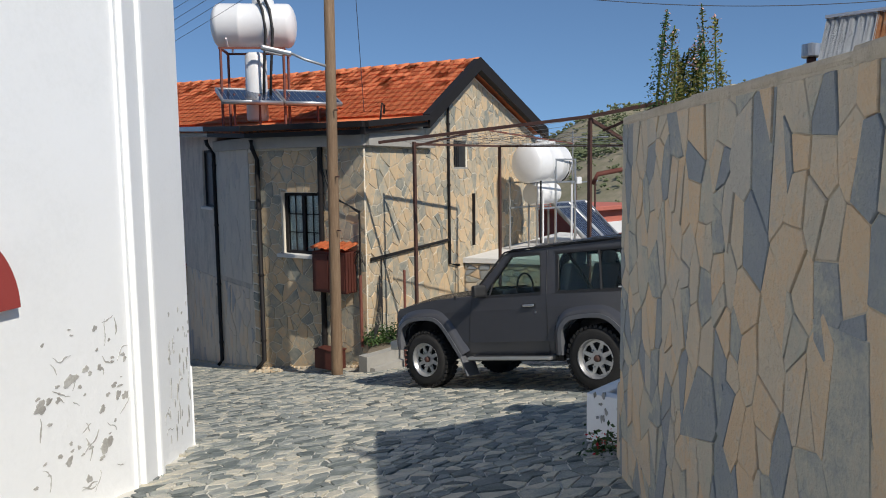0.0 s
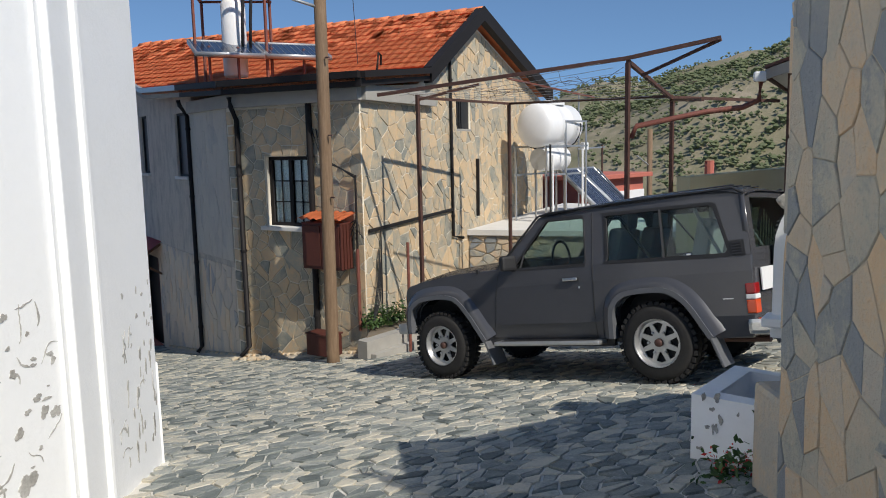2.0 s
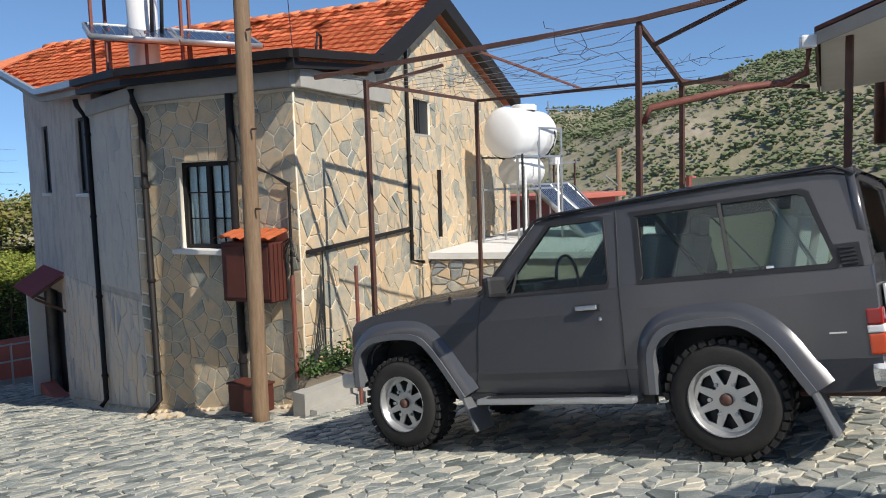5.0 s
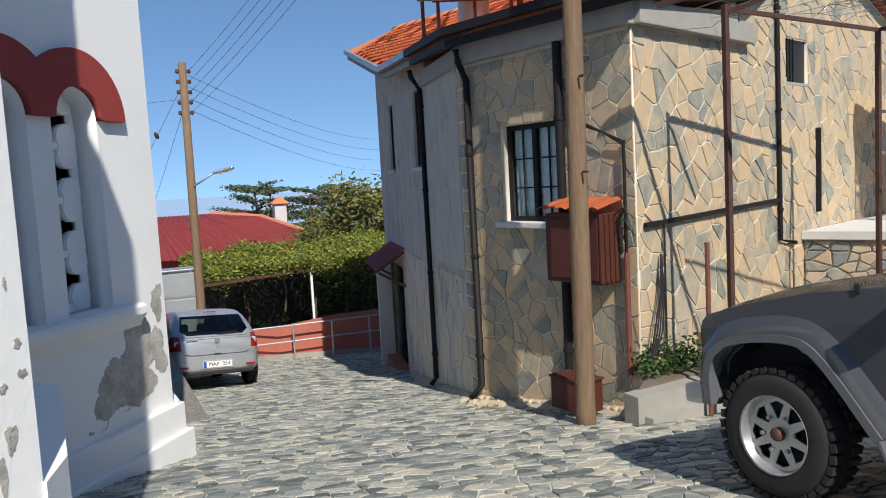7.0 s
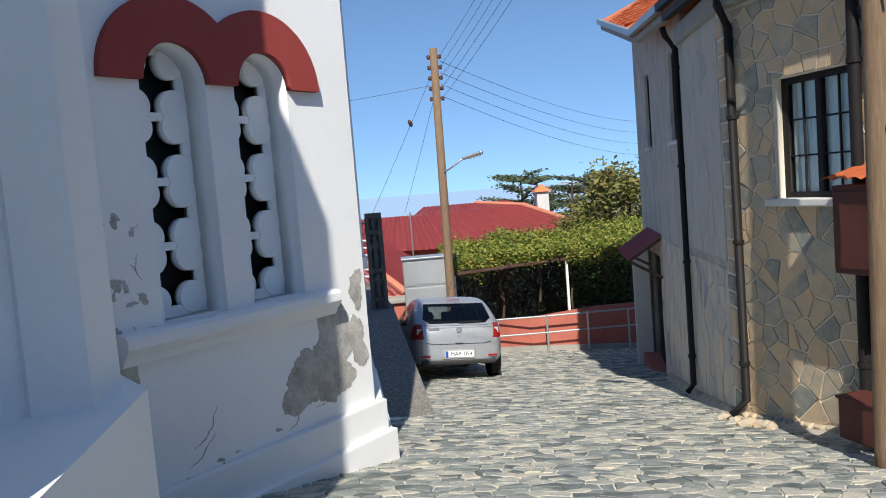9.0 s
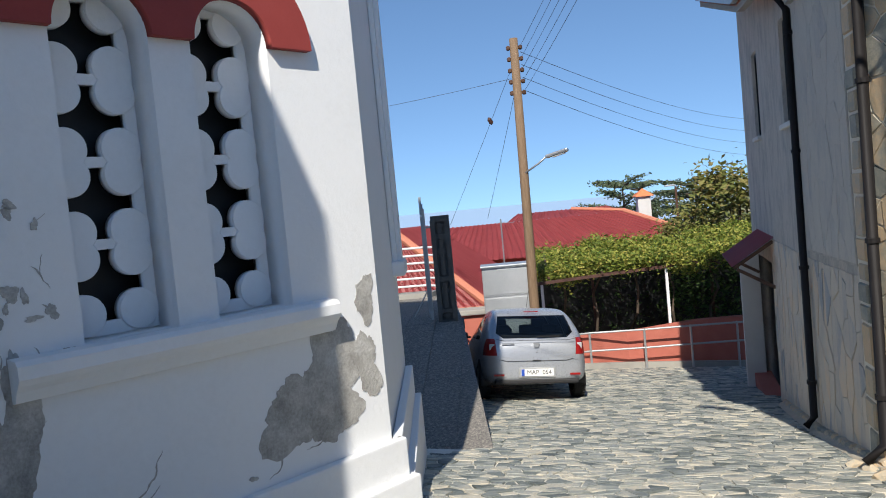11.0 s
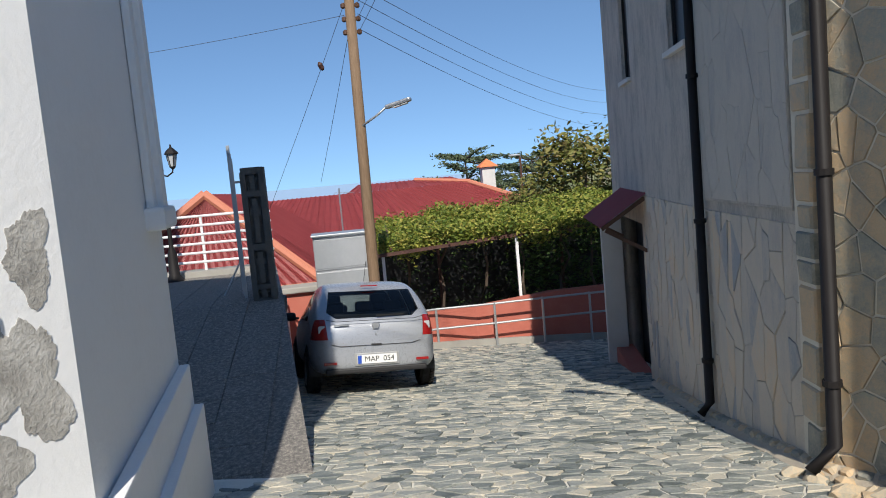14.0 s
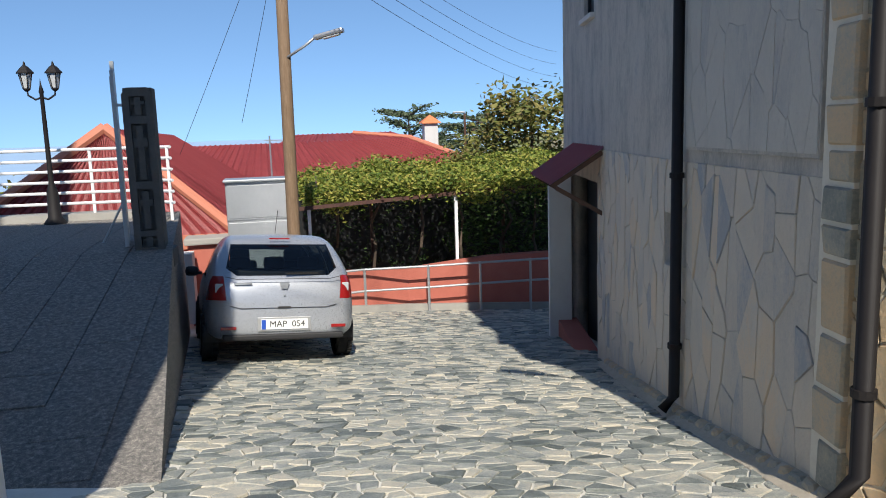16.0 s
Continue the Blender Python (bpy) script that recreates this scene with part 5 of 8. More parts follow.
    part("dashboard", box((1.46, 0, 1.17), (0.32, 1.45, 0.14), bevel=0.04), M["carblack"], car)
    for yy in (-0.38, 0.38):
        for xx, nm in ((0.48, "front_seat"), (-0.42, "rear_seat")):
            st_ = part(nm, box((0, 0, 0), (0.15, 0.46, 0.50), m=pose(xx, yy, 1.24, 0, -16, 0), bevel=0.05), M["seat"], car, "grey cloth seat")
            part("headrest", box((0, 0, 0), (0.09, 0.25, 0.16), m=pose(xx - 0.11, yy, 1.55, 0, -10, 0), bevel=0.04), M["seat"], st_)
        part("seat_belt", bar((0.02, yy * 1.85, 1.13), (0.36, yy * 1.72, 1.62), 0.05, 0.012), M["carblack"], car)
        part("seat_belt", bar((-0.62, yy * 1.7, 1.13), (-0.38, yy * 1.6, 1.62), 0.05, 0.012), M["seat"], car)
    g = bmesh.new()
    add_tube(g, [(1.20, 0.38 + 0.18 * math.cos(a * math.pi / 10), 1.24 + 0.18 * math.sin(a * math.pi / 10)) for a in range(21)], 0.013, 8)
    part("steering_wheel", g, M["carblack"], car)
    for xx in (wf, wr):
        for s in (-1, 1):
            wheel(car, xx, s * 0.785, zc, tr_, 0.25, s, 0.222, 8)
    sp = new("spare_wheel")
    sp.parent = car
    sp.matrix_local = pose(-1.10, -0.02, 1.07, 0, -90, 0)
    part("tyre", lathe([(0.20, -0.115), (0.31, -0.13), (0.35, -0.10), (0.365, 0), (0.35, 0.10), (0.31, 0.13), (0.20, 0.115)], seg=40, caps=False), M["rubber"], sp, "black spare tyre", True)
    part("rim", lathe([(0.0, 0.02), (0.205, 0.05), (0.205, -0.1), (0, -0.1)], seg=30), M["rim"], sp)
    g = bmesh.new()
    for q in range(36):
        for s in (-1, 1):
            add_box(g, (0, 0, 0), (0.03, 0.04, 0.075), m=pose(0, 0, 0, 0, 0, q * 10 + (5 if s > 0 else 0)) @ pose(0.357, 0, s * 0.07, 0, 0, 12 * s))
    part("tread", g, M["rubber"], sp)["kind"] = "stuff"
    part("tyre_script", lathe([(0.255, 0.130), (0.285, 0.1315)], pose(0, 0, 0.001), 36, False), M["plate"], sp)
    part("exhaust", tube([(-0.4, 0.5, 0.36), (-0.95, 0.55, 0.36)], 0.03, 10), M["rust"], car)
    return car


off_roader()


def subsurf(ob, lv=2):
    md = ob.modifiers.new("smooth", 'SUBSURF')
    md.levels = md.render_levels = lv
    return ob


def hatchback():
    car = thing("hatchback", "small silver five-door hatchback parked beside the raised pavement", "car", tilt=ground_pose(5.33, 18.95, 96.5))
    # x from the tail forward; for each: floor, bumper width, belt height and width, roof height and width
    secs = [(-0.03, 0.40, 0.60, 0.58, 0.64, 0.72, 0.62), (0.01, 0.32, 0.74, 0.78, 0.74, 0.98, 0.68), (0.12, 0.27, 0.82, 0.90, 0.81, 1.08, 0.66), (0.32, 0.25, 0.86, 0.95, 0.85, 1.30, 0.66), (0.58, 0.24, 0.865, 0.95, 0.865, 1.48, 0.63), (0.95, 0.22, 0.865, 0.94, 0.865, 1.525, 0.63), (1.7, 0.22, 0.86, 0.92, 0.86, 1.53, 0.62), (2.35, 0.22, 0.86, 0.91, 0.86, 1.46, 0.56), (2.95, 0.22, 0.86, 0.90, 0.86, 1.06, 0.70), (3.55, 0.24, 0.85, 0.80, 0.84, 0.93, 0.66), (3.92, 0.28, 0.78, 0.62, 0.74, 0.76, 0.55), (4.03, 0.38, 0.62, 0.52, 0.58, 0.60, 0.40)]
    g = bmesh.new()
    rings = []
    for x, zb, wb, zl, wl, zr, wr in secs:
        half = [(0.0, zb), (wb * 0.75, zb), (wb, zb + 0.08), (wb * 0.5 + wl * 0.5 + 0.01, (zb + zl) / 2), (wl, zl), (wl * 0.55 + wr * 0.45, zl + (zr - zl) * 0.55), (wr, zr - 0.04), (wr * 0.8, zr - 0.008), (0.0, zr)]
        ring = half + [(-y, z) for y, z in half[-2:0:-1]]
        rings.append([g.verts.new((x, y, z)) for y, z in ring])
    n = len(rings[0])
    for a, b in zip(rings, rings[1:]):
        for i in range(n):
            g.faces.new((a[i], a[(i + 1) % n], b[(i + 1) % n], b[i]))
    g.faces.new(rings[0][::-1])
    g.faces.new(rings[-1])
    cage = subsurf(link("cage", g, M["silver"]), 3)
    dg = bpy.context.evaluated_depsgraph_get()
    dg.update()
    shell = bpy.data.meshes.new_from_object(cage.evaluated_get(dg))
    bpy.data.objects.remove(cage)
    g = bmesh.new()
    g.from_mesh(shell)
    bpy.data.meshes.remove(shell)

    def cut(co, no):
        bmesh.ops.bisect_plane(g, geom=g.verts[:] + g.edges[:] + g.faces[:], plane_co=co, plane_no=no)

    for z in (0.75, 0.985, 1.02, 1.385):
        cut((0, 0, z), (0, 0, 1))
    for sgn in (-1, 1):
        cut((0, 0.655 * sgn, 1.02), (0, sgn, 0.24))
        cut((0, 0.52 * sgn, 1.02), (0, 0.6 * sgn, -0.8))
        cut((0, 0.64 * sgn, 0.75), (0, sgn, -0.10))
    cut((0.26, 0, 0.9), (1, 0, 0.25))
    cut((0.62, 0, 1.2), (1, 0, 0))
    cut((0.86, 0, 1.0), (1, 0, -0.5))
    cut((1.66, 0, 1.0), (1, 0, 0))
    cut((1.74, 0, 1.0), (1, 0, 0))
    cut((2.70, 0, 1.0), (1, 0, 1.05))
    cut((2.84, 0, 1.0), (1, 0, 1.05))

    def zone(f):
        c = f.calc_center_median()
        ay = abs(c.y)
        if c.x < 0.62 and 1.02 < c.z < 1.385 and ay + 0.24 * (c.z - 1.02) < 0.655 and 0.6 * (ay - 0.52) - 0.8 * (c.z - 1.02) < 0:
            return "rear_window"
        if 0.75 < c.z < 1.02 and c.x + 0.25 * (c.z - 0.9) < 0.26 and ay - 0.10 * (c.z - 0.75) > 0.64:
            return "tail_lamp"
        if 0.985 < c.z < 1.385 and ay > 0.45 and c.x - 0.5 * (c.z - 1.0) > 0.86 and c.x + 1.05 * (c.z - 1.0) < 2.70 and not 1.66 < c.x < 1.74:
            return "side_window"
        if 1.02 < c.z and c.x + 1.05 * (c.z - 1.0) > 2.84 and c.x > 2.2 and c.z < 1.385 and ay < 0.62:
            return "windscreen"
        return "body"

    zones = {}
    for f in g.faces:
        zones.setdefault(zone(f), []).append([v.co.copy() for v in f.verts])

    def zone_mesh(polys, inward=0.0, keep=lambda c: True):
        h = bmesh.new()
        for poly in polys:
            if keep(sum(poly, Vector()) / len(poly)):
                h.faces.new([h.verts.new(Vector((2 + (p.x - 2) * (1 - inward), p.y * (1 - inward), 0.9 + (p.z - 0.9) * (1 - inward)))) for p in poly])
        bmesh.ops.remove_doubles(h, verts=h.verts, dist=1e-4)
        return h

    g.free()
    part("body", zone_mesh(zones["body"]), M["silver"], car, "silver metallic body", True)
    part("cabin_lining", zone_mesh(zones["body"], 0.022), M["carblack"], car)
    part("rear_window", zone_mesh(zones["rear_window"], 0.003), M["rearglass"], car, "curved tinted rear window", True)
    part("windscreen", zone_mesh(zones["windscreen"], 0.003), M["carglass"], car, "", True)
    for sgn in (-1, 1):
        side = lambda c, q=sgn: c.y * q > 0
        part("side_window", zone_mesh(zones["side_window"], 0.003, side), M["darkglass"], car, "dark side window", True)
        lamp = part("tail_lamp", zone_mesh(zones["tail_lamp"], -0.002, side), M["taillight"], car, "red and clear tail lamp", True)
        part("clear_lens", box((0.05, sgn * 0.715, 0.885), (0.03, 0.09, 0.10), -16 * sgn, 0.012), M["lampglass"], lamp, "clear lamp reflector")
    part("parcel_shelf", box((0.62, 0, 0.99), (0.7, 1.2, 0.03)), M["carblack"], car)
    for yy in (-0.42, 0.0, 0.42):
        part("rear_headrest", box((1.02, yy, 1.15), (0.10, 0.26, 0.17), bevel=0.05), M["carblack"], car)
    part("rear_bench", box((1.0, 0, 0.98), (0.16, 1.3, 0.22), bevel=0.05), M["carblack"], car)
    # wheel arches shaded by dark liners, wheels
    for x in (0.70, 3.28):
        for s in (-1, 1):
            part("wheel_arch", extrude_side(arc(x, 0.31, 0.36, -10, 190, 16), min(s * 0.5, s * 0.872), max(s * 0.5, s * 0.872)), M["carblack"], car)
            wheel(car, x, s * 0.80, 0.305, 0.305, 0.185, s, 0.20, 7)
    part("wiper", bar((0.015, -0.02, 1.045), (0.05, -0.40, 1.045), 0.012, 0.02), M["ink"], car)
    part("brake_lamp", box((0.46, 0, 1.452), (0.015, 0.24, 0.016)), M["taillight"], car)
    part("aerial", tube([(0.9, 0, 1.53), (0.62, 0, 1.80)], 0.004, 6), M["ink"], car)
    for s in (-1, 1):
        part("reflector", box((-0.03, s * 0.62, 0.435), (0.02, 0.17, 0.035), bevel=0.006), M["taillight"], car)
        m = part("mirror", box((2.75, s * 0.97, 1.02), (0.14, 0.18, 0.14), bevel=0.05), M["carblack"], car, "black door mirror")
        part("mirror_arm", box((2.78, s * 0.88, 0.99), (0.06, 0.10, 0.04)), M["carblack"], m)
    pl = part("number_plate", box((-0.045, 0, 0.47), (0.012, 0.53, 0.115), bevel=0.003), M["plate"], car, "white number plate")
    part("plate_recess", box((-0.03, 0, 0.47), (0.012, 0.60, 0.16), bevel=0.004), M["rim"], car)
    part("country_band", box((-0.052, 0.235, 0.47), (0.004, 0.05, 0.108)), M["blue"], pl)
    wm = Matrix(((0, 0, -1, -0.052), (-1, 0, 0, -0.03), (0, 1, 0, 0.47), (0, 0, 0, 1)))
    part("plate_lettering", text_mesh("MAP  054", 0.100, wm), M["ink"], pl)
    part("badge", poly_plate([(-0.055, 0.045), (0.055, 0.045), (0.035, -0.03), (-0.035, -0.03)], [], 0.01, Matrix(((0, 0, -1, -0.032), (-1, 0, 0, 0), (0, 1, 0, 0.90), (0, 0, 0, 1)))), M["steel"], car)
    part("model_script", box((-0.02, 0.46, 0.935), (0.006, 0.20, 0.02)), M["steel"], car)
    part("boot_lock", lathe([(0.016, 0), (0.014, 0.006), (0, 0.007)], pose(-0.032, 0, 0.80, 0, -90, 0), 12), M["steel"], car)
    part("tailgate_handle", box((-0.035, 0, 0.66), (0.02, 0.14, 0.025), bevel=0.006), M["carblack"], car)
    for z, w in ((0.655, 0.60), (0.985, 0.66)):
        part("shut_line", tube([(-0.028, -w, z + 0.03), (-0.034, -w * 0.8, z), (-0.036, w * 0.8, z), (-0.028, w, z + 0.03)], 0.004, 6), M["ink"], car)
    part("rear_bumper_valance", box((0.04, 0, 0.325), (0.14, 1.36, 0.07), bevel=0.02), M["carblack"], car)
    for yy in (-0.36, 0.36):
        part("front_seat", box((1.9, yy, 1.0), (0.14, 0.46, 0.36), bevel=0.05), M["carblack"], car)
        part("headrest", box((1.9, yy, 1.25), (0.10, 0.26, 0.18), bevel=0.05), M["carblack"], car)
    return car


hatchback()

# ---- poles, lamps and wires ----


def street_lamp(parent, base, head, label):
    d = (Vector(head) - Vector(base))
    arm = part("lamp_arm", tube([base, Vector(base).lerp(Vector(head), 0.6) + Vector((0, 0, -0.02)), head], 0.022, 8), M["galv"], parent, label, True)
    h = Vector((d.x, d.y, 0)).normalized()
    q = Matrix((h, Vector((-h.y, h.x, 0)), Vector((0, 0, 1)))).transposed().to_4x4()
    part("lamp_head", box((0, 0, 0), (0.50, 0.16, 0.075), m=Matrix.Translation(head) @ q @ pose(0.2, 0, 0.02, 0, -12, 0), bevel=0.03), M["steel"], parent, "grey street lamp head")
    part("lamp_lens", box((0, 0, 0), (0.28, 0.12, 0.02), m=Matrix.Translation(head) @ q @ pose(0.24, 0, -0.022, 0, -12, 0), bevel=0.008), M["lampglass"], parent)


def utility_pole(base, height, r0, r1, label, lean=(0, 0)):
    e = thing("utility_pole", label, "pole", "wooden utility poles")
    b = Vector(base)
    t = b + Vector((lean[0], lean[1], height))
    part("pole_shaft", tube([b - Vector((0, 0, 0.3)), b, b.lerp(t, 0.5), t], r0, 14, r1), M["pole"], e, "weathered brown timber shaft", True)
    return e, t


pole1, top1 = utility_pole((7.83, 10.58, -1.97), 8.0, 0.105, 0.085, "weathered wooden utility pole beside the stone house", (0.05, 0.0))
street_lamp(pole1, (7.80, 10.58, 3.12), (7.28, 10.92, 3.34), "pale street lamp arm")
for z in (0.4, 1.3, 2.4):
    part("step_bolt", bar((7.83, 10.47, z), (7.83, 10.38, z), 0.02, 0.02), M["rust"], pole1)
pole2, top2 = utility_pole((5.58, 23.1, -4.0), 7.45, 0.12, 0.09, "tall wooden utility pole with insulators behind the parked hatchback", (0.08, 0.35))
street_lamp(pole2, (5.64, 23.25, 0.55), (6.15, 23.05, 0.88), "grey street lamp arm")
insul = []
for k in range(5):
    z = 3.25 - 0.24 * k
    for s in (-1, 1):
        part("insulator", lathe([(0.02, -0.05), (0.045, -0.03), (0.045, 0.03), (0.02, 0.05)], pose(5.66 + 0.13 * s, 23.42, z), 10), M["wood"], pole2)
    part("insulator_bracket", bar((5.50, 23.42, z), (5.82, 23.42, z), 0.02, 0.03), M["rust"], pole2)


def wire(a, b, drop, r, label="thin overhead wire between the poles", mat="wire"):
    return solid("overhead_wire", tube(sag(a, b, drop, 18), r, 5), M[mat], label, "wire", "overhead wires")


for k in range(5):
    z = 3.25 - 0.24 * k
    wire((5.78, 23.4, z), (7.75 + 0.04 * k, 10.6, 5.75 - 0.16 * k), 0.22, 0.0045)
for k in range(4):
    wire((5.78, 23.4, 3.15 - 0.27 * k), (19.5, 48.0, 3.0 - 0.62 * k), 0.45, 0.006)
wire((5.55, 23.4, 2.6), (-14.0, 30.0, 3.4), 0.6, 0.005)
guy = wire((5.6, 23.4, 2.9), (3.5, 26.6, -1.0), 0.03, 0.005, "guy wire slanting down from the pole")
part("strain_insulator", lathe([(0.02, -0.09), (0.05, -0.05), (0.05, 0.05), (0.02, 0.09)], Matrix.Translation((5.02, 24.28, 1.84)) @ pose(0, 0, 0, 25, -25, 0), 10), M["rust"], guy)
wire((5.62, 23.5, 2.4), (4.75, 26.7, -0.4), 0.03, 0.005, "guy wire slanting down from the pole")
# cables over the entrance of the street
for k in range(4):
    wire((7.8, 10.6, 5.6 - 0.25 * k), (-3.0, 14.5, 6.6 - 0.5 * k), 0.3, 0.006)
wire((7.86, 10.6, 4.9), (14.0, 4.0, 4.0), 0.35, 0.007)
wire((8.3, 10.5, 5.4), (9.3, 11.5, 2.5), 0.02, 0.006, "drop cable to the house roof")

# ---- meter cabinet and corner fittings ----
cab = thing("meter_cabinet", "brown-red metal meter cabinet with a tiled roof on the wall", "cabinet")
part("cabinet_body", box((0, 0, 0), (0.78, 0.74, 0.30), m=mq @ pose(2.10, -0.40, 0.18), bevel=0.012), M["cabinet"], cab)
for k in range(2):
    part("cabinet_door", box((0, 0, 0), (0.36, 0.64, 0.02), m=mq @ pose(1.91 + 0.38 * k, -0.40, 0.338), bevel=0.006), M["cabinet"], cab)
for k in range(4):
    part("cabinet_slat", box((0, 0, 0), (0.02, 0.70, 0.05), m=mq @ pose(2.495, -0.40, 0.09 + 0.075 * k)), M["cabinet"], cab)
g = bmesh.new()
n = 30
rows = []
for j, (v, w) in enumerate(((0.11, 0.02), (0.015, 0.42))):
    rows.append([g.verts.new(mq @ Vector((1.66 + 0.90 * i / n, v + 0.028 * abs(math.sin(math.pi * i / 5)), w))) for i in range(n + 1)])
for i in range(n):
    g.faces.new((rows[0][i], rows[0][i + 1], rows[1][i + 1], rows[1][i]))
bmesh.ops.solidify(g, geom=g.faces[:], thickness=0.02)
part("cabinet_roof", g, M["tile"], cab, "small orange tile roof")
low = thing("junction_box", "brown-red metal junction box on the ground beside the pole", "box")
part("box_body", box((0, 0, 0), (0.50, 0.34, 0.28), m=mq @ pose(2.05, -1.98, 0.30), bevel=0.012), M["cabinet"], low)
part("box_lid", box((0, 0, 0), (0.53, 0.025, 0.31), m=mq @ pose(2.05, -1.80, 0.30), bevel=0.006), M["cabinet"], low)
# conduit with cables up the corner
cond = thing("cable_conduit", "rusty brown cable conduit and loose black cables at the house corner", "conduit")
part("conduit_pipe", tube([off(mq, lq - 0.10, -1.75, 0.06), off(mq, lq - 0.10, -0.45, 0.06)], 0.028, 8), M["redsteel"], cond)
part("conduit_pipe", tube([off(mq, lq - 0.10, -0.45, 0.06), off(mq, lq - 0.10, 0.70, 0.05)], 0.018, 8), M["black"], cond)
for k in range(3):
    pts = [off(mq, lq - 0.95 + 0.1 * k, 1.45 - 0.02 * k, 0.05), off(mq, lq - 0.75, 0.98 - 0.03 * k, 0.07), off(mq, lq - 0.35, 0.80, 0.08), off(mq, lq - 0.12, 0.70 - 0.02 * k, 0.06)]
    part("cable", tube(pts, 0.010, 6), M["cable"], cond)
for k in range(4):
    pts = [off(mg, 0.10 + 0.25, -0.50, 0.05), off(mg, 0.33 - 0.03 * k, -0.9, 0.10), off(mg, 0.22 - 0.05 * k, -1.3, 0.12), off(mg, 0.05 - 0.02 * k, -1.62, 0.10)]
    part("cable", tube(pts, 0.010, 6), M["cable"], cond)
for k in range(3):
    a = k * 2.1
    pts = [off(mq, lq - 0.12, -0.30 + 0.1 * k, 0.07), off(mq, lq - 0.02 + 0.05 * k, -0.15 - 0.06 * k, 0.14), off(mq, lq - 0.05, 0.02, 0.12), off(mq, lq - 0.2, -0.05 - 0.1 * k, 0.1)]
    part("cable", tube(pts, 0.009, 6), M["cable"], cond)
part("cable", tube([off(mg, 0.44, -0.2, 0.05), off(mg, 0.42, -1.6, 0.05)], 0.013, 6), M["cable"], cond)
post = solid("steel_post", tube([(8.95, 10.05, -2.1), (8.95, 10.05, -0.35)], 0.024, 8), M["redsteel"], "short red-brown steel post in the planter", "post")

# ---- planter with weeds ----
pm = thing("planter", "low rough concrete planter against the gable", "planter")
part("planter_wall", prism([(8.12, 10.12), (9.5, 10.32), (9.5, 10.50), (8.12, 10.34)], -2.3, -1.78), M["concrete"], pm)
part("planter_wall", prism([(8.22, 10.03), (9.5, 10.21), (9.5, 10.32), (8.2, 10.125)], -2.3, -1.98), M["concrete"], pm)
part("planter_soil", prism([(8.3, 10.33), (9.5, 10.48), (9.45, 10.74), (8.58, 10.60)], -2.3, -1.76), M["earth"], pm)


def leaf_cluster(n, place, size, rng, flat=0.5):
    """Many small folded leaves, joined."""
    vs, fs = [], []
    for _ in range(n):
        c = Vector(place(rng))
        s = size * rng.uniform(0.6, 1.3)
        u = Vector((rng.gauss(0, 1), rng.gauss(0, 1), rng.gauss(0, flat))).normalized()
        v = u.cross(Vector((rng.gauss(0, 1), rng.gauss(0, 1), rng.gauss(0, 1)))).normalized()
        w = u.cross(v)
        o = len(vs)
        vs += [tuple(c - u * s), tuple(c + v * s * 0.45 + w * s * 0.12), tuple(c + u * s), tuple(c - v * s * 0.45 + w * s * 0.12)]
        fs += [(o, o + 1, o + 2), (o, o + 2, o + 3)]
    return vs, fs


def leaves(name, n, place, size, mat, rng, parent=None, label="", category="", kind="", group=""):
    vs, fs = leaf_cluster(n, place, size, rng)
    me = bpy.data.meshes.new(name)
    me.from_pydata(vs, [], fs)
    me.materials.append(mat)
    ob = new(name, me)
    if parent:
        ob.parent = parent
        if label:
            ob["label"] = label
    else:
        tagged(ob, label, category, group, kind)
    return ob


lr = random.Random(31)
weeds = thing("weeds", "green weeds growing in the planter", "plant")
leaves("foliage", 900, lambda r: (8.45 + 0.95 * r.random(), 10.40 + 0.25 * r.random() + 0.06, -1.70 + abs(r.gauss(0, 0.13))), 0.035, M["leaf_dark"], lr, weeds)

# ---- terrace with water tanks ----
terr = tagged(link("terrace", prism([(12.50, 12.03), (13.30, 10.45), (14.55, 8.15), (19.5, 8.6), (19.5, 14.55), (17.5, 13.82)], -0.71, -0.60), M["palecon"]), "pale concrete roof terrace beside the gable", "terrace", kind="structure")
retain = tagged(link("wall_retaining", prism([(12.58, 12.05), (13.36, 10.50), (14.60, 8.22), (19.4, 8.7), (19.4, 14.5), (17.5, 13.80)], -4, -0.711), M["field_joint"]), "rubble retaining wall under the terrace", "wall", kind="structure")
tr = random.Random(3)
polys = cells(1.70, 1.6, 0.16, tr, 0.7, 0.45)
mt = facet_frame((12.58, 12.05), (13.36, 10.50))
stones(retain, "stone", [[(x, y - 2.33) for x, y in p] for p in polys], 0.03, 0.01, lambda u, v, w: tuple(mt @ Vector((u, v, w))), M["field"], tr, tip=0.05, limit=200)


def tank_h(parent, c, r, half, axis_turn, name, label):
    """A lying drum with domed ends and raised bands."""
    m = Matrix.Translation(c) @ pose(0, 0, 0, 0, 90, axis_turn)
    prof = [(0.0, -half)] + [(r * math.sin(radians(a)), -half + 0.42 * r * (1 - math.cos(radians(a)))) for a in range(15, 91, 15)] + [(r, -half * 0.35), (r * 1.015, -half * 0.33), (r * 1.015, -half * 0.28), (r, -half * 0.26), (r, half * 0.26), (r * 1.015, half * 0.28), (r * 1.015, half * 0.33), (r, half * 0.35)] + [(r * math.sin(radians(a)), half - 0.42 * r * (1 - math.cos(radians(a)))) for a in range(90, 14, -15)] + [(0.0, half)]
    return part(name, lathe(prof, m, 36), M["tank"], parent, label, True)


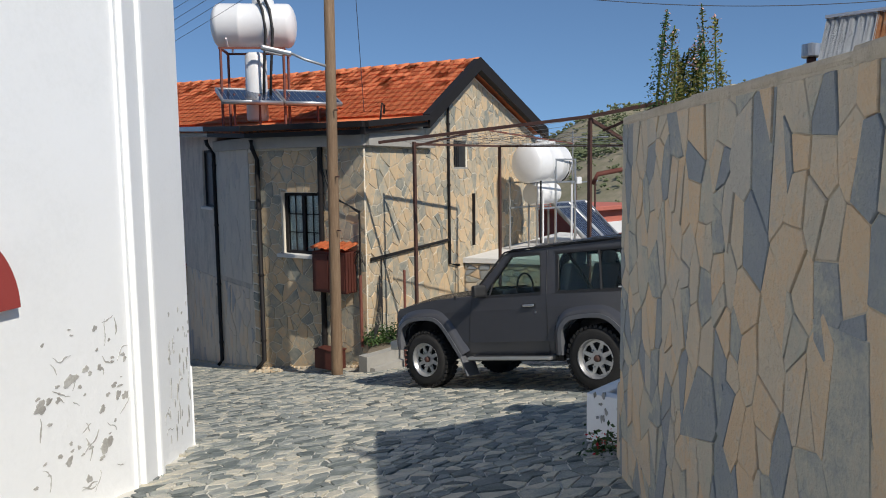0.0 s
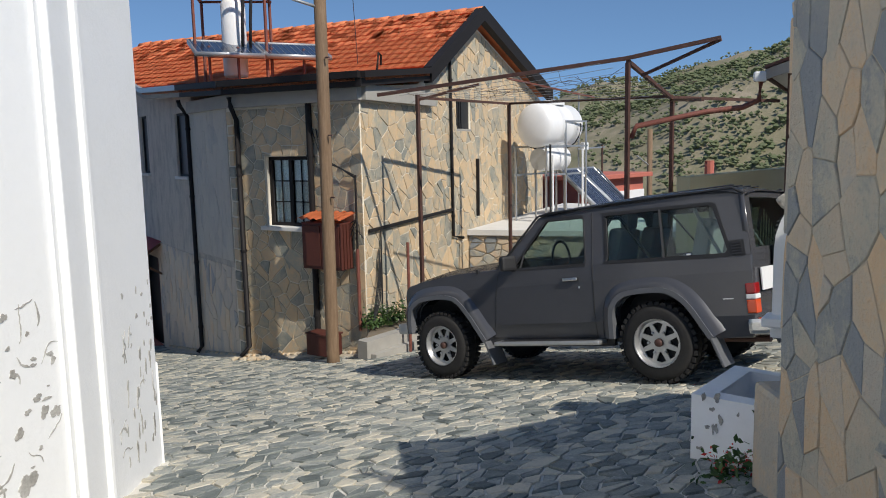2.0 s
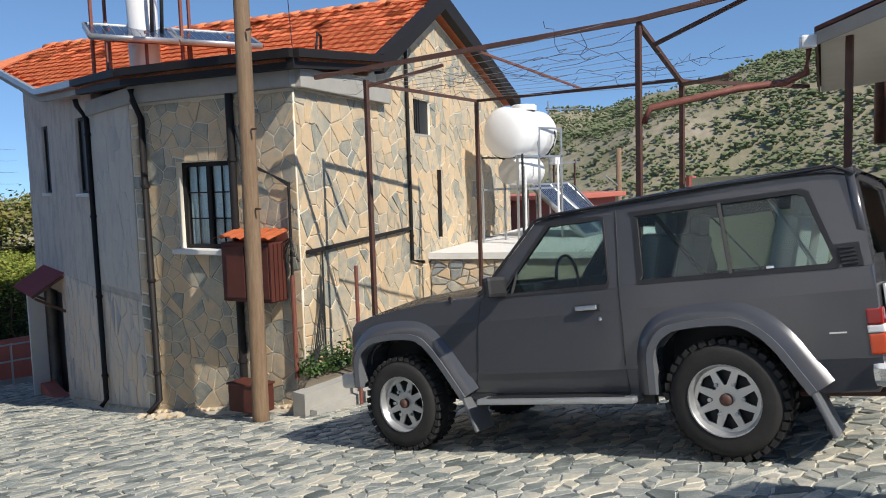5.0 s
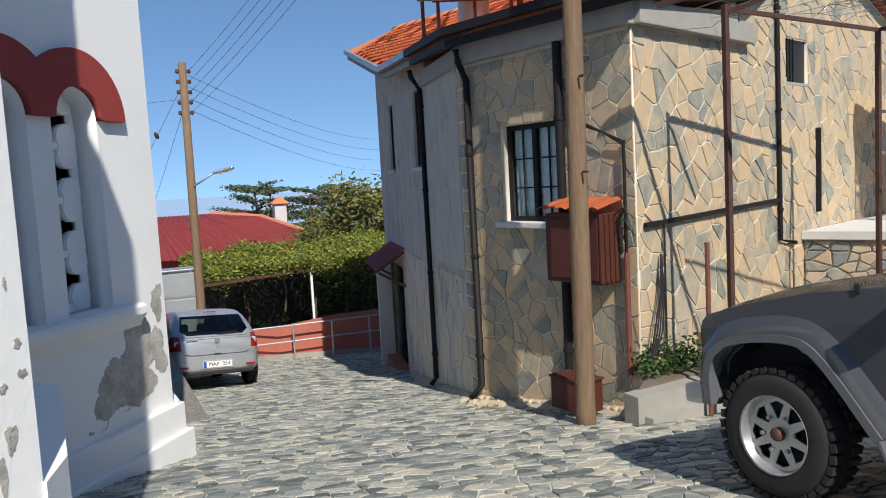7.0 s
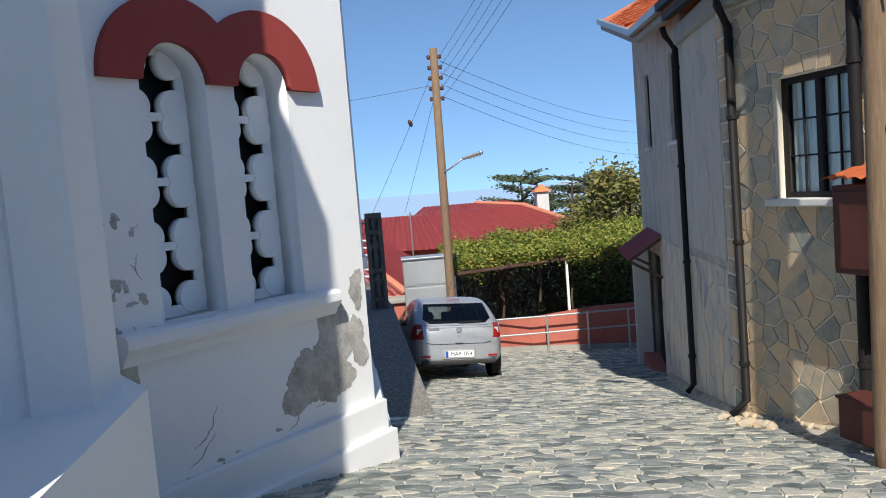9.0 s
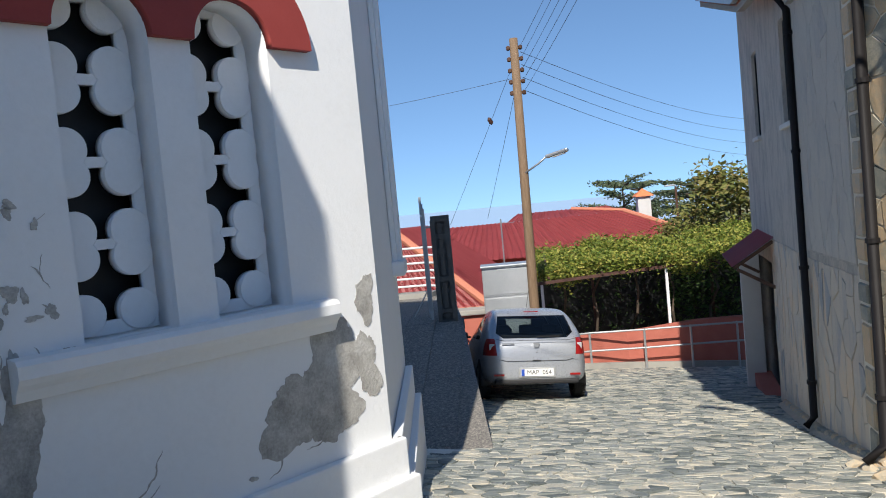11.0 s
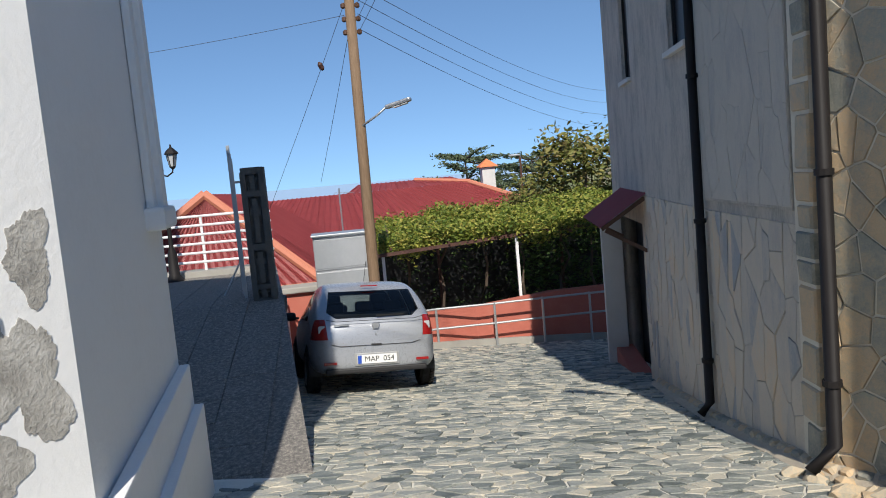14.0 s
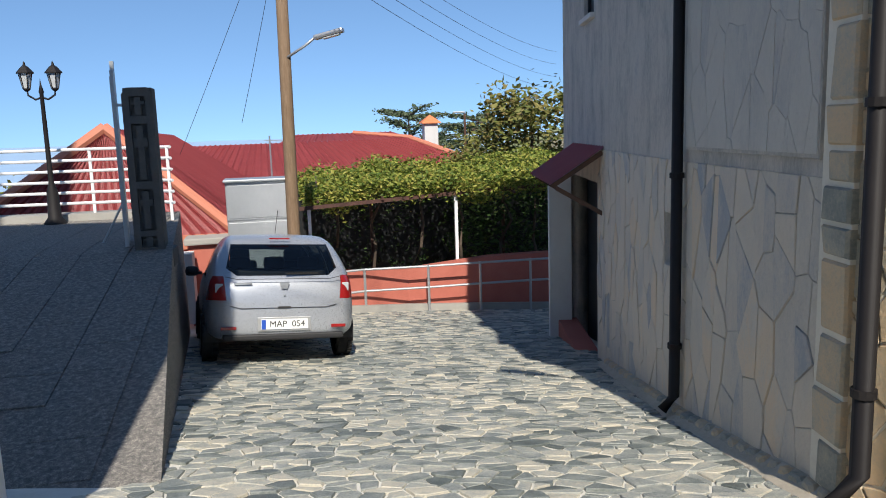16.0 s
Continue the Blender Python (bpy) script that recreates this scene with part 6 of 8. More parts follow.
st = thing("water_tank_stand", "two white water tanks on a grey steel frame on the terrace", "water tank", tilt=Matrix.Translation((15.3, 11.95, -0.46)) @ Matrix.Diagonal((1.05, 1.05, 1.15, 1)) @ Matrix.Translation((-13.75, -10.95, 0.36)))
TX, TY = 13.75, 10.95
tank_h(st, (TX, TY, 1.36), 0.42, 0.86, 8, "water_tank", "large white drum tank")
part("tank_lid", lathe([(0.24, 0.0), (0.24, 0.08), (0.20, 0.10), (0.0, 0.11)], pose(TX + 0.1, TY, 1.76), 24), M["tank"], st)
tank_h(st, (TX - 0.05, TY - 0.05, 0.72), 0.235, 0.56, 8, "hot_water_tank", "smaller white cylinder tank")
part("tank_end", lathe([(0.0, 0.0), (0.21, 0.0), (0.21, 0.02), (0.0, 0.02)], Matrix.Translation((TX - 0.62, TY - 0.13, 0.72)) @ pose(0, 0, 0, 0, 90, 8), 20), M["galv"], st)
for dx in (-0.75, -0.05, 0.72):
    for dy in (-0.42, 0.38):
        part("frame_leg", bar((TX + dx, TY + dy, -0.48), (TX + dx, TY + dy, 1.45 if dx > -0.7 and dy < 0 else 0.98), 0.035, 0.035), M["steel"], st)
for z in (0.42, 0.96):
    for dy in (-0.42, 0.38):
        part("frame_rail", bar((TX - 0.80, TY + dy, z), (TX + 0.78, TY + dy, z), 0.035, 0.035), M["steel"], st)
for dx in (-0.5, 0.5):
    part("tank_strap", tube([(TX + dx, TY - 0.42, 1.40)] + [(TX + dx, TY - 0.44 * math.cos(radians(a)), 1.36 - 0.44 * math.sin(radians(a))) for a in range(10, 171, 20)] + [(TX + dx, TY + 0.4, 1.40)], 0.014, 6), M["cable"], st)
part("frame_rail", bar((TX - 0.06, TY - 0.42, 1.44), (TX + 0.73, TY - 0.42, 1.44), 0.03, 0.03), M["steel"], st)
for k, (xa, za) in enumerate(((-0.68, 1.0), (-0.60, 0.8), (0.5, 0.9))):
    part("pipe", tube([(TX + xa, TY - 0.48, za), (TX + xa, TY - 0.48, -0.3)], 0.022, 8), M["tank"] if k else M["cable"], st)
FAR = Matrix.Translation((2.2, 2.9, 0.72)) @ Matrix.Scale(1.222, 4) @ Matrix.Translation((-2.2, -2.9, -0.72))
sp1 = thing("solar_collector", "pair of dark blue solar water-heating panels on the terrace", "solar panel", tilt=FAR)


def collectors(parent, c, turn, tilt, w, h, n, gap=0.04):
    for k in range(n):
        m = Matrix.Translation(c) @ pose(0, 0, 0, 0, 0, turn) @ pose((k - (n - 1) / 2) * (w + gap), 0, 0, tilt)
        f = part("panel_frame", poly_plate(rect(-w / 2, w / 2, -h / 2, h / 2), [rect(-w / 2 + 0.03, w / 2 - 0.03, -h / 2 + 0.03, h / 2 - 0.03)], 0.08, m), M["steel"], parent, "aluminium collector frame")
        part("absorber", box((0, 0, 0), (w - 0.05, h - 0.05, 0.02), m=m @ pose(0, 0, -0.025)), M["panel"], f, "dark blue absorber glass")
        for q in range(9):
            part("absorber_fin", box((0, 0, 0), (0.006, h - 0.08, 0.004), m=m @ pose(-w / 2 + w * (q + 1) / 10, 0, -0.012)), M["steel"], f)


collectors(sp1, (14.35, 10.15, 0.12), 8, 42, 0.74, 1.30, 2)
for xx in (13.7, 15.0):
    part("support", bar((xx, 10.55, -0.36), (xx, 10.55, 0.45), 0.03, 0.03), M["steel"], sp1)
    part("support", bar((xx, 9.72, -0.33), (xx, 10.62, 0.50), 0.03, 0.03), M["steel"], sp1)
ant = thing("television_aerial", "thin television aerial on a mast beyond the tanks", "aerial", tilt=FAR)
part("mast", tube([(15.6, 11.5, -0.36), (15.6, 11.5, 2.15)], 0.018, 8), M["steel"], ant)
part("boom", bar((15.5, 11.5, 1.98), (16.5, 11.1, 2.02), 0.015, 0.015), M["steel"], ant)
for k in range(9):
    x, y = 15.6 + 0.1 * k, 11.46 - 0.04 * k
    part("element", bar((x - 0.05, y - 0.13, 2.0), (x + 0.05, y + 0.13, 2.0), 0.008, 0.008), M["steel"], ant)
rack = thing("pipe_rack", "grey pipe rack with cables on the terrace edge", "rack", tilt=FAR)
for xx in (15.6, 16.4):
    part("upright", bar((xx, 11.4, -0.36), (xx, 11.4, 1.0), 0.03, 0.03), M["rust"], rack)
part("crossbar", bar((15.4, 11.4, 0.92), (16.5, 11.4, 0.95), 0.03, 0.03), M["steel"], rack)
part("meter_box", box((15.62, 11.36, 0.98), (0.18, 0.10, 0.16), bevel=0.01), M["tank"], rack)

# ---- roof water heater ----
rt = thing("roof_water_heater", "white water tank on a red steel frame on the tiled roof", "water tank")
RTX, RTY = 8.62, 14.15
ta = -40
tank_h(rt, (RTX, RTY, 4.36), 0.44, 0.86, ta, "water_tank", "white drum tank")
part("tank_lid", lathe([(0.22, 0.0), (0.22, 0.09), (0.17, 0.11), (0.0, 0.12)], pose(RTX + 0.15, RTY - 0.12, 4.77), 24), M["tank"], rt)
part("hot_cylinder", lathe([(0.20, 2.45), (0.22, 2.5), (0.22, 3.75), (0.18, 3.82), (0, 3.84)], pose(RTX + 0.02, RTY + 0.02, 0), 24), M["tank"], rt, "white upright hot water cylinder", True)
ex = Vector((math.cos(radians(ta)), math.sin(radians(ta)), 0))
ey = Vector((-ex.y, ex.x, 0))
for a in (-0.62, 0.62):
    for b in (-0.40, 0.40):
        p = Vector((RTX, RTY, 0)) + ex * a + ey * b
        part("frame_leg", bar((p.x, p.y, 2.25), (p.x, p.y, 3.86), 0.04, 0.04), M["redsteel"], rt)
for z in (3.86,):
    for a in (-0.62, 0.62):
        part("frame_rail", bar(Vector((RTX, RTY, z)) + ex * a - ey * 0.42, Vector((RTX, RTY, z)) + ex * a + ey * 0.42, 0.04, 0.04), M["redsteel"], rt)
    for b in (-0.40, 0.40):
        part("frame_rail", bar(Vector((RTX, RTY, z)) - ex * 0.66 + ey * b, Vector((RTX, RTY, z)) + ex * 0.66 + ey * b, 0.04, 0.04), M["redsteel"], rt)
        part("tank_saddle", bar(Vector((RTX, RTY, 3.88)) - ex * 0.5 + ey * b * 0.6, Vector((RTX, RTY, 4.05)) - ex * 0.5 + ey * b, 0.03, 0.05), M["tank"], rt)
for k in range(2):
    o = Vector((RTX, RTY, 0)) + ex * (0.12 + 0.14 * k) - ey * 0.25
    part("pipe", tube([(o.x, o.y, 4.85), (o.x - 0.02, o.y - 0.2, 4.6), (o.x, o.y - 0.26, 4.2), (o.x + 0.02, o.y - 0.12, 3.4), (o.x + 0.05, o.y - 0.02, 2.85)], 0.028, 8), M["cable"], rt, "black lagged pipe", True)
cp = Vector((8.85, 13.67, 2.95))
ta = -20
ex = Vector((math.cos(radians(ta)), math.sin(radians(ta)), 0))
ey = Vector((-ex.y, ex.x, 0))
pan = thing("roof_solar_panels", "two tilted grey-blue solar panels below the roof tank", "solar panel")
collectors(pan, (cp.x, cp.y, cp.z), ta, 20, 1.18, 0.95, 2)
for a in (-0.9, -0.4, 0.2, 0.8):
    p = cp + ex * a
    part("support", bar((p.x, p.y, 2.2), (p.x, p.y, 2.95), 0.035, 0.035), M["redsteel"], pan)
part("support_rail", bar(cp - ex * 1.0 - ey * 0.35 - Vector((0, 0, 0.22)), cp + ex * 1.0 - ey * 0.35 - Vector((0, 0, 0.22)), 0.04, 0.04), M["redsteel"], pan)
part("support_rail", bar(cp - ex * 1.0 + ey * 0.3 + Vector((0, 0, 0.02)), cp + ex * 1.0 + ey * 0.3 + Vector((0, 0, 0.02)), 0.04, 0.04), M["redsteel"], pan)
hook = solid("roof_hook", tube([(9.25, 11.0, 2.15), (9.25, 10.95, 2.45), (9.3, 10.98, 2.62), (9.42, 11.05, 2.60), (9.45, 11.1, 2.45)], 0.018, 8), M["black"], "bent black conduit hook on the roof edge", "conduit")

# ---- pergola ----
pg = thing("pergola", "bare brown steel pergola frame with dry vine stems and wire", "pergola")
PP = [((9.07, 9.87), 1.88), ((12.08, 10.55), 1.84), ((9.54, 6.58), 2.08), ((11.45, 6.97), 1.70)]
for (x, y), z in PP:
    part("post", bar((x, y, gz(x, y) - 0.1), (x, y, z), 0.05, 0.05), M["rust"], pg, "brown steel post")


def beam(a, b, w=0.05, mat="rust"):
    w *= 0.8
    part("beam", bar(a, b, w, w), M[mat], pg)


beam((8.35, 9.95, 1.86), (9.54, 6.6, 2.14), 0.06, "rust")
beam((9.54, 6.6, 2.14), (9.86, 5.53, 2.30), 0.06, "rust")
beam((9.07, 9.87, 1.84), (12.08, 10.55, 1.86))
beam((12.08, 10.55, 1.86), (11.45, 6.97, 1.76))
beam((9.07, 9.90, 1.80), (9.48, 9.0, 1.99), 0.045)
beam((9.54, 6.58, 2.10), (11.45, 6.97, 1.72), 0.06)
beam((9.86, 5.53, 2.28), (9.95, 6.62, 1.95), 0.045)
beam((11.45, 6.97, 1.74), (12.7, 5.9, 1.66), 0.055)
beam((11.45, 6.97, 1.70), (10.4, 6.0, 1.62), 0.05)
beam((9.15, 8.2, 2.0), (11.9, 8.6, 1.85), 0.03, "redsteel")
vr = random.Random(17)
for k in range(26):
    a = Vector((vr.uniform(9.1, 12.0), vr.uniform(6.8, 10.2), vr.uniform(1.84, 2.02)))
    d = Vector((vr.uniform(-1, 1), vr.uniform(-1, 1), 0)).normalized() * vr.uniform(0.7, 1.8)
    pts = []
    for i in range(7):
        pts.append(a + d * i / 6 + Vector((vr.gauss(0, 0.04), vr.gauss(0, 0.04), vr.gauss(0, 0.03) - 0.05 * math.sin(math.pi * i / 6))))
    part("vine_stem", tube(pts, 0.0028, 5), M["bark"], pg)
for k in range(10):
    part("wire", tube(sag((9.1 + 0.3 * k, 6.7, 2.06 - 0.035 * k), (8.9 + 0.32 * k, 10.1, 1.88), 0.03, 8), 0.003, 4), M["steel"], pg)

# ---- fountain at the wall's end ----
ft = thing("wall_fountain", "whitewashed arched wall fountain with a stone-rimmed trough", "fountain")
fm = facet_frame((5.70, 3.27), (5.93, 2.02))
prof = [(0.0, -0.02), (1.08, -0.02), (1.08, 0.42)] + [(0.54 + 0.54 * math.cos(radians(a)), 0.42 + 0.50 * math.sin(radians(a))) for a in range(10, 171, 10)] + [(0.0, 0.42)]
nic = [(0.15, 0.03), (0.93, 0.03), (0.93, 0.36)] + [(0.54 + 0.39 * math.cos(radians(a)), 0.36 + 0.36 * math.sin(radians(a))) for a in range(10, 171, 10)] + [(0.15, 0.36)]
part("niche_wall", poly_plate(prof, [nic], 0.22, fm), M["white"], ft, "whitewashed arch with a recessed niche")
part("niche_back", box((0, 0, 0), (0.9, 0.85, 0.03), m=fm @ pose(0.54, 0.35, -0.235)), M["white"], ft)
part("niche_panel", poly_plate([(0.25, 0.05), (0.83, 0.05), (0.83, 0.38), (0.54, 0.62), (0.25, 0.38)], [], 0.03, fm @ pose(0, 0, -0.19)), M["white"], ft)
part("ledge", box((0, 0, 0), (1.16, 0.06, 0.20), m=fm @ pose(0.54, -0.03, 0.03), bevel=0.015), M["white"], ft)
part("ledge", box((0, 0, 0), (1.08, 0.08, 0.12), m=fm @ pose(0.54, -0.10, 0.0), bevel=0.02), M["white"], ft)
part("pier", box((0, 0, 0), (0.92, 1.2, 0.22), m=fm @ pose(0.58, -0.72, -0.12), bevel=0.01), M["white"], ft)
part("ledge", box((0, 0, 0), (0.98, 0.05, 0.08), m=fm @ pose(0.58, -0.32, 0.0), bevel=0.015), M["white"], ft)
for k in range(3):
    part("coping_stone", box((0, 0, 0), (0.34, 0.08, 0.30), m=fm @ pose(0.16 + 0.36 * k, (0.80, 0.97, 0.82)[k], -0.10, 0, 0, (38, 4, -36)[k]), bevel=0.02), M["field"], ft)
T0 = Vector((4.97, 3.44))
tu, tv2 = Vector((0.07, -0.9975)), Vector((0.9975, 0.07))
outer = [T0, T0 + tu * 0.95, T0 + tu * 0.95 + tv2 * 0.72, T0 + tv2 * 0.72]
inner = [T0 + tu * 0.12 + tv2 * 0.12, T0 + tu * 0.9 + tv2 * 0.12, T0 + tu * 0.9 + tv2 * 0.64, T0 + tu * 0.12 + tv2 * 0.64]
part("trough", poly_plate([tuple(p) for p in outer], [[tuple(p) for p in inner]], 0.65, pose(0, 0, -0.37)), M["white"], ft, "white trough with flaking paint")
part("trough_floor", prism([tuple(p) for p in inner], -0.75, -0.55), M["concrete"], ft)
mtf = facet_frame(tuple(T0), tuple(T0 + tu))
fr = random.Random(77)
for i in range(26):
    peel_patch(mtf if (mtf.to_3x3() @ Vector((0, 0, 1))).dot(Vector((-1, -1, 0))) > 0 else facet_frame(tuple(T0 + tu), tuple(T0)), fr.uniform(0.05, 0.9), fr.uniform(-0.72, -0.36), fr.uniform(0.006, 0.02), fr.uniform(0.008, 0.03), 500 + i, ft)
fl = thing("geranium", "small red-flowered plant at the foot of the trough", "plant")
leaves("foliage", 420, lambda r: (4.72 + r.gauss(0, 0.10), 3.05 + r.gauss(0, 0.10), -0.78 + abs(r.gauss(0, 0.11))), 0.028, M["leaf_dark"], fr, fl)
leaves("petals", 60, lambda r: (4.72 + r.gauss(0, 0.09), 3.05 + r.gauss(0, 0.09), -0.60 + r.gauss(0, 0.04)), 0.018, M["flower"], fr, fl)
buttress_block = tagged(link("wall_stub", box((4.62, 2.66, -0.55), (0.36, 0.42, 0.9), 44, 0.03), M["field"]), "low rubble stub at the wall's end", "stone wall", kind="structure")
# plant on top of the rubble wall
wp = thing("wall_plant", "upright flowering plant growing on top of the rubble wall", "plant")
for k in range(16):
    bx, by = 3.60 + fr.gauss(0, 0.11), 1.92 + fr.gauss(0, 0.09)
    hgt = fr.uniform(0.26, 0.50) if k < 7 else fr.uniform(0.14, 0.30)
    lx, ly = fr.gauss(0, 0.04), fr.gauss(0, 0.04)
    part("stem", tube([(bx, by, 1.70), (bx + lx, by + ly, 1.72 + hgt)], 0.004, 5), M["leaf_dark"], wp)

    def sprig(r):
        f = r.random()
        w = 0.030 * (1 - f) + 0.007
        return (bx + lx * f + r.gauss(0, w), by + ly * f + r.gauss(0, w), 1.70 + hgt * f)

    leaves("foliage", 260, sprig, 0.010, M["olive"] if k % 3 else M["leaf_dark"], fr, wp)
    if k < 7:
        leaves("blossom", 26, lambda r: (bx + lx + r.gauss(0, 0.012), by + ly + r.gauss(0, 0.012), 1.70 + hgt * r.uniform(0.55, 1.05)), 0.009, M["blossom"], fr, wp, "dry pinkish blossom")

# ---- cream house, shed roof and chimney beyond the fountain ----
ch = thing("cream_house", "cream rendered house with an overhanging porch roof", "house")
part("wall", box((13.4, 2.6, 0.0), (2.4, 0.3, 4.6)), M["cream"], ch)
part("porch_roof", prism([(10.5, 5.2), (14.8, 6.3), (14.8, 2.0), (9.3, 2.0), (8.95, 3.6)], lambda x, y: 1.86 + 0.09 * (5.2 - y), lambda x, y: 1.95 + 0.09 * (5.2 - y)), M["palecon"], ch, "pale porch ceiling")
part("porch_covering", prism([(10.44, 5.24), (14.8, 6.36), (14.8, 1.9), (9.3, 1.9), (8.9, 3.6)], lambda x, y: 1.954 + 0.09 * (5.2 - y), lambda x, y: 1.99 + 0.09 * (5.2 - y)), M["cabinet"], ch, "dark roof covering")
part("porch_fascia", bar((10.48, 5.24, 1.88), (8.92, 3.62, 2.02), 0.02, 0.12), M["concrete"], ch)
part("porch_fascia", bar((10.5, 5.23, 1.88), (14.8, 6.33, 1.80), 0.02, 0.12), M["rust"], ch)
part("gutter_box", box((10.46, 5.30, 1.86), (0.12, 0.14, 0.12), 30, 0.02), M["tank"], ch)
for x, y in ((10.55, 4.96), (10.80, 5.02)):
    part("porch_post", bar((x, y, gz(x, y)), (x, y, 1.90), 0.06, 0.06), M["rust"], ch)
part("gutter_pipe", tube([(10.5, 5.30, 1.82), (10.5, 5.32, 1.58), (10.45, 5.5, 1.50), (10.2, 5.85, 1.46), (9.62, 6.5, 1.30), (9.58, 6.55, 1.15)], 0.035, 8), M["redsteel"], ch, "red-brown rainwater pipe", True)
part("parapet", box((13.2, 6.6, -0.15), (4.2, 0.2, 1.5)), M["cream"], ch, "cream parapet wall")
part("handrail", tube([(11.3, 5.6, -0.1), (12.2, 5.9, 0.28), (13.4, 6.1, 0.30)], 0.02, 8), M["rust"], ch)
for k in range(8):
    part("baluster", bar((12.0 + 0.18 * k, 5.86 + 0.03 * k, -0.6), (12.0 + 0.18 * k, 5.86 + 0.03 * k, 0.27), 0.014, 0.014), M["rust"], ch)
shed = thing("shed", "shed with a steep corrugated metal roof, rusted in one strip", "shed")


def corrugated(y0, y1, mat, label):
    g = bmesh.new()
    n = int((y0 - y1) / 0.022)
    for k in range(n + 1):
        yy = y0 + (y1 - y0) * k / n
        dz = 0.016 * math.cos(k * math.pi / 3)
        g.verts.new((13.0 - dz * 0.8, yy, 2.10 + dz * 0.5))
        g.verts.new((13.75 - dz * 0.8, yy - 0.02, 3.80 + dz * 0.5))
    g.verts.ensure_lookup_table()
    for k in range(n):
        g.faces.new((g.verts[2 * k], g.verts[2 * k + 2], g.verts[2 * k + 3], g.verts[2 * k + 1]))
    bmesh.ops.solidify(g, geom=g.faces[:], thickness=0.01)
    part("roof_sheet", g, mat, shed, label, True)


corrugated(4.83, 4.03, M["palesheet"], "pale grey corrugated roof sheet")
corrugated(4.05, 3.75, M["rustsheet"], "rust-stained corrugated roof sheet")
corrugated(3.77, 1.0, M["palesheet"], "pale grey corrugated roof sheet")
part("ridge_flashing", bar((13.76, 4.83, 3.83), (13.76, 1.0, 3.83), 0.10, 0.05), M["palesheet"], shed)
part("wall", prism([(13.3, 4.75), (15.2, 4.75), (15.2, 1.0), (13.3, 1.0)], -2, lambda x, y: 2.55 if x < 14 else 3.6), M["wood"], shed)
part("flue", tube([(15.45, 5.66, 1.0), (15.45, 5.66, 3.45)], 0.085, 12), M["rust"], shed, "brown metal flue with a bright cowl", True)
part("cowl", lathe([(0.17, 3.42), (0.18, 3.44), (0.18, 3.66), (0.0, 3.70)], pose(15.45, 5.66, 0), 18), M["steel"], shed, "steel cowl")


# ---- gate, lamp post and railing on the raised pavement ----
gp = thing("gate_post", "dark concrete gate post with cross-shaped recesses", "gate post")
GX, GY = 4.02, 18.95
gmx = facet_frame((GX - 0.15, GY - 0.15), (GX + 0.15, GY - 0.15))
def cross_ring(cy, h, w):
    a = 0.032
    return [(0.15 - a, cy - h), (0.15 + a, cy - h), (0.15 + a, cy + h * 0.2), (0.15 + w, cy + h * 0.2), (0.15 + w, cy + h * 0.55), (0.15 + a, cy + h * 0.55), (0.15 + a, cy + h), (0.15 - a, cy + h), (0.15 - a, cy + h * 0.55), (0.15 - w, cy + h * 0.55), (0.15 - w, cy + h * 0.2), (0.15 - a, cy + h * 0.2)]
part("post_core", box((GX, GY + 0.03, -1.0), (0.29, 0.24, 1.74), bevel=0.01), M["darkcon"], gp, "dark weathered concrete")
holes = [rect(0.07, 0.23, -0.42, -0.22), rect(0.07, 0.23, -1.10, -0.50), rect(0.07, 0.23, -1.62, -1.18), rect(0.07, 0.23, -1.80, -1.68)]
part("post_face", poly_plate([(0.0, -1.90), (0.30, -1.90), (0.30, -0.20), (0.25, -0.13), (0.05, -0.13), (0.0, -0.20)], holes, 0.05, gmx), M["darkcon"], gp)
for cy, h in ((-0.32, 0.09), (-0.80, 0.28), (-1.40, 0.20), (-1.74, 0.055)):
    part("cross_relief", poly_plate(cross_ring(cy, h, 0.07), [], 0.03, gmx @ pose(0, 0, -0.012)), M["darkcon"], gp)
part("post_foot", box((GX + 0.03, GY + 0.02, -1.93), (0.42, 0.40, 0.20), bevel=0.03), M["darkcon"], gp)
gate = thing("gate", "open grey-white steel gate leaf beside the post", "gate")
for x, y, z1 in ((GX - 0.26, GY + 0.05, 0.0), (GX - 0.34, GY + 0.55, 0.2), (GX - 0.30, GY + 0.30, 0.08)):
    part("gate_bar", bar((x, y, -1.82), (x, y, z1), 0.04, 0.04), M["galv"], gate)
for z in (-1.72, -0.9, -0.12):
    part("gate_rail", bar((GX - 0.26, GY + 0.05, z), (GX - 0.34, GY + 0.55, z), 0.03, 0.05), M["galv"], gate)
part("gate_stay", bar((GX - 0.30, GY + 0.4, -1.3), (GX - 0.62, GY + 0.5, -1.84), 0.018, 0.018), M["galv"], gate)
part("hinge", bar((GX - 0.26, GY, -0.30), (GX - 0.12, GY, -0.30), 0.03, 0.03), M["galv"], gate)

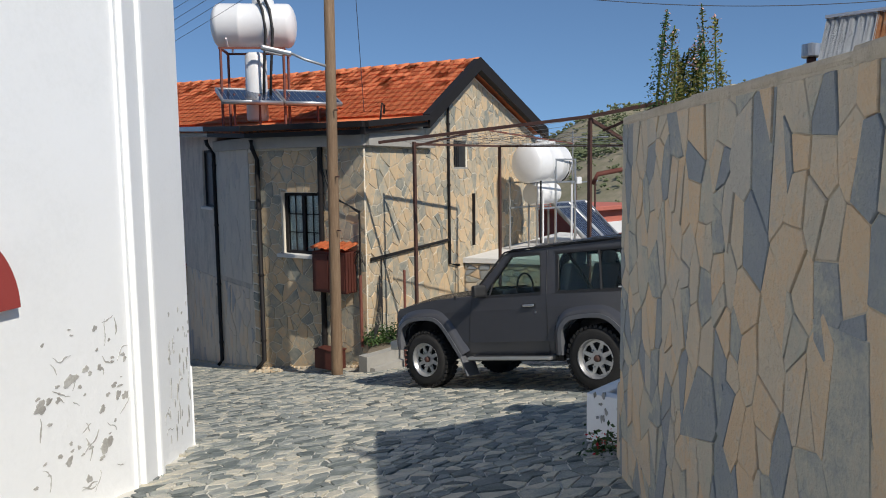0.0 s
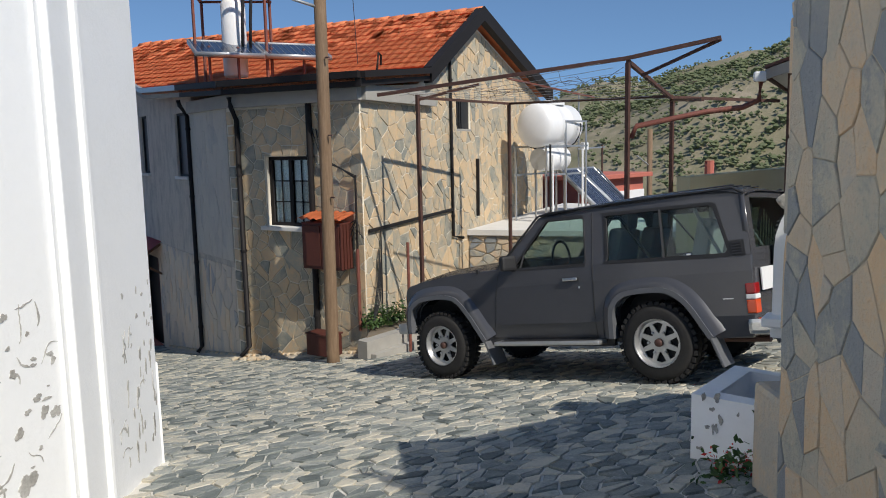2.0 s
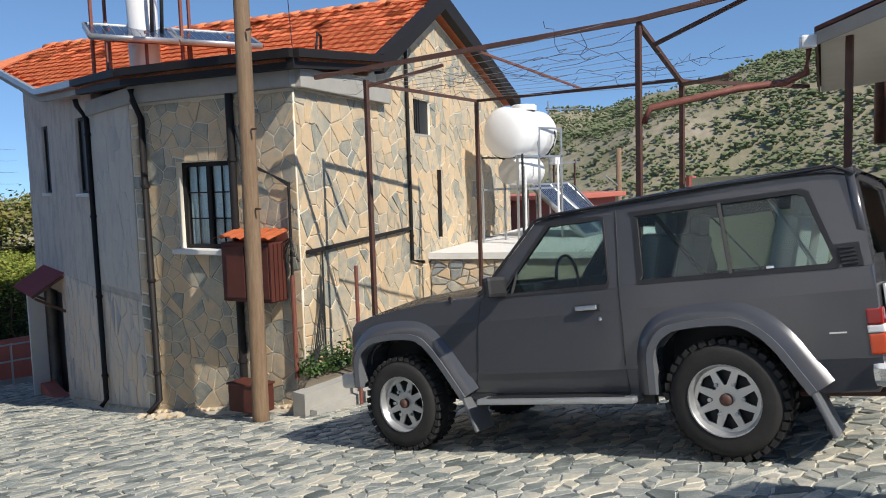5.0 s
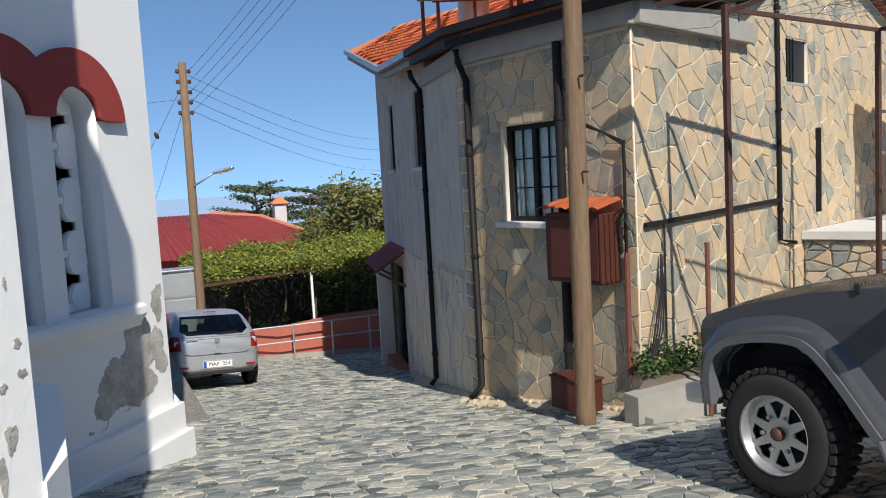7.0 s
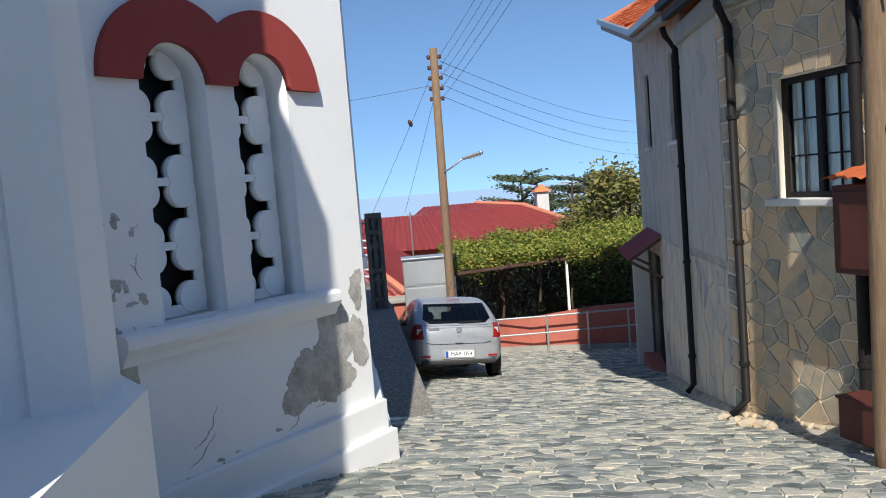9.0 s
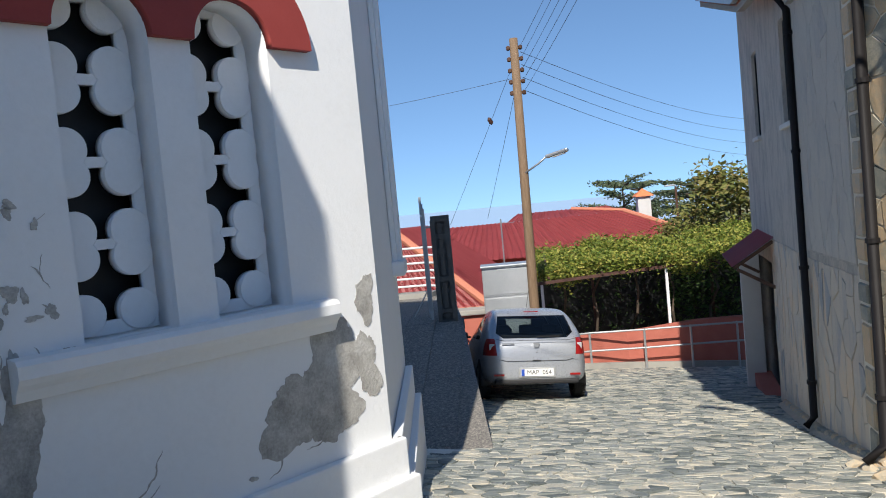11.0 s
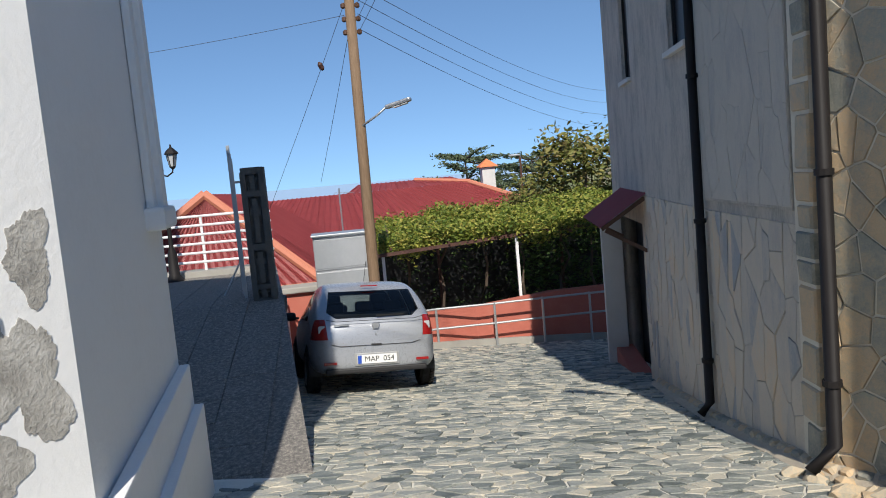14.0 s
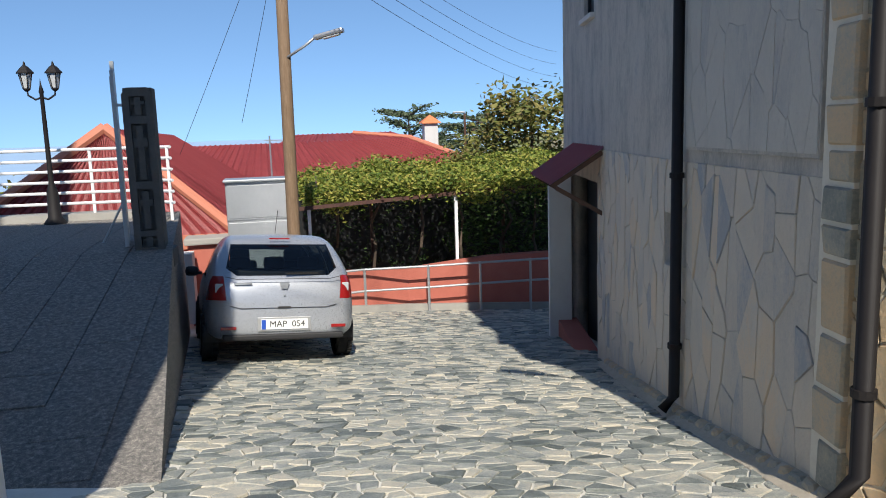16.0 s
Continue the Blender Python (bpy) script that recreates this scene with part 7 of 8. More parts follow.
lamp = thing("lamp_post", "black twin-lantern lamp post on the raised pavement", "lamp post")
LX, LY = 2.30, 21.9
part("column", lathe([(0.16, -1.86), (0.15, -1.78), (0.09, -1.70), (0.075, -1.35), (0.05, -1.28), (0.035, -1.2), (0.026, 0.0), (0.035, 0.02), (0.012, 0.12), (0.0, 0.22)], pose(LX, LY, 0), 16), M["black"], lamp, "", True)
for s in (-1, 1):
    part("lamp_arm", tube([(LX, LY, -0.05), (LX + 0.08 * s, LY, -0.08), (LX + 0.17 * s, LY, -0.02), (LX + 0.18 * s, LY, 0.06)], 0.014, 8), M["black"], lamp, "", True)
    lan = part("lantern_glass", lathe([(0.045, 0.07), (0.085, 0.28)], pose(LX + 0.18 * s, LY, 0), 6), M["lampglass"], lamp, "frosted lantern glass")
    part("lantern_cap", lathe([(0.115, 0.27), (0.115, 0.285), (0.05, 0.36), (0.02, 0.38), (0.012, 0.42), (0.0, 0.44)], pose(LX + 0.18 * s, LY, 0), 6), M["black"], lan)
    part("lantern_base", lathe([(0.02, 0.03), (0.05, 0.06), (0.05, 0.075), (0.0, 0.075)], pose(LX + 0.18 * s, LY, 0), 6), M["black"], lan)
    for k in range(6):
        a = k * math.pi / 3
        part("lantern_bar", bar((LX + 0.18 * s + 0.047 * math.cos(a), LY + 0.047 * math.sin(a), 0.07), (LX + 0.18 * s + 0.088 * math.cos(a), LY + 0.088 * math.sin(a), 0.28), 0.01, 0.01), M["black"], lan)
fence = thing("railing", "white tubular railing at the edge of the raised pavement", "railing")
for k in range(6):
    z = -0.78 - 0.155 * k
    part("rail", tube([(-1.0, 22.5, z), (1.5, 22.4, z), (3.4, 22.2, z), (3.95, 21.6, z)], 0.022, 8), M["tank"], fence, "white rail")
for x, y in ((-0.6, 22.48), (0.9, 22.42), (2.75, 22.28), (3.9, 21.65)):
    part("post", bar((x, y, -1.9), (x, y, -0.76), 0.04, 0.04), M["tank"], fence)
kerb = tagged(link("kerb_edge", prism([(-1.2, 22.3), (3.5, 22.1), (3.6, 22.5), (-1.2, 22.75)], -5, -1.70), M["concrete"]), "concrete edge below the railing", "kerb", kind="structure")

# ---- red wall with railing, vine arbour ----
RW = [(4.2, 25.6), (6.2, 26.4), (8.1, 26.9), (10.0, 26.9), (13.0, 26.6)]
redw = thing("boundary_wall", "red-painted boundary wall with a stepped top", "wall")
tops = [-3.30, -3.58, -3.72, -3.55, -3.50]
g = bmesh.new()
va = []
for (x, y), t in zip(RW, tops):
    va.append([g.verts.new((x, y, -6)), g.verts.new((x, y, t)), g.verts.new((x, y + 0.25, t)), g.verts.new((x, y + 0.25, -6))])
for a, b in zip(va, va[1:]):
    for i in range(4):
        g.faces.new((a[i], b[i], b[(i + 1) % 4], a[(i + 1) % 4]))
g.faces.new(va[0])
g.faces.new(va[-1][::-1])
part("wall_body", g, M["redwall"], redw)
part("wall_foot", prism([(5.9, 26.15), (8.1, 26.62), (10.0, 26.62), (13, 26.3), (13, 26.6), (10, 26.92), (8.1, 26.92), (6.0, 26.5)], -6, lambda x, y: gz(x, y) + 0.16), M["concrete"], redw)
part("gate_pier", box((4.15, 24.4, -3.3), (0.75, 0.5, 1.6), bevel=0.02), M["redwall"], redw, "red pier with a pale cap")
part("pier_cap", box((4.2, 24.4, -2.46), (0.95, 0.7, 0.12), bevel=0.03), M["concrete"], redw)
part("low_wall", box((3.4, 23.8, -3.2), (1.0, 0.4, 1.2)), M["palecon"], redw)
rail = thing("pipe_railing", "grey steel pipe railing in front of the red wall", "railing")
for x, y in ((5.7, 26.2), (7.08, 26.45), (8.48, 26.5), (9.65, 26.5), (10.8, 26.45), (12, 26.3)):
    part("post", tube([(x, y, gz(x, y) - 0.1), (x, y, -3.58)], 0.03, 8), M["galv"], rail, "grey pipe post")
for z in (-3.58, -4.05):
    part("rail", tube([(5.7, 26.2, z), (7.08, 26.45, z), (8.48, 26.5, z - 0.03), (9.65, 26.5, z - 0.03), (10.8, 26.45, z - 0.03), (12.6, 26.2, z)], 0.026, 8), M["galv"], rail, "grey pipe rail")
arb = thing("vine_arbour", "steel arbour covered by a thick grape vine", "arbour")
for x, y, z in ((6.0, 26.9, -2.2), (9.3, 27.2, -2.08), (7.6, 29.2, -1.9), (11, 29.2, -1.8), (13, 27.2, -1.9)):
    part("post", bar((x, y, -5.6), (x, y, z), 0.07, 0.07), M["tank"] if x in (6.0, 9.3) else M["rust"], arb, "white-painted steel post" if x in (6.0, 9.3) else "")
part("beam", bar((5.6, 26.8, -2.25), (9.3, 27.15, -2.10), 0.06, 0.08), M["rust"], arb)
part("beam", bar((9.3, 27.15, -2.10), (13.4, 27.2, -1.95), 0.06, 0.08), M["rust"], arb)
for x in (6.2, 7.6, 9.1, 10.6, 12.1):
    part("rafter", bar((x, 26.9, -2.12), (x + 0.2, 31.5, -1.75), 0.05, 0.05), M["rust"], arb)
vr2 = random.Random(41)


def canopy(r):
    x, y = r.uniform(5.9, 15.0), r.uniform(26.95, 32.0)
    top = -1.94 + 0.05 * (y - 27) + 0.10 * math.sin(x * 1.7) + 0.10 * math.sin(x * 4.1 + y) + 0.02 * (x - 6)
    return (x, y, top + r.gauss(0, 0.13) - 0.10)


leaves("foliage", 52000, canopy, 0.055, M["leaf"], vr2, arb, "yellow-green vine leaves")


def fringe(r):
    x = r.uniform(5.9, 15)
    return (x, 26.95 + abs(r.gauss(0, 0.2)), -1.95 + 0.03 * (x - 6) + r.gauss(0, 0.12) + 0.10 * math.sin(x * 5.3) * math.sin(x * 1.9))


leaves("fringe", 3400, fringe, 0.052, M["leaf"], vr2, arb)


def drape(r):
    x, y = r.uniform(9.6, 14.8), r.uniform(28.0, 30.2)
    return (x, y, r.uniform(-4.4, -1.9))


# hanging leaves take a darker green that paints the shade under the canopy
leaves("hanging_foliage", 5000, drape, 0.075, M["leaf_dark"], vr2, arb, "hanging vine foliage, the arbour shade put into darker leaves")
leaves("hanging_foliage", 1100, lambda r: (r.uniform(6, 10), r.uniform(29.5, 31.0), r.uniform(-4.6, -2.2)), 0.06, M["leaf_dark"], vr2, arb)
for k in range(7):
    x = 6.6 + 1.0 * k
    pts = [(x + vr2.gauss(0, 0.08), 28.2 + vr2.gauss(0, 0.4), -5.2 + 0.6 * i) for i in range(6)]
    part("vine_trunk", tube(pts, 0.05, 7, 0.03), M["bark"], arb)
# added backing; its near-black colour stands for the shade under the vine
back = tagged(link("wall_yard", box((10, 30.6, -4.0), (11, 0.3, 3.8)), M["dark"]), "added near-black backing that paints the shade under the arbour", "wall", kind="structure")
# grey utility cabinet
gb = thing("utility_cabinet", "large pale grey sheet-metal utility cabinet", "cabinet")
part("cabinet_body", box((5.05, 23.75, -2.55), (1.05, 0.6, 2.3), bevel=0.02), M["galv"], gb)
part("cabinet_top", box((5.05, 23.72, -1.40), (1.10, 0.68, 0.04), 0, 0.012), M["galv"], gb)
part("panel_seam", box((5.05, 23.445, -2.05), (1.04, 0.012, 0.02)), M["steel"], gb)
for z in (-1.75, -2.5):
    part("cabinet_panel", box((5.05, 23.444, z), (1.0, 0.01, 0.55 if z > -2 else 0.8), bevel=0.004), M["galv"], gb)

# ---- red sheet-roofed houses ----


def sheet_roof(name, quad, n, parent, mat="metalroof"):
    """A ribbed sheet between two edges a-b (top) and d-c (eave)."""
    a, b, c, d = [Vector(q) for q in quad]
    nrm = (b - a).cross(d - a).normalized()
    if nrm.z < 0:
        nrm = -nrm
    g = bmesh.new()
    top, lowr = [], []
    for k in range(n * 4 + 1):
        f = k / (n * 4)
        h = nrm * (0.035 if k % 4 == 0 else 0.0)
        top.append(g.verts.new(a.lerp(b, f) + h))
        lowr.append(g.verts.new(d.lerp(c, f) + h))
    for k in range(n * 4):
        g.faces.new((top[k], top[k + 1], lowr[k + 1], lowr[k]))
    bmesh.ops.solidify(g, geom=g.faces[:], thickness=0.02)
    return part(name, g, M[mat], parent, "ribbed dark red roof sheet")


rh = thing("red_roof_house", "low house under a hipped red sheet-metal roof", "house")
ra, rb = Vector((6.2, 46, -0.72)), Vector((10.6, 46, -0.72))
f0, f1, f2, f3 = Vector((0.6, 40, -2.45)), Vector((14.6, 40, -2.60)), Vector((15.0, 52, -2.6)), Vector((0.6, 52, -2.45))
sheet_roof("roof_sheet", (Vector((2.1, 44, -1.05)), Vector((11.2, 44, -1.02)), f1, f0), 44, rh)
sheet_roof("roof_sheet", (ra, rb, Vector((11.3, 44.05, -1.05)), Vector((5.6, 44.05, -1.05))), 20, rh)
sheet_roof("roof_sheet", (rb, rb + Vector((0.01, 0.02, 0)), f2, f1), 20, rh)
part("ridge_cap", tube([(11.2, 44, -1.0), (14.6, 40, -2.57)], 0.12, 8), M["ridgecap"], rh, "salmon ridge cap")
part("ridge_cap", tube([(8.9, 45.9, -0.70), (11.3, 44.3, -0.98)], 0.10, 8), M["ridgecap"], rh)
part("wall", prism([(1.2, 40.5), (14.2, 40.5), (14.4, 51.5), (1.2, 51.5)], -9, -2.5), M["redwall"], rh)
chm = part("chimney", box((12.3, 45.0, -1.2), (0.62, 0.62, 1.7), bevel=0.02), M["palecon"], rh, "white chimney")
g = bmesh.new()
add_lathe(g, [(0.62, -0.45), (0.60, -0.40), (0.0, -0.05)], pose(12.3, 45.0, 0.05, 0, 0, 45), 4)
part("chimney_cap", g, M["tile"], chm, "orange tiled chimney cap")
g2 = thing("gabled_annexe", "annexe with a gabled red sheet-metal roof and orange eaves", "house")
AP0, AP1 = Vector((2.33, 25.6, -0.45)), Vector((2.6, 33, -0.6))
sheet_roof("roof_sheet", (AP0 + Vector((-0.05, 0, 0)), AP0 + Vector((0.05, 0, 0)), Vector((4.5, 24.6, -2.42)), Vector((-0.2, 24.6, -2.42))), 22, g2)
sheet_roof("roof_sheet", (AP0, AP1, Vector((5.0, 33, -2.2)), Vector((4.6, 24.7, -2.35))), 20, g2)
sheet_roof("roof_sheet", (AP1, AP0, Vector((-0.3, 24.7, -2.35)), Vector((-0.3, 33, -2.2))), 20, g2)
part("hip_cap", tube([AP0 + Vector((0, 0, 0.02)), Vector((4.55, 24.62, -2.32))], 0.10, 8), M["ridgecap"], g2, "orange hip cap")
part("hip_cap", tube([AP0 + Vector((0, 0, 0.02)), Vector((-0.25, 24.62, -2.32))], 0.10, 8), M["ridgecap"], g2, "orange hip cap")
part("eave_board", bar((-0.3, 24.62, -2.52), (4.6, 24.62, -2.52), 0.06, 0.26), M["ridgecap"], g2)
part("wall", prism([(0, 24.9), (4.3, 24.9), (4.6, 32.8), (0, 32.8)], -7, -2.4), M["redwall"], g2)
mast = solid("aerial_mast", tube([(5.2, 38, -2.6), (5.2, 38, -0.7)], 0.03, 6), M["steel"], "thin aerial mast above the red roof", "aerial")
part("aerial_arm", bar((5.0, 38, -0.85), (5.7, 38, -0.9), 0.02, 0.02), M["steel"], mast)

# ---- trees ----


def limb(bm, a, b, r0, r1, rng, n=5, wob=0.08):
    pts = []
    a, b = Vector(a), Vector(b)
    for i in range(n + 1):
        p = a.lerp(b, i / n)
        if 0 < i < n:
            p += Vector((rng.gauss(0, wob), rng.gauss(0, wob), rng.gauss(0, wob)))
        pts.append(p)
    add_tube(bm, pts, r0, 7, r1)
    return pts


def broadleaf(base, h, spread, n, size, mat, rng, label, group="broadleaf trees"):
    t = thing("tree", label, "tree", group)
    b = Vector(base)
    g = bmesh.new()
    limb(g, b, b + Vector((0, 0, h * 0.5)), h * 0.035, h * 0.022, rng)
    clumps = []
    for k in range(16):
        a = rng.uniform(0, 6.28)
        q = b + Vector((math.cos(a) * spread * rng.uniform(0.2, 1), math.sin(a) * spread * rng.uniform(0.2, 1), h * rng.uniform(0.35, 0.95)))
        limb(g, b + Vector((0, 0, h * rng.uniform(0.25, 0.5))), q, h * 0.016, h * 0.005, rng, 5, h * 0.015)
        clumps.append((q, spread * rng.uniform(0.18, 0.42)))
    part("trunk", g, M["bark"], t, "", True)

    def pl(r):
        q, s = clumps[r.randrange(len(clumps))]
        return q + Vector((r.gauss(0, s * 0.6), r.gauss(0, s * 0.6), r.gauss(0, s * 0.45)))

    leaves("crown", n, pl, size, mat, rng, t)
    return t


kr = random.Random(55)
broadleaf((13.9, 35.0, -6.2), 6.6, 2.6, 11000, 0.12, M["olive"], kr, "broad tree with olive-green autumn leaves")
broadleaf((16.8, 34.0, -6.4), 7.6, 2.6, 11000, 0.12, M["olive"], kr, "broad tree with olive-green autumn leaves")
broadleaf((12.6, 38.5, -6.6), 5.2, 2.0, 6000, 0.09, M["olive"], kr, "broad tree with olive-green autumn leaves")
broadleaf((-3.5, 34, -5.5), 4.6, 2.4, 5000, 0.10, M["olive"], kr, "yellowing bush tree beyond the railing")
broadleaf((15.6, 9.4, -3.2), 2.6, 1.2, 3000, 0.06, M["olive"], kr, "low tree below the terrace")
broadleaf((17.5, 4.8, -2.5), 3.4, 1.0, 2600, 0.07, M["leaf_dark"], kr, "dark leafy fruit tree behind the parapet")


def cedar(base, h, rng):
    t = thing("cedar_tree", "flat-topped cedar with layered horizontal branches", "tree", "cedars")
    b = Vector(base)
    g = bmesh.new()
    limb(g, b, b + Vector((0, 0, h)), h * 0.03, h * 0.006, rng, 7, 0.1)
    tiers = []
    for k in range(46):
        f = 0.35 + 0.65 * (rng.randrange(9) / 8) + rng.uniform(-0.02, 0.02)
        a = rng.uniform(0, 6.28)
        ln = h * (0.55 - 0.28 * (f - 0.35)) * rng.uniform(0.5, 1.0)
        p0 = b + Vector((0, 0, h * f))
        p1 = p0 + Vector((math.cos(a) * ln, math.sin(a) * ln, h * rng.uniform(0.0, 0.09)))
        limb(g, p0, p1, h * 0.008, h * 0.003, rng, 4, 0.06)
        tiers.append((p0, p1))
    part("trunk", g, M["bark"], t, "", True)

    def pl(r):
        p0, p1 = tiers[r.randrange(len(tiers))]
        q = p0.lerp(p1, r.uniform(0.25, 1.05))
        return q + Vector((r.gauss(0, 0.34), r.gauss(0, 0.34), r.gauss(0, 0.06)))

    leaves("crown", 8000, pl, 0.13, M["needle"], rng, t)
    return t


cedar((14.2, 62, -9), 9.2, kr)
cedar((19.5, 64, -9), 8.8, kr)
cedar((17.0, 70, -10), 10.0, kr)

# distant street-lamp post beyond the arbour
dl = thing("distant_lamp_post", "thin lamp post beyond the arbour", "lamp post")
part("column", tube([(13.2, 42, -5), (13.2, 42, -0.05)], 0.05, 8), M["wood"], dl)
part("lamp_head", box((12.95, 42, 0.0), (0.5, 0.14, 0.07), bevel=0.02), M["galv"], dl)
# pole on the hillside road
hp, ht = utility_pole((28.0, 16.5, -6.0), 7.6, 0.12, 0.10, "wooden utility pole on the slope below the terrace")
part("lamp_arm", tube([(28.0, 16.5, 0.2), (27.2, 16.6, 0.6)], 0.03, 6), M["galv"], hp)
# red house beyond the terrace
rb2 = thing("red_wall_house", "far house with red wall and white trim", "house")
part("wall", box((22.0, 15.5, -1.0), (3.2, 2.4, 2.0)), M["redwall"], rb2)
part("roof", box((22.0, 15.4, 0.08), (3.6, 2.7, 0.14), bevel=0.02), M["redwall"], rb2)
part("white_band", box((22.0, 14.28, -0.6), (3.2, 0.06, 0.4)), M["tank"], rb2)
part("chimney", tube([(21.8, 11.2, -1.0), (21.8, 11.2, 0.55)], 0.13, 10), M["redwall"], rb2)

# ---- hills ----


def hill(name, cx, cy, rx, ry, height, base, seed, trees, label, tsize=2.2):
    r = random.Random(seed)
    off0 = Vector((seed * 3.1, seed * 1.7, 0))

    def hz(x, y):
        u, v = (x - cx) / rx, (y - cy) / ry
        d = u * u + v * v
        k = max(0.0, 1 - d)
        nz = noise.fractal(Vector((x, y, 0)) * 0.012 + off0, 1.0, 2.0, 5)
        gully = abs(noise.noise(Vector((x * 0.03, y * 0.03, 1)) + off0))
        return base + height * (k ** 0.8) * (1 + 0.30 * nz) - 5 * gully * min(1, k * 3)

    n = 90
    bm = bmesh.new()
    vs = [[bm.verts.new((cx + rx * (2 * i / n - 1), cy + ry * (2 * j / n - 1), hz(cx + rx * (2 * i / n - 1), cy + ry * (2 * j / n - 1)))) for i in range(n + 1)] for j in range(n + 1)]
    for j in range(n):
        for i in range(n):
            bm.faces.new((vs[j][i], vs[j][i + 1], vs[j + 1][i + 1], vs[j + 1][i]))
    solid(name, bm, M["hill"], label, "hill", kind="structure", smooth=True)
    lv, lf = [], []
    done = 0
    tries = 0
    while done < trees and tries < trees * 8:
        tries += 1
        x, y = cx + rx * r.uniform(-0.98, 0.98), cy + ry * r.uniform(-0.98, 0.98)
        if ((x - cx) / rx) ** 2 + ((y - cy) / ry) ** 2 > 0.96:
            continue
        dens = noise.noise(Vector((x, y, 7)) * 0.085 + off0)
        if r.random() > 0.66 + dens * 1.1:
            continue
        s = tsize * r.uniform(0.5, 1.25)
        z = hz(x, y)
        for q in range(4):
            c = Vector((x + r.gauss(0, s * 0.42), y + r.gauss(0, s * 0.42), z + s * r.uniform(0.1, 1.0)))
            e = s * r.uniform(0.22, 0.48)
            o = len(lv)
            for p in ((1, 0, 0), (-0.5, 0.87, 0.1), (-0.5, -0.87, -0.1), (0.1, 0, 0.75), (0, 0, -0.8)):
                lv.append(tuple(c + Vector(p) * e * r.uniform(0.7, 1.3)))
            lf += [(o, o + 1, o + 3), (o + 1, o + 2, o + 3), (o + 2, o, o + 3), (o + 1, o, o + 4), (o + 2, o + 1, o + 4), (o, o + 2, o + 4)]
        done += 1
    me = bpy.data.meshes.new("woods")
    me.from_pydata(lv, [], lf)
    me.materials.append(M["woods"])
    tagged(new("woods", me), "scattered pines and scrub on the dry hillside", "woods", kind="stuff")


hill("hill_near", 150, 24, 95, 110, 37, -16, 3, 38000, "dry scrubby hillside with pines across the valley", 0.74)
hill("hill_far", 190, 330, 120, 90, 30, -30, 9, 1500, "bare far headland above the sea", 4.0)


# ---- stone pieces of walls and street, last ----


def cut_rect(polys, x0, x1, y0, y1):
    out = []
    for p in polys:
        xs = [q[0] for q in p]
        ys = [q[1] for q in p]
        if max(xs) <= x0 or min(xs) >= x1 or max(ys) <= y0 or min(ys) >= y1:
            out.append(p)
            continue
        mid = clip(clip(p, 1, 0, x1), -1, 0, -x0)
        for q in (clip(p, 1, 0, x0), clip(p, -1, 0, -x1), clip(mid, 0, 1, y0) if mid else [], clip(mid, 0, -1, -y1) if mid else []):
            if len(q) > 2:
                out.append(q)
    return out


def shift(polys, dx, dy):
    return [[(x + dx, y + dy) for x, y in p] for p in polys]


crng = random.Random(11)
polys = cut_rect(shift(cells(lg, 6.4, 0.205, crng, 1.0, 0.78, 0.34), 0, -2.6), SWX0, SWX1, SWY0, SWY1)
keep = []
k1 = (3.58 - 2.19) / (GA - GK)
for p in polys:
    # below the left slope, the right slope and the cornice
    if max(q[0] for q in p) > GK:
        p = clip(p, -k1, 1, 3.54 - k1 * GA)
        p = clip(p, GS, 1, 3.54 + GS * GA) if len(p) > 2 else p
    if len(p) > 2 and max(q[0] for q in p) < 2.56:
        p = clip(p, 0, 1, 1.82)
    if len(p) > 2:
        keep.append(p)
gable_wall = [o for o in house.children if o.name.startswith("wall") and o.get("label", "").startswith("sunlit")][0]
win_wall = [o for o in house.children if o.name.startswith("wall") and o.get("label", "").startswith("stone-clad")][0]


stones(gable_wall, "stone", keep, 0.012, 0.004, lambda u, v, w: tuple(mg @ Vector((u, v, w))), M["clad"], crng, tip=0.03, vary=0.004, gap=0.009)
polys = cut_rect(shift(cells(lq, 4.4, 0.185, crng, 1.0, 0.68, 0.25), 0, -2.6), WX0, WX1, WY0, WY1)
polys = [clip(p, 0, 1, 1.82) for p in polys]
stones(win_wall, "stone", [p for p in polys if len(p) > 2], 0.013, 0.004, lambda u, v, w: tuple(mq @ Vector((u, v, w))), M["clad"], crng, tip=0.012, vary=0.004, gap=0.008)

# quoins beside the corner, and slabs of the lower rendered walls
link_wall = [o for o in house.children if o.get("label", "").startswith("grey rendered link")][0]
main_wall = [o for o in house.children if o.get("label", "").startswith("grey cement-rendered")][0]
z = -2.5
while z < 1.6:
    hgt = crng.uniform(0.16, 0.38)
    wd = crng.uniform(0.17, 0.25)
    stones(link_wall, "quoin", [[(ll - wd, z), (ll + 0.03, z), (ll + 0.03, z + hgt), (ll - wd - crng.uniform(-0.04, 0.04), z + hgt)]], 0.05, 0.016, lambda u, v, w: tuple(ml @ Vector((u, v, w))), M["clad"], crng, tip=0.02)
    z += hgt
polys = [clip(p, 0, 1, -0.9) for p in shift(cells(ll - 0.24, 1.9, 0.24, crng, 2.4, 0.7, 0.25), 0.0, -2.85)]
stones(link_wall, "slab", [p for p in polys if len(p) > 2], 0.010, 0.004, lambda u, v, w: tuple(ml @ Vector((u, v, w))), M["slab"], crng, tip=0.012, vary=0.006, gap=0.003)
polys = cut_rect(shift(cells(lw - 2.8, 3.4, 0.24, crng, 2.4, 0.7, 0.25), 2.8, -4.3), lw - 0.62, lw - 0.25, -1.8, -1.38)
polys = [clip(p, 0, 1, -0.95) for p in polys]
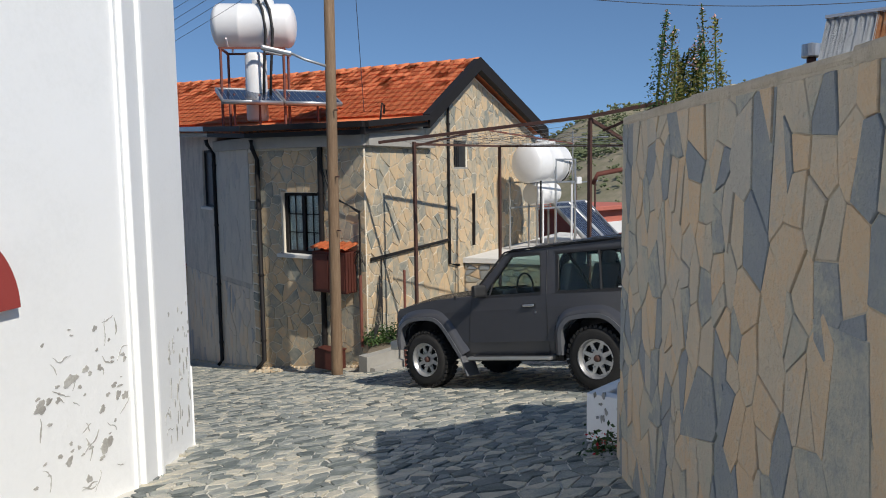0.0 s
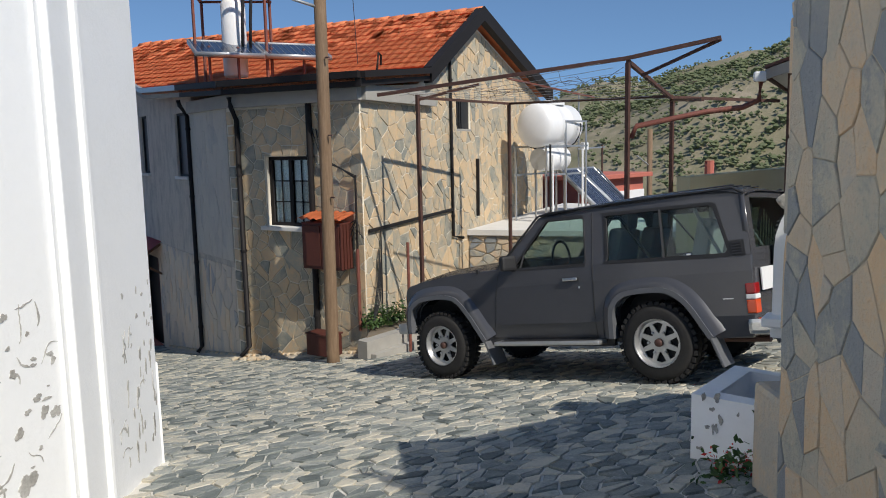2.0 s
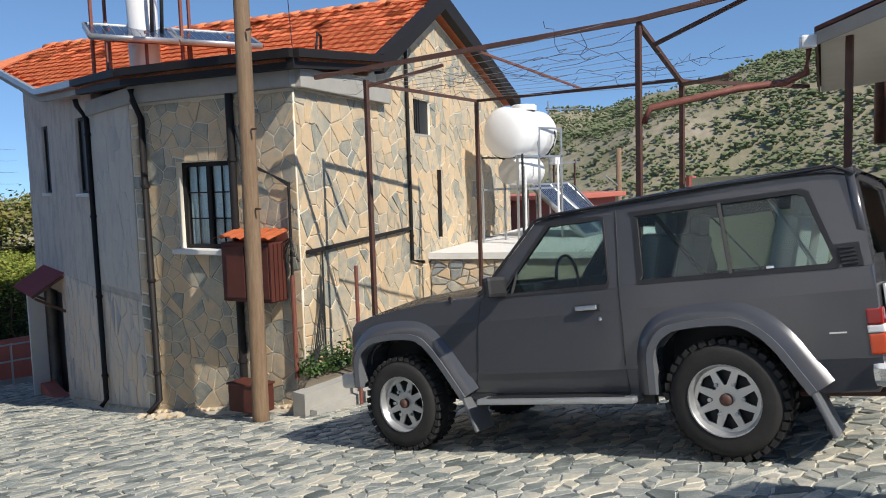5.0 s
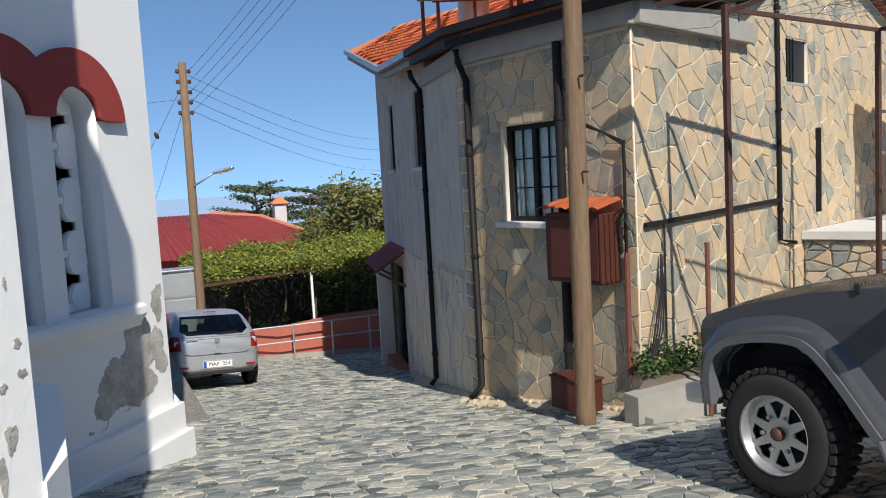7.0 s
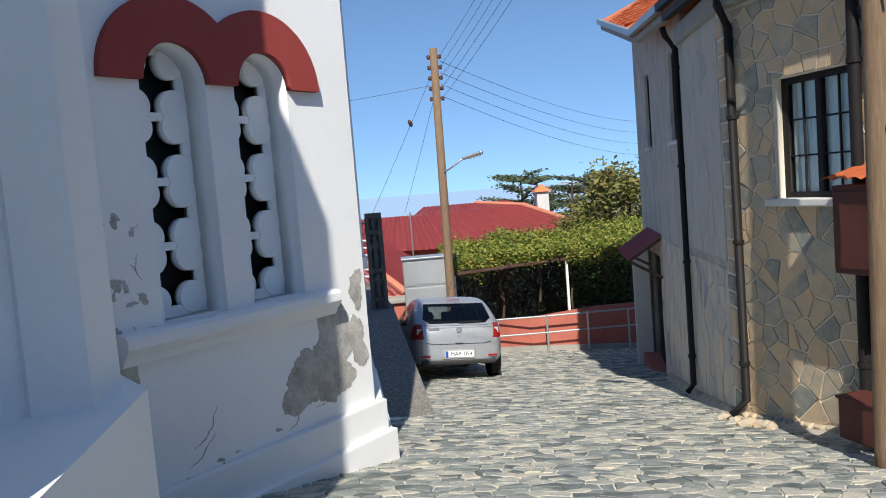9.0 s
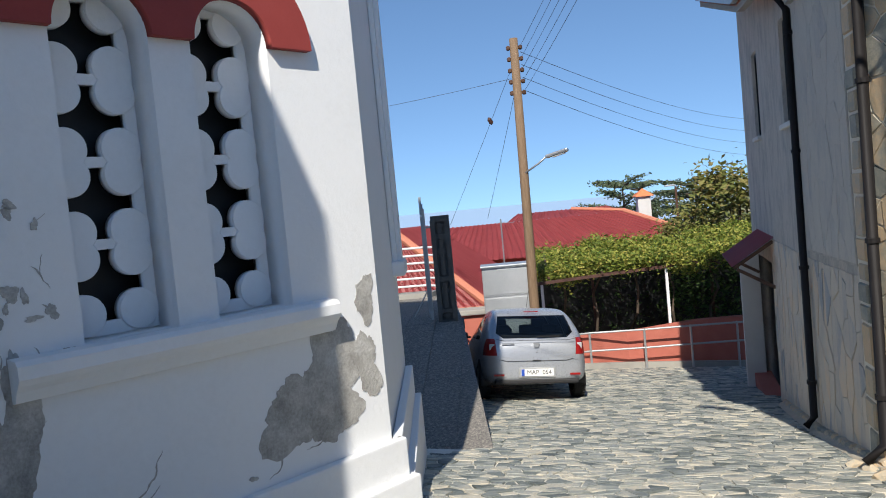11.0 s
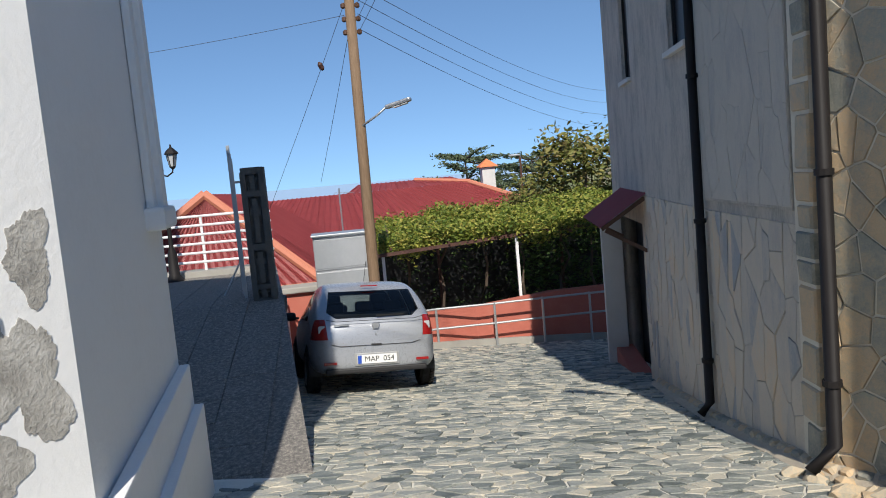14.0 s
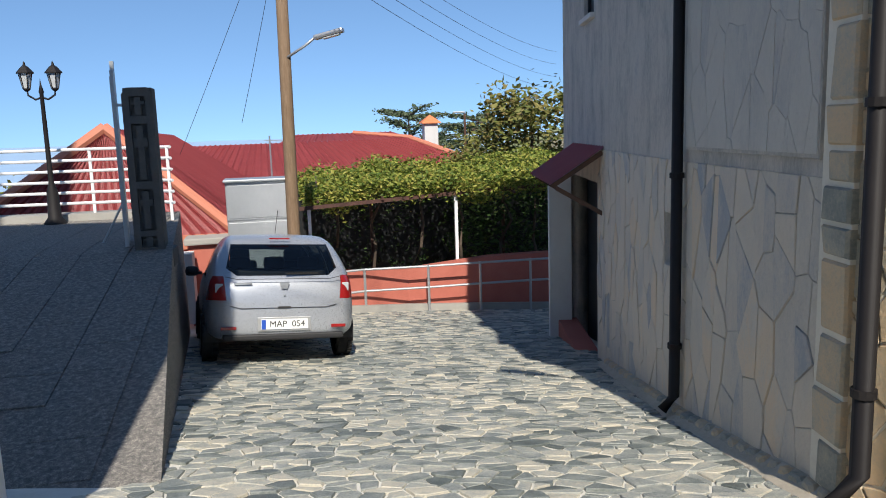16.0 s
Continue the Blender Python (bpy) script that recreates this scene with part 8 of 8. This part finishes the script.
stones(main_wall, "slab", [p for p in polys if len(p) > 2], 0.010, 0.004, lambda u, v, w: tuple(mw @ Vector((u, v, w))), M["slab"], crng, tip=0.012, vary=0.006, gap=0.003)

hpart("render_panel", box((0, 0, 0), (ll - 0.30, 2.86, 0.03), m=ml @ pose((ll - 0.30) / 2, 0.57, 0.012), bevel=0.004), M["render"], "upper panel of grey cement render")
hpart("mortar_strip", box((0, 0, 0), (0.27, 4.4, 0.04), m=ml @ pose(ll - 0.12, -0.3, 0.012), bevel=0.006), M["clad_joint"], "pale mortar between the corner stones")

polys = [p for p in shift(cells(ll - 0.32, 2.8, 0.26, crng, 2.2, 0.75, 0.3), 0.01, -0.84)]
stones(link_wall, "slab", polys, 0.004, 0.002, lambda u, v, w: tuple(ml @ Vector((u, v, w + 0.028))), M["slabgrey"], crng, tip=0.004, vary=0.002, gap=0.002)


# roof tiles
def tile_mesh():
    g = bmesh.new()
    n = 8
    rows = []
    for y, lift in ((0.0, 0.004), (0.262, 0.025)):
        rows.append([g.verts.new((x * 0.182 / n - 0.091, -y, lift + 0.014 * (1 - math.cos(2 * math.pi * (x / n))) / 2)) for x in range(n + 1)])
    for i in range(n):
        g.faces.new((rows[0][i], rows[1][i], rows[1][i + 1], rows[0][i + 1]))
    bmesh.ops.solidify(g, geom=g.faces[:], thickness=-0.011)
    me = bpy.data.meshes.new("roof_tile")
    bmesh.ops.recalc_face_normals(g, faces=g.faces)
    g.to_mesh(me)
    g.free()
    me.materials.append(M["tile"])
    return me


tile_me = tile_mesh()
tv = [v.co.copy() for v in tile_me.vertices]
tp = [tuple(p.vertices) for p in tile_me.polygons]
rest_v, rest_f, made = [], [], 0
upv = Vector((SD.x, SD.y, SL)).normalized()
alv = Vector((rd.x, rd.y, 0))
nrm = upv.cross(alv) * -1
if nrm.z < 0:
    nrm = -nrm
rows_n = int(KD * math.sqrt(1 + SL * SL) / 0.238) + 1
for j in range(rows_n):
    for i in range(int(RIDGE / 0.185)):
        top = R0 - alv * (0.10 + 0.185 * i) - upv * (0.03 + 0.238 * j)
        low = top - upv * 0.275
        tt = (low - R1).dot(alv)
        if tt < -0.02:
            continue
        if not inside([(p[0], p[1]) for p in (tuple(R0.xy), tuple(R1.xy), tuple(E_FAR - SD * 0.06), tuple(E_K - SD * 0.06), tuple(K0 - SD * 0.08))], low.x, low.y):
            continue
        m = Matrix((alv, upv, nrm)).transposed().to_4x4()
        m = Matrix.Translation(top + nrm * (0.018 + rng.uniform(-0.002, 0.002))) @ m @ pose(0, 0, 0, rng.uniform(-0.3, 0.3), 0, rng.uniform(-0.5, 0.5))
        if made < 290:
            ob = new("roof_tile", tile_me)
            ob.matrix_world = m
            attach(ob, roof)
            made += 1
        else:
            o = len(rest_v)
            rest_v += [tuple(m @ v) for v in tv]
            rest_f += [tuple(o + k for k in f) for f in tp]
me = bpy.data.meshes.new("roof_tile_field")
me.from_pydata(rest_v, [], rest_f)
me.materials.append(M["tile"])
ob = attach(new("roof_tile_field", me), roof)
ob["kind"] = "stuff"

# right-hand rubble wall
polys = shift(cells(rl, 2.75, 0.140, crng, 1.55, 0.85, 0.36), 0, -0.98)
polys = [clip(p, 0, 1, 1.66) for p in polys]
stones(rubble_wall, "stone", [p for p in polys if len(p) > 2], 0.007, 0.004, lambda u, v, w: tuple(mr @ Vector((u, v, w))), M["field"], crng, tip=0.02, vary=0.004, gap=0.002)
polys = [clip(p, 0, 1, 1.66) for p in shift(cells(0.5, 2.75, 0.26, crng, 1.7, 0.46), 0, -1.05)]
stones(rubble_wall, "stone", [p for p in polys if len(p) > 2], 0.04, 0.014, lambda u, v, w: tuple(me_end @ Vector((u, v, w))), M["field"], crng, tip=0.05, vary=0.014, gap=0.004)

# slabs of the ramped pavement
polys = []
for j in range(18):
    for i in range(9):
        x0, y0 = 0.6 + 0.46 * i, 14.55 + 0.46 * j
        p = [(x0, y0), (x0 + 0.46, y0), (x0 + 0.46, y0 + 0.46), (x0, y0 + 0.46)]
        if all(3.87 - max(0, y - 14) * 0.45 < x < 4.64 - (y - 14.45) * 0.095 for x, y in p):
            polys.append(p)
stones(pavement, "slab", polys, 0.012, 0.004, lambda u, v, w: (u, v, ptop(u, v) + w), M["washed"], crng, tip=0.004, vary=0.002, gap=0.003)

# rubble footing along the house
def footing(m, ln, z0, z1, parent):
    n = int(ln / 0.13)
    for k in range(n):
        u = (k + 0.5) * ln / n
        zz = z0 + (z1 - z0) * u / ln
        sx = crng.uniform(0.05, 0.09)
        poly = [(u - sx, -0.03), (u + sx * 0.8, -0.05), (u + sx, 0.03), (u + sx * 0.4, 0.07), (u - sx * 0.7, 0.06)]
        base = Vector((0, zz, 0.05))
        stones(parent, "footing_stone", [poly], 0.06, 0.02, lambda a, b, w: tuple(m @ Vector((a, zz + b + 0.03, w + 0.02))), M["clad"], crng, tip=0.2, gap=0.004)


def foot_strip(m, ln, z0, z1):
    g = bmesh.new()
    vs = [g.verts.new(m @ Vector(p)) for p in ((0, z0 - 0.3, 0), (0, z0 + 0.10, 0), (0, z0 + 0.02, 0.14), (0, z0 - 0.3, 0.20), (ln, z1 - 0.3, 0), (ln, z1 + 0.10, 0), (ln, z1 + 0.02, 0.14), (ln, z1 - 0.3, 0.20))]
    for f in ((0, 1, 2, 3), (7, 6, 5, 4), (0, 4, 5, 1), (1, 5, 6, 2), (2, 6, 7, 3), (3, 7, 4, 0)):
        g.faces.new([vs[i] for i in f])
    hpart("footing", g, M["field_joint"], "pale mortar footing with small stones")


for m_, ln_, a_, b_ in ((ml, ll, P_DP, Q), (mq, lq, Q, H)):
    foot_strip(m_, ln_, gz(*a_), gz(*b_))
    footing(m_, ln_, gz(*a_), gz(*b_), link_wall)
mw2 = facet_frame((P_FAR[0] * 0.45 + P_DP[0] * 0.55, P_FAR[1] * 0.45 + P_DP[1] * 0.55), P_DP)
foot_strip(mw2, lw * 0.45, gz(8.95, 18.1), gz(*P_DP))
footing(mw2, lw * 0.45, gz(8.95, 18.1), gz(*P_DP), main_wall)

# loose stones heaped at the foot of the corner downpipe
for k in range(16):
    u, sz = crng.uniform(-0.15, 0.75), crng.uniform(0.04, 0.10)
    outw = crng.uniform(0.05, 0.34)
    c = mq @ Vector((u, 0, outw))
    g = bmesh.new()
    bmesh.ops.create_icosphere(g, subdivisions=1, radius=sz)
    for v in g.verts:
        v.co *= crng.uniform(0.75, 1.2)
    g.transform(pose(c.x, c.y, gz(c.x, c.y) + sz * 0.3, 0, 0, crng.uniform(0, 360)) @ Matrix.Diagonal((1.2, 0.9, 0.6, 1)))
    solid("loose_stone", g, M["clad"], "pale rough stone at the foot of the downpipe", "stone", "loose stones by the downpipe")

# street paving
polys = shift(cells(19.0, 34.0, 0.112, crng, 0.75, 0.66, 0.28), -5, -6)
polys = [p for p in polys if inside(ROAD, p[0][0], p[0][1])]
stones(road, "paving_stone", polys, 0.014, 0.005, lambda u, v, w: (u, v, gz(u, v) + w), M["paving"], crng,
       near=lambda x, y: 3.6 < x < 7.2 and 9.2 < y < 12.6 or 3.4 < x < 5.6 and 6.5 < y < 9.2, tip=0.03, vary=0.006, gap=0.008, rest_label="slate crazy paving of the street")
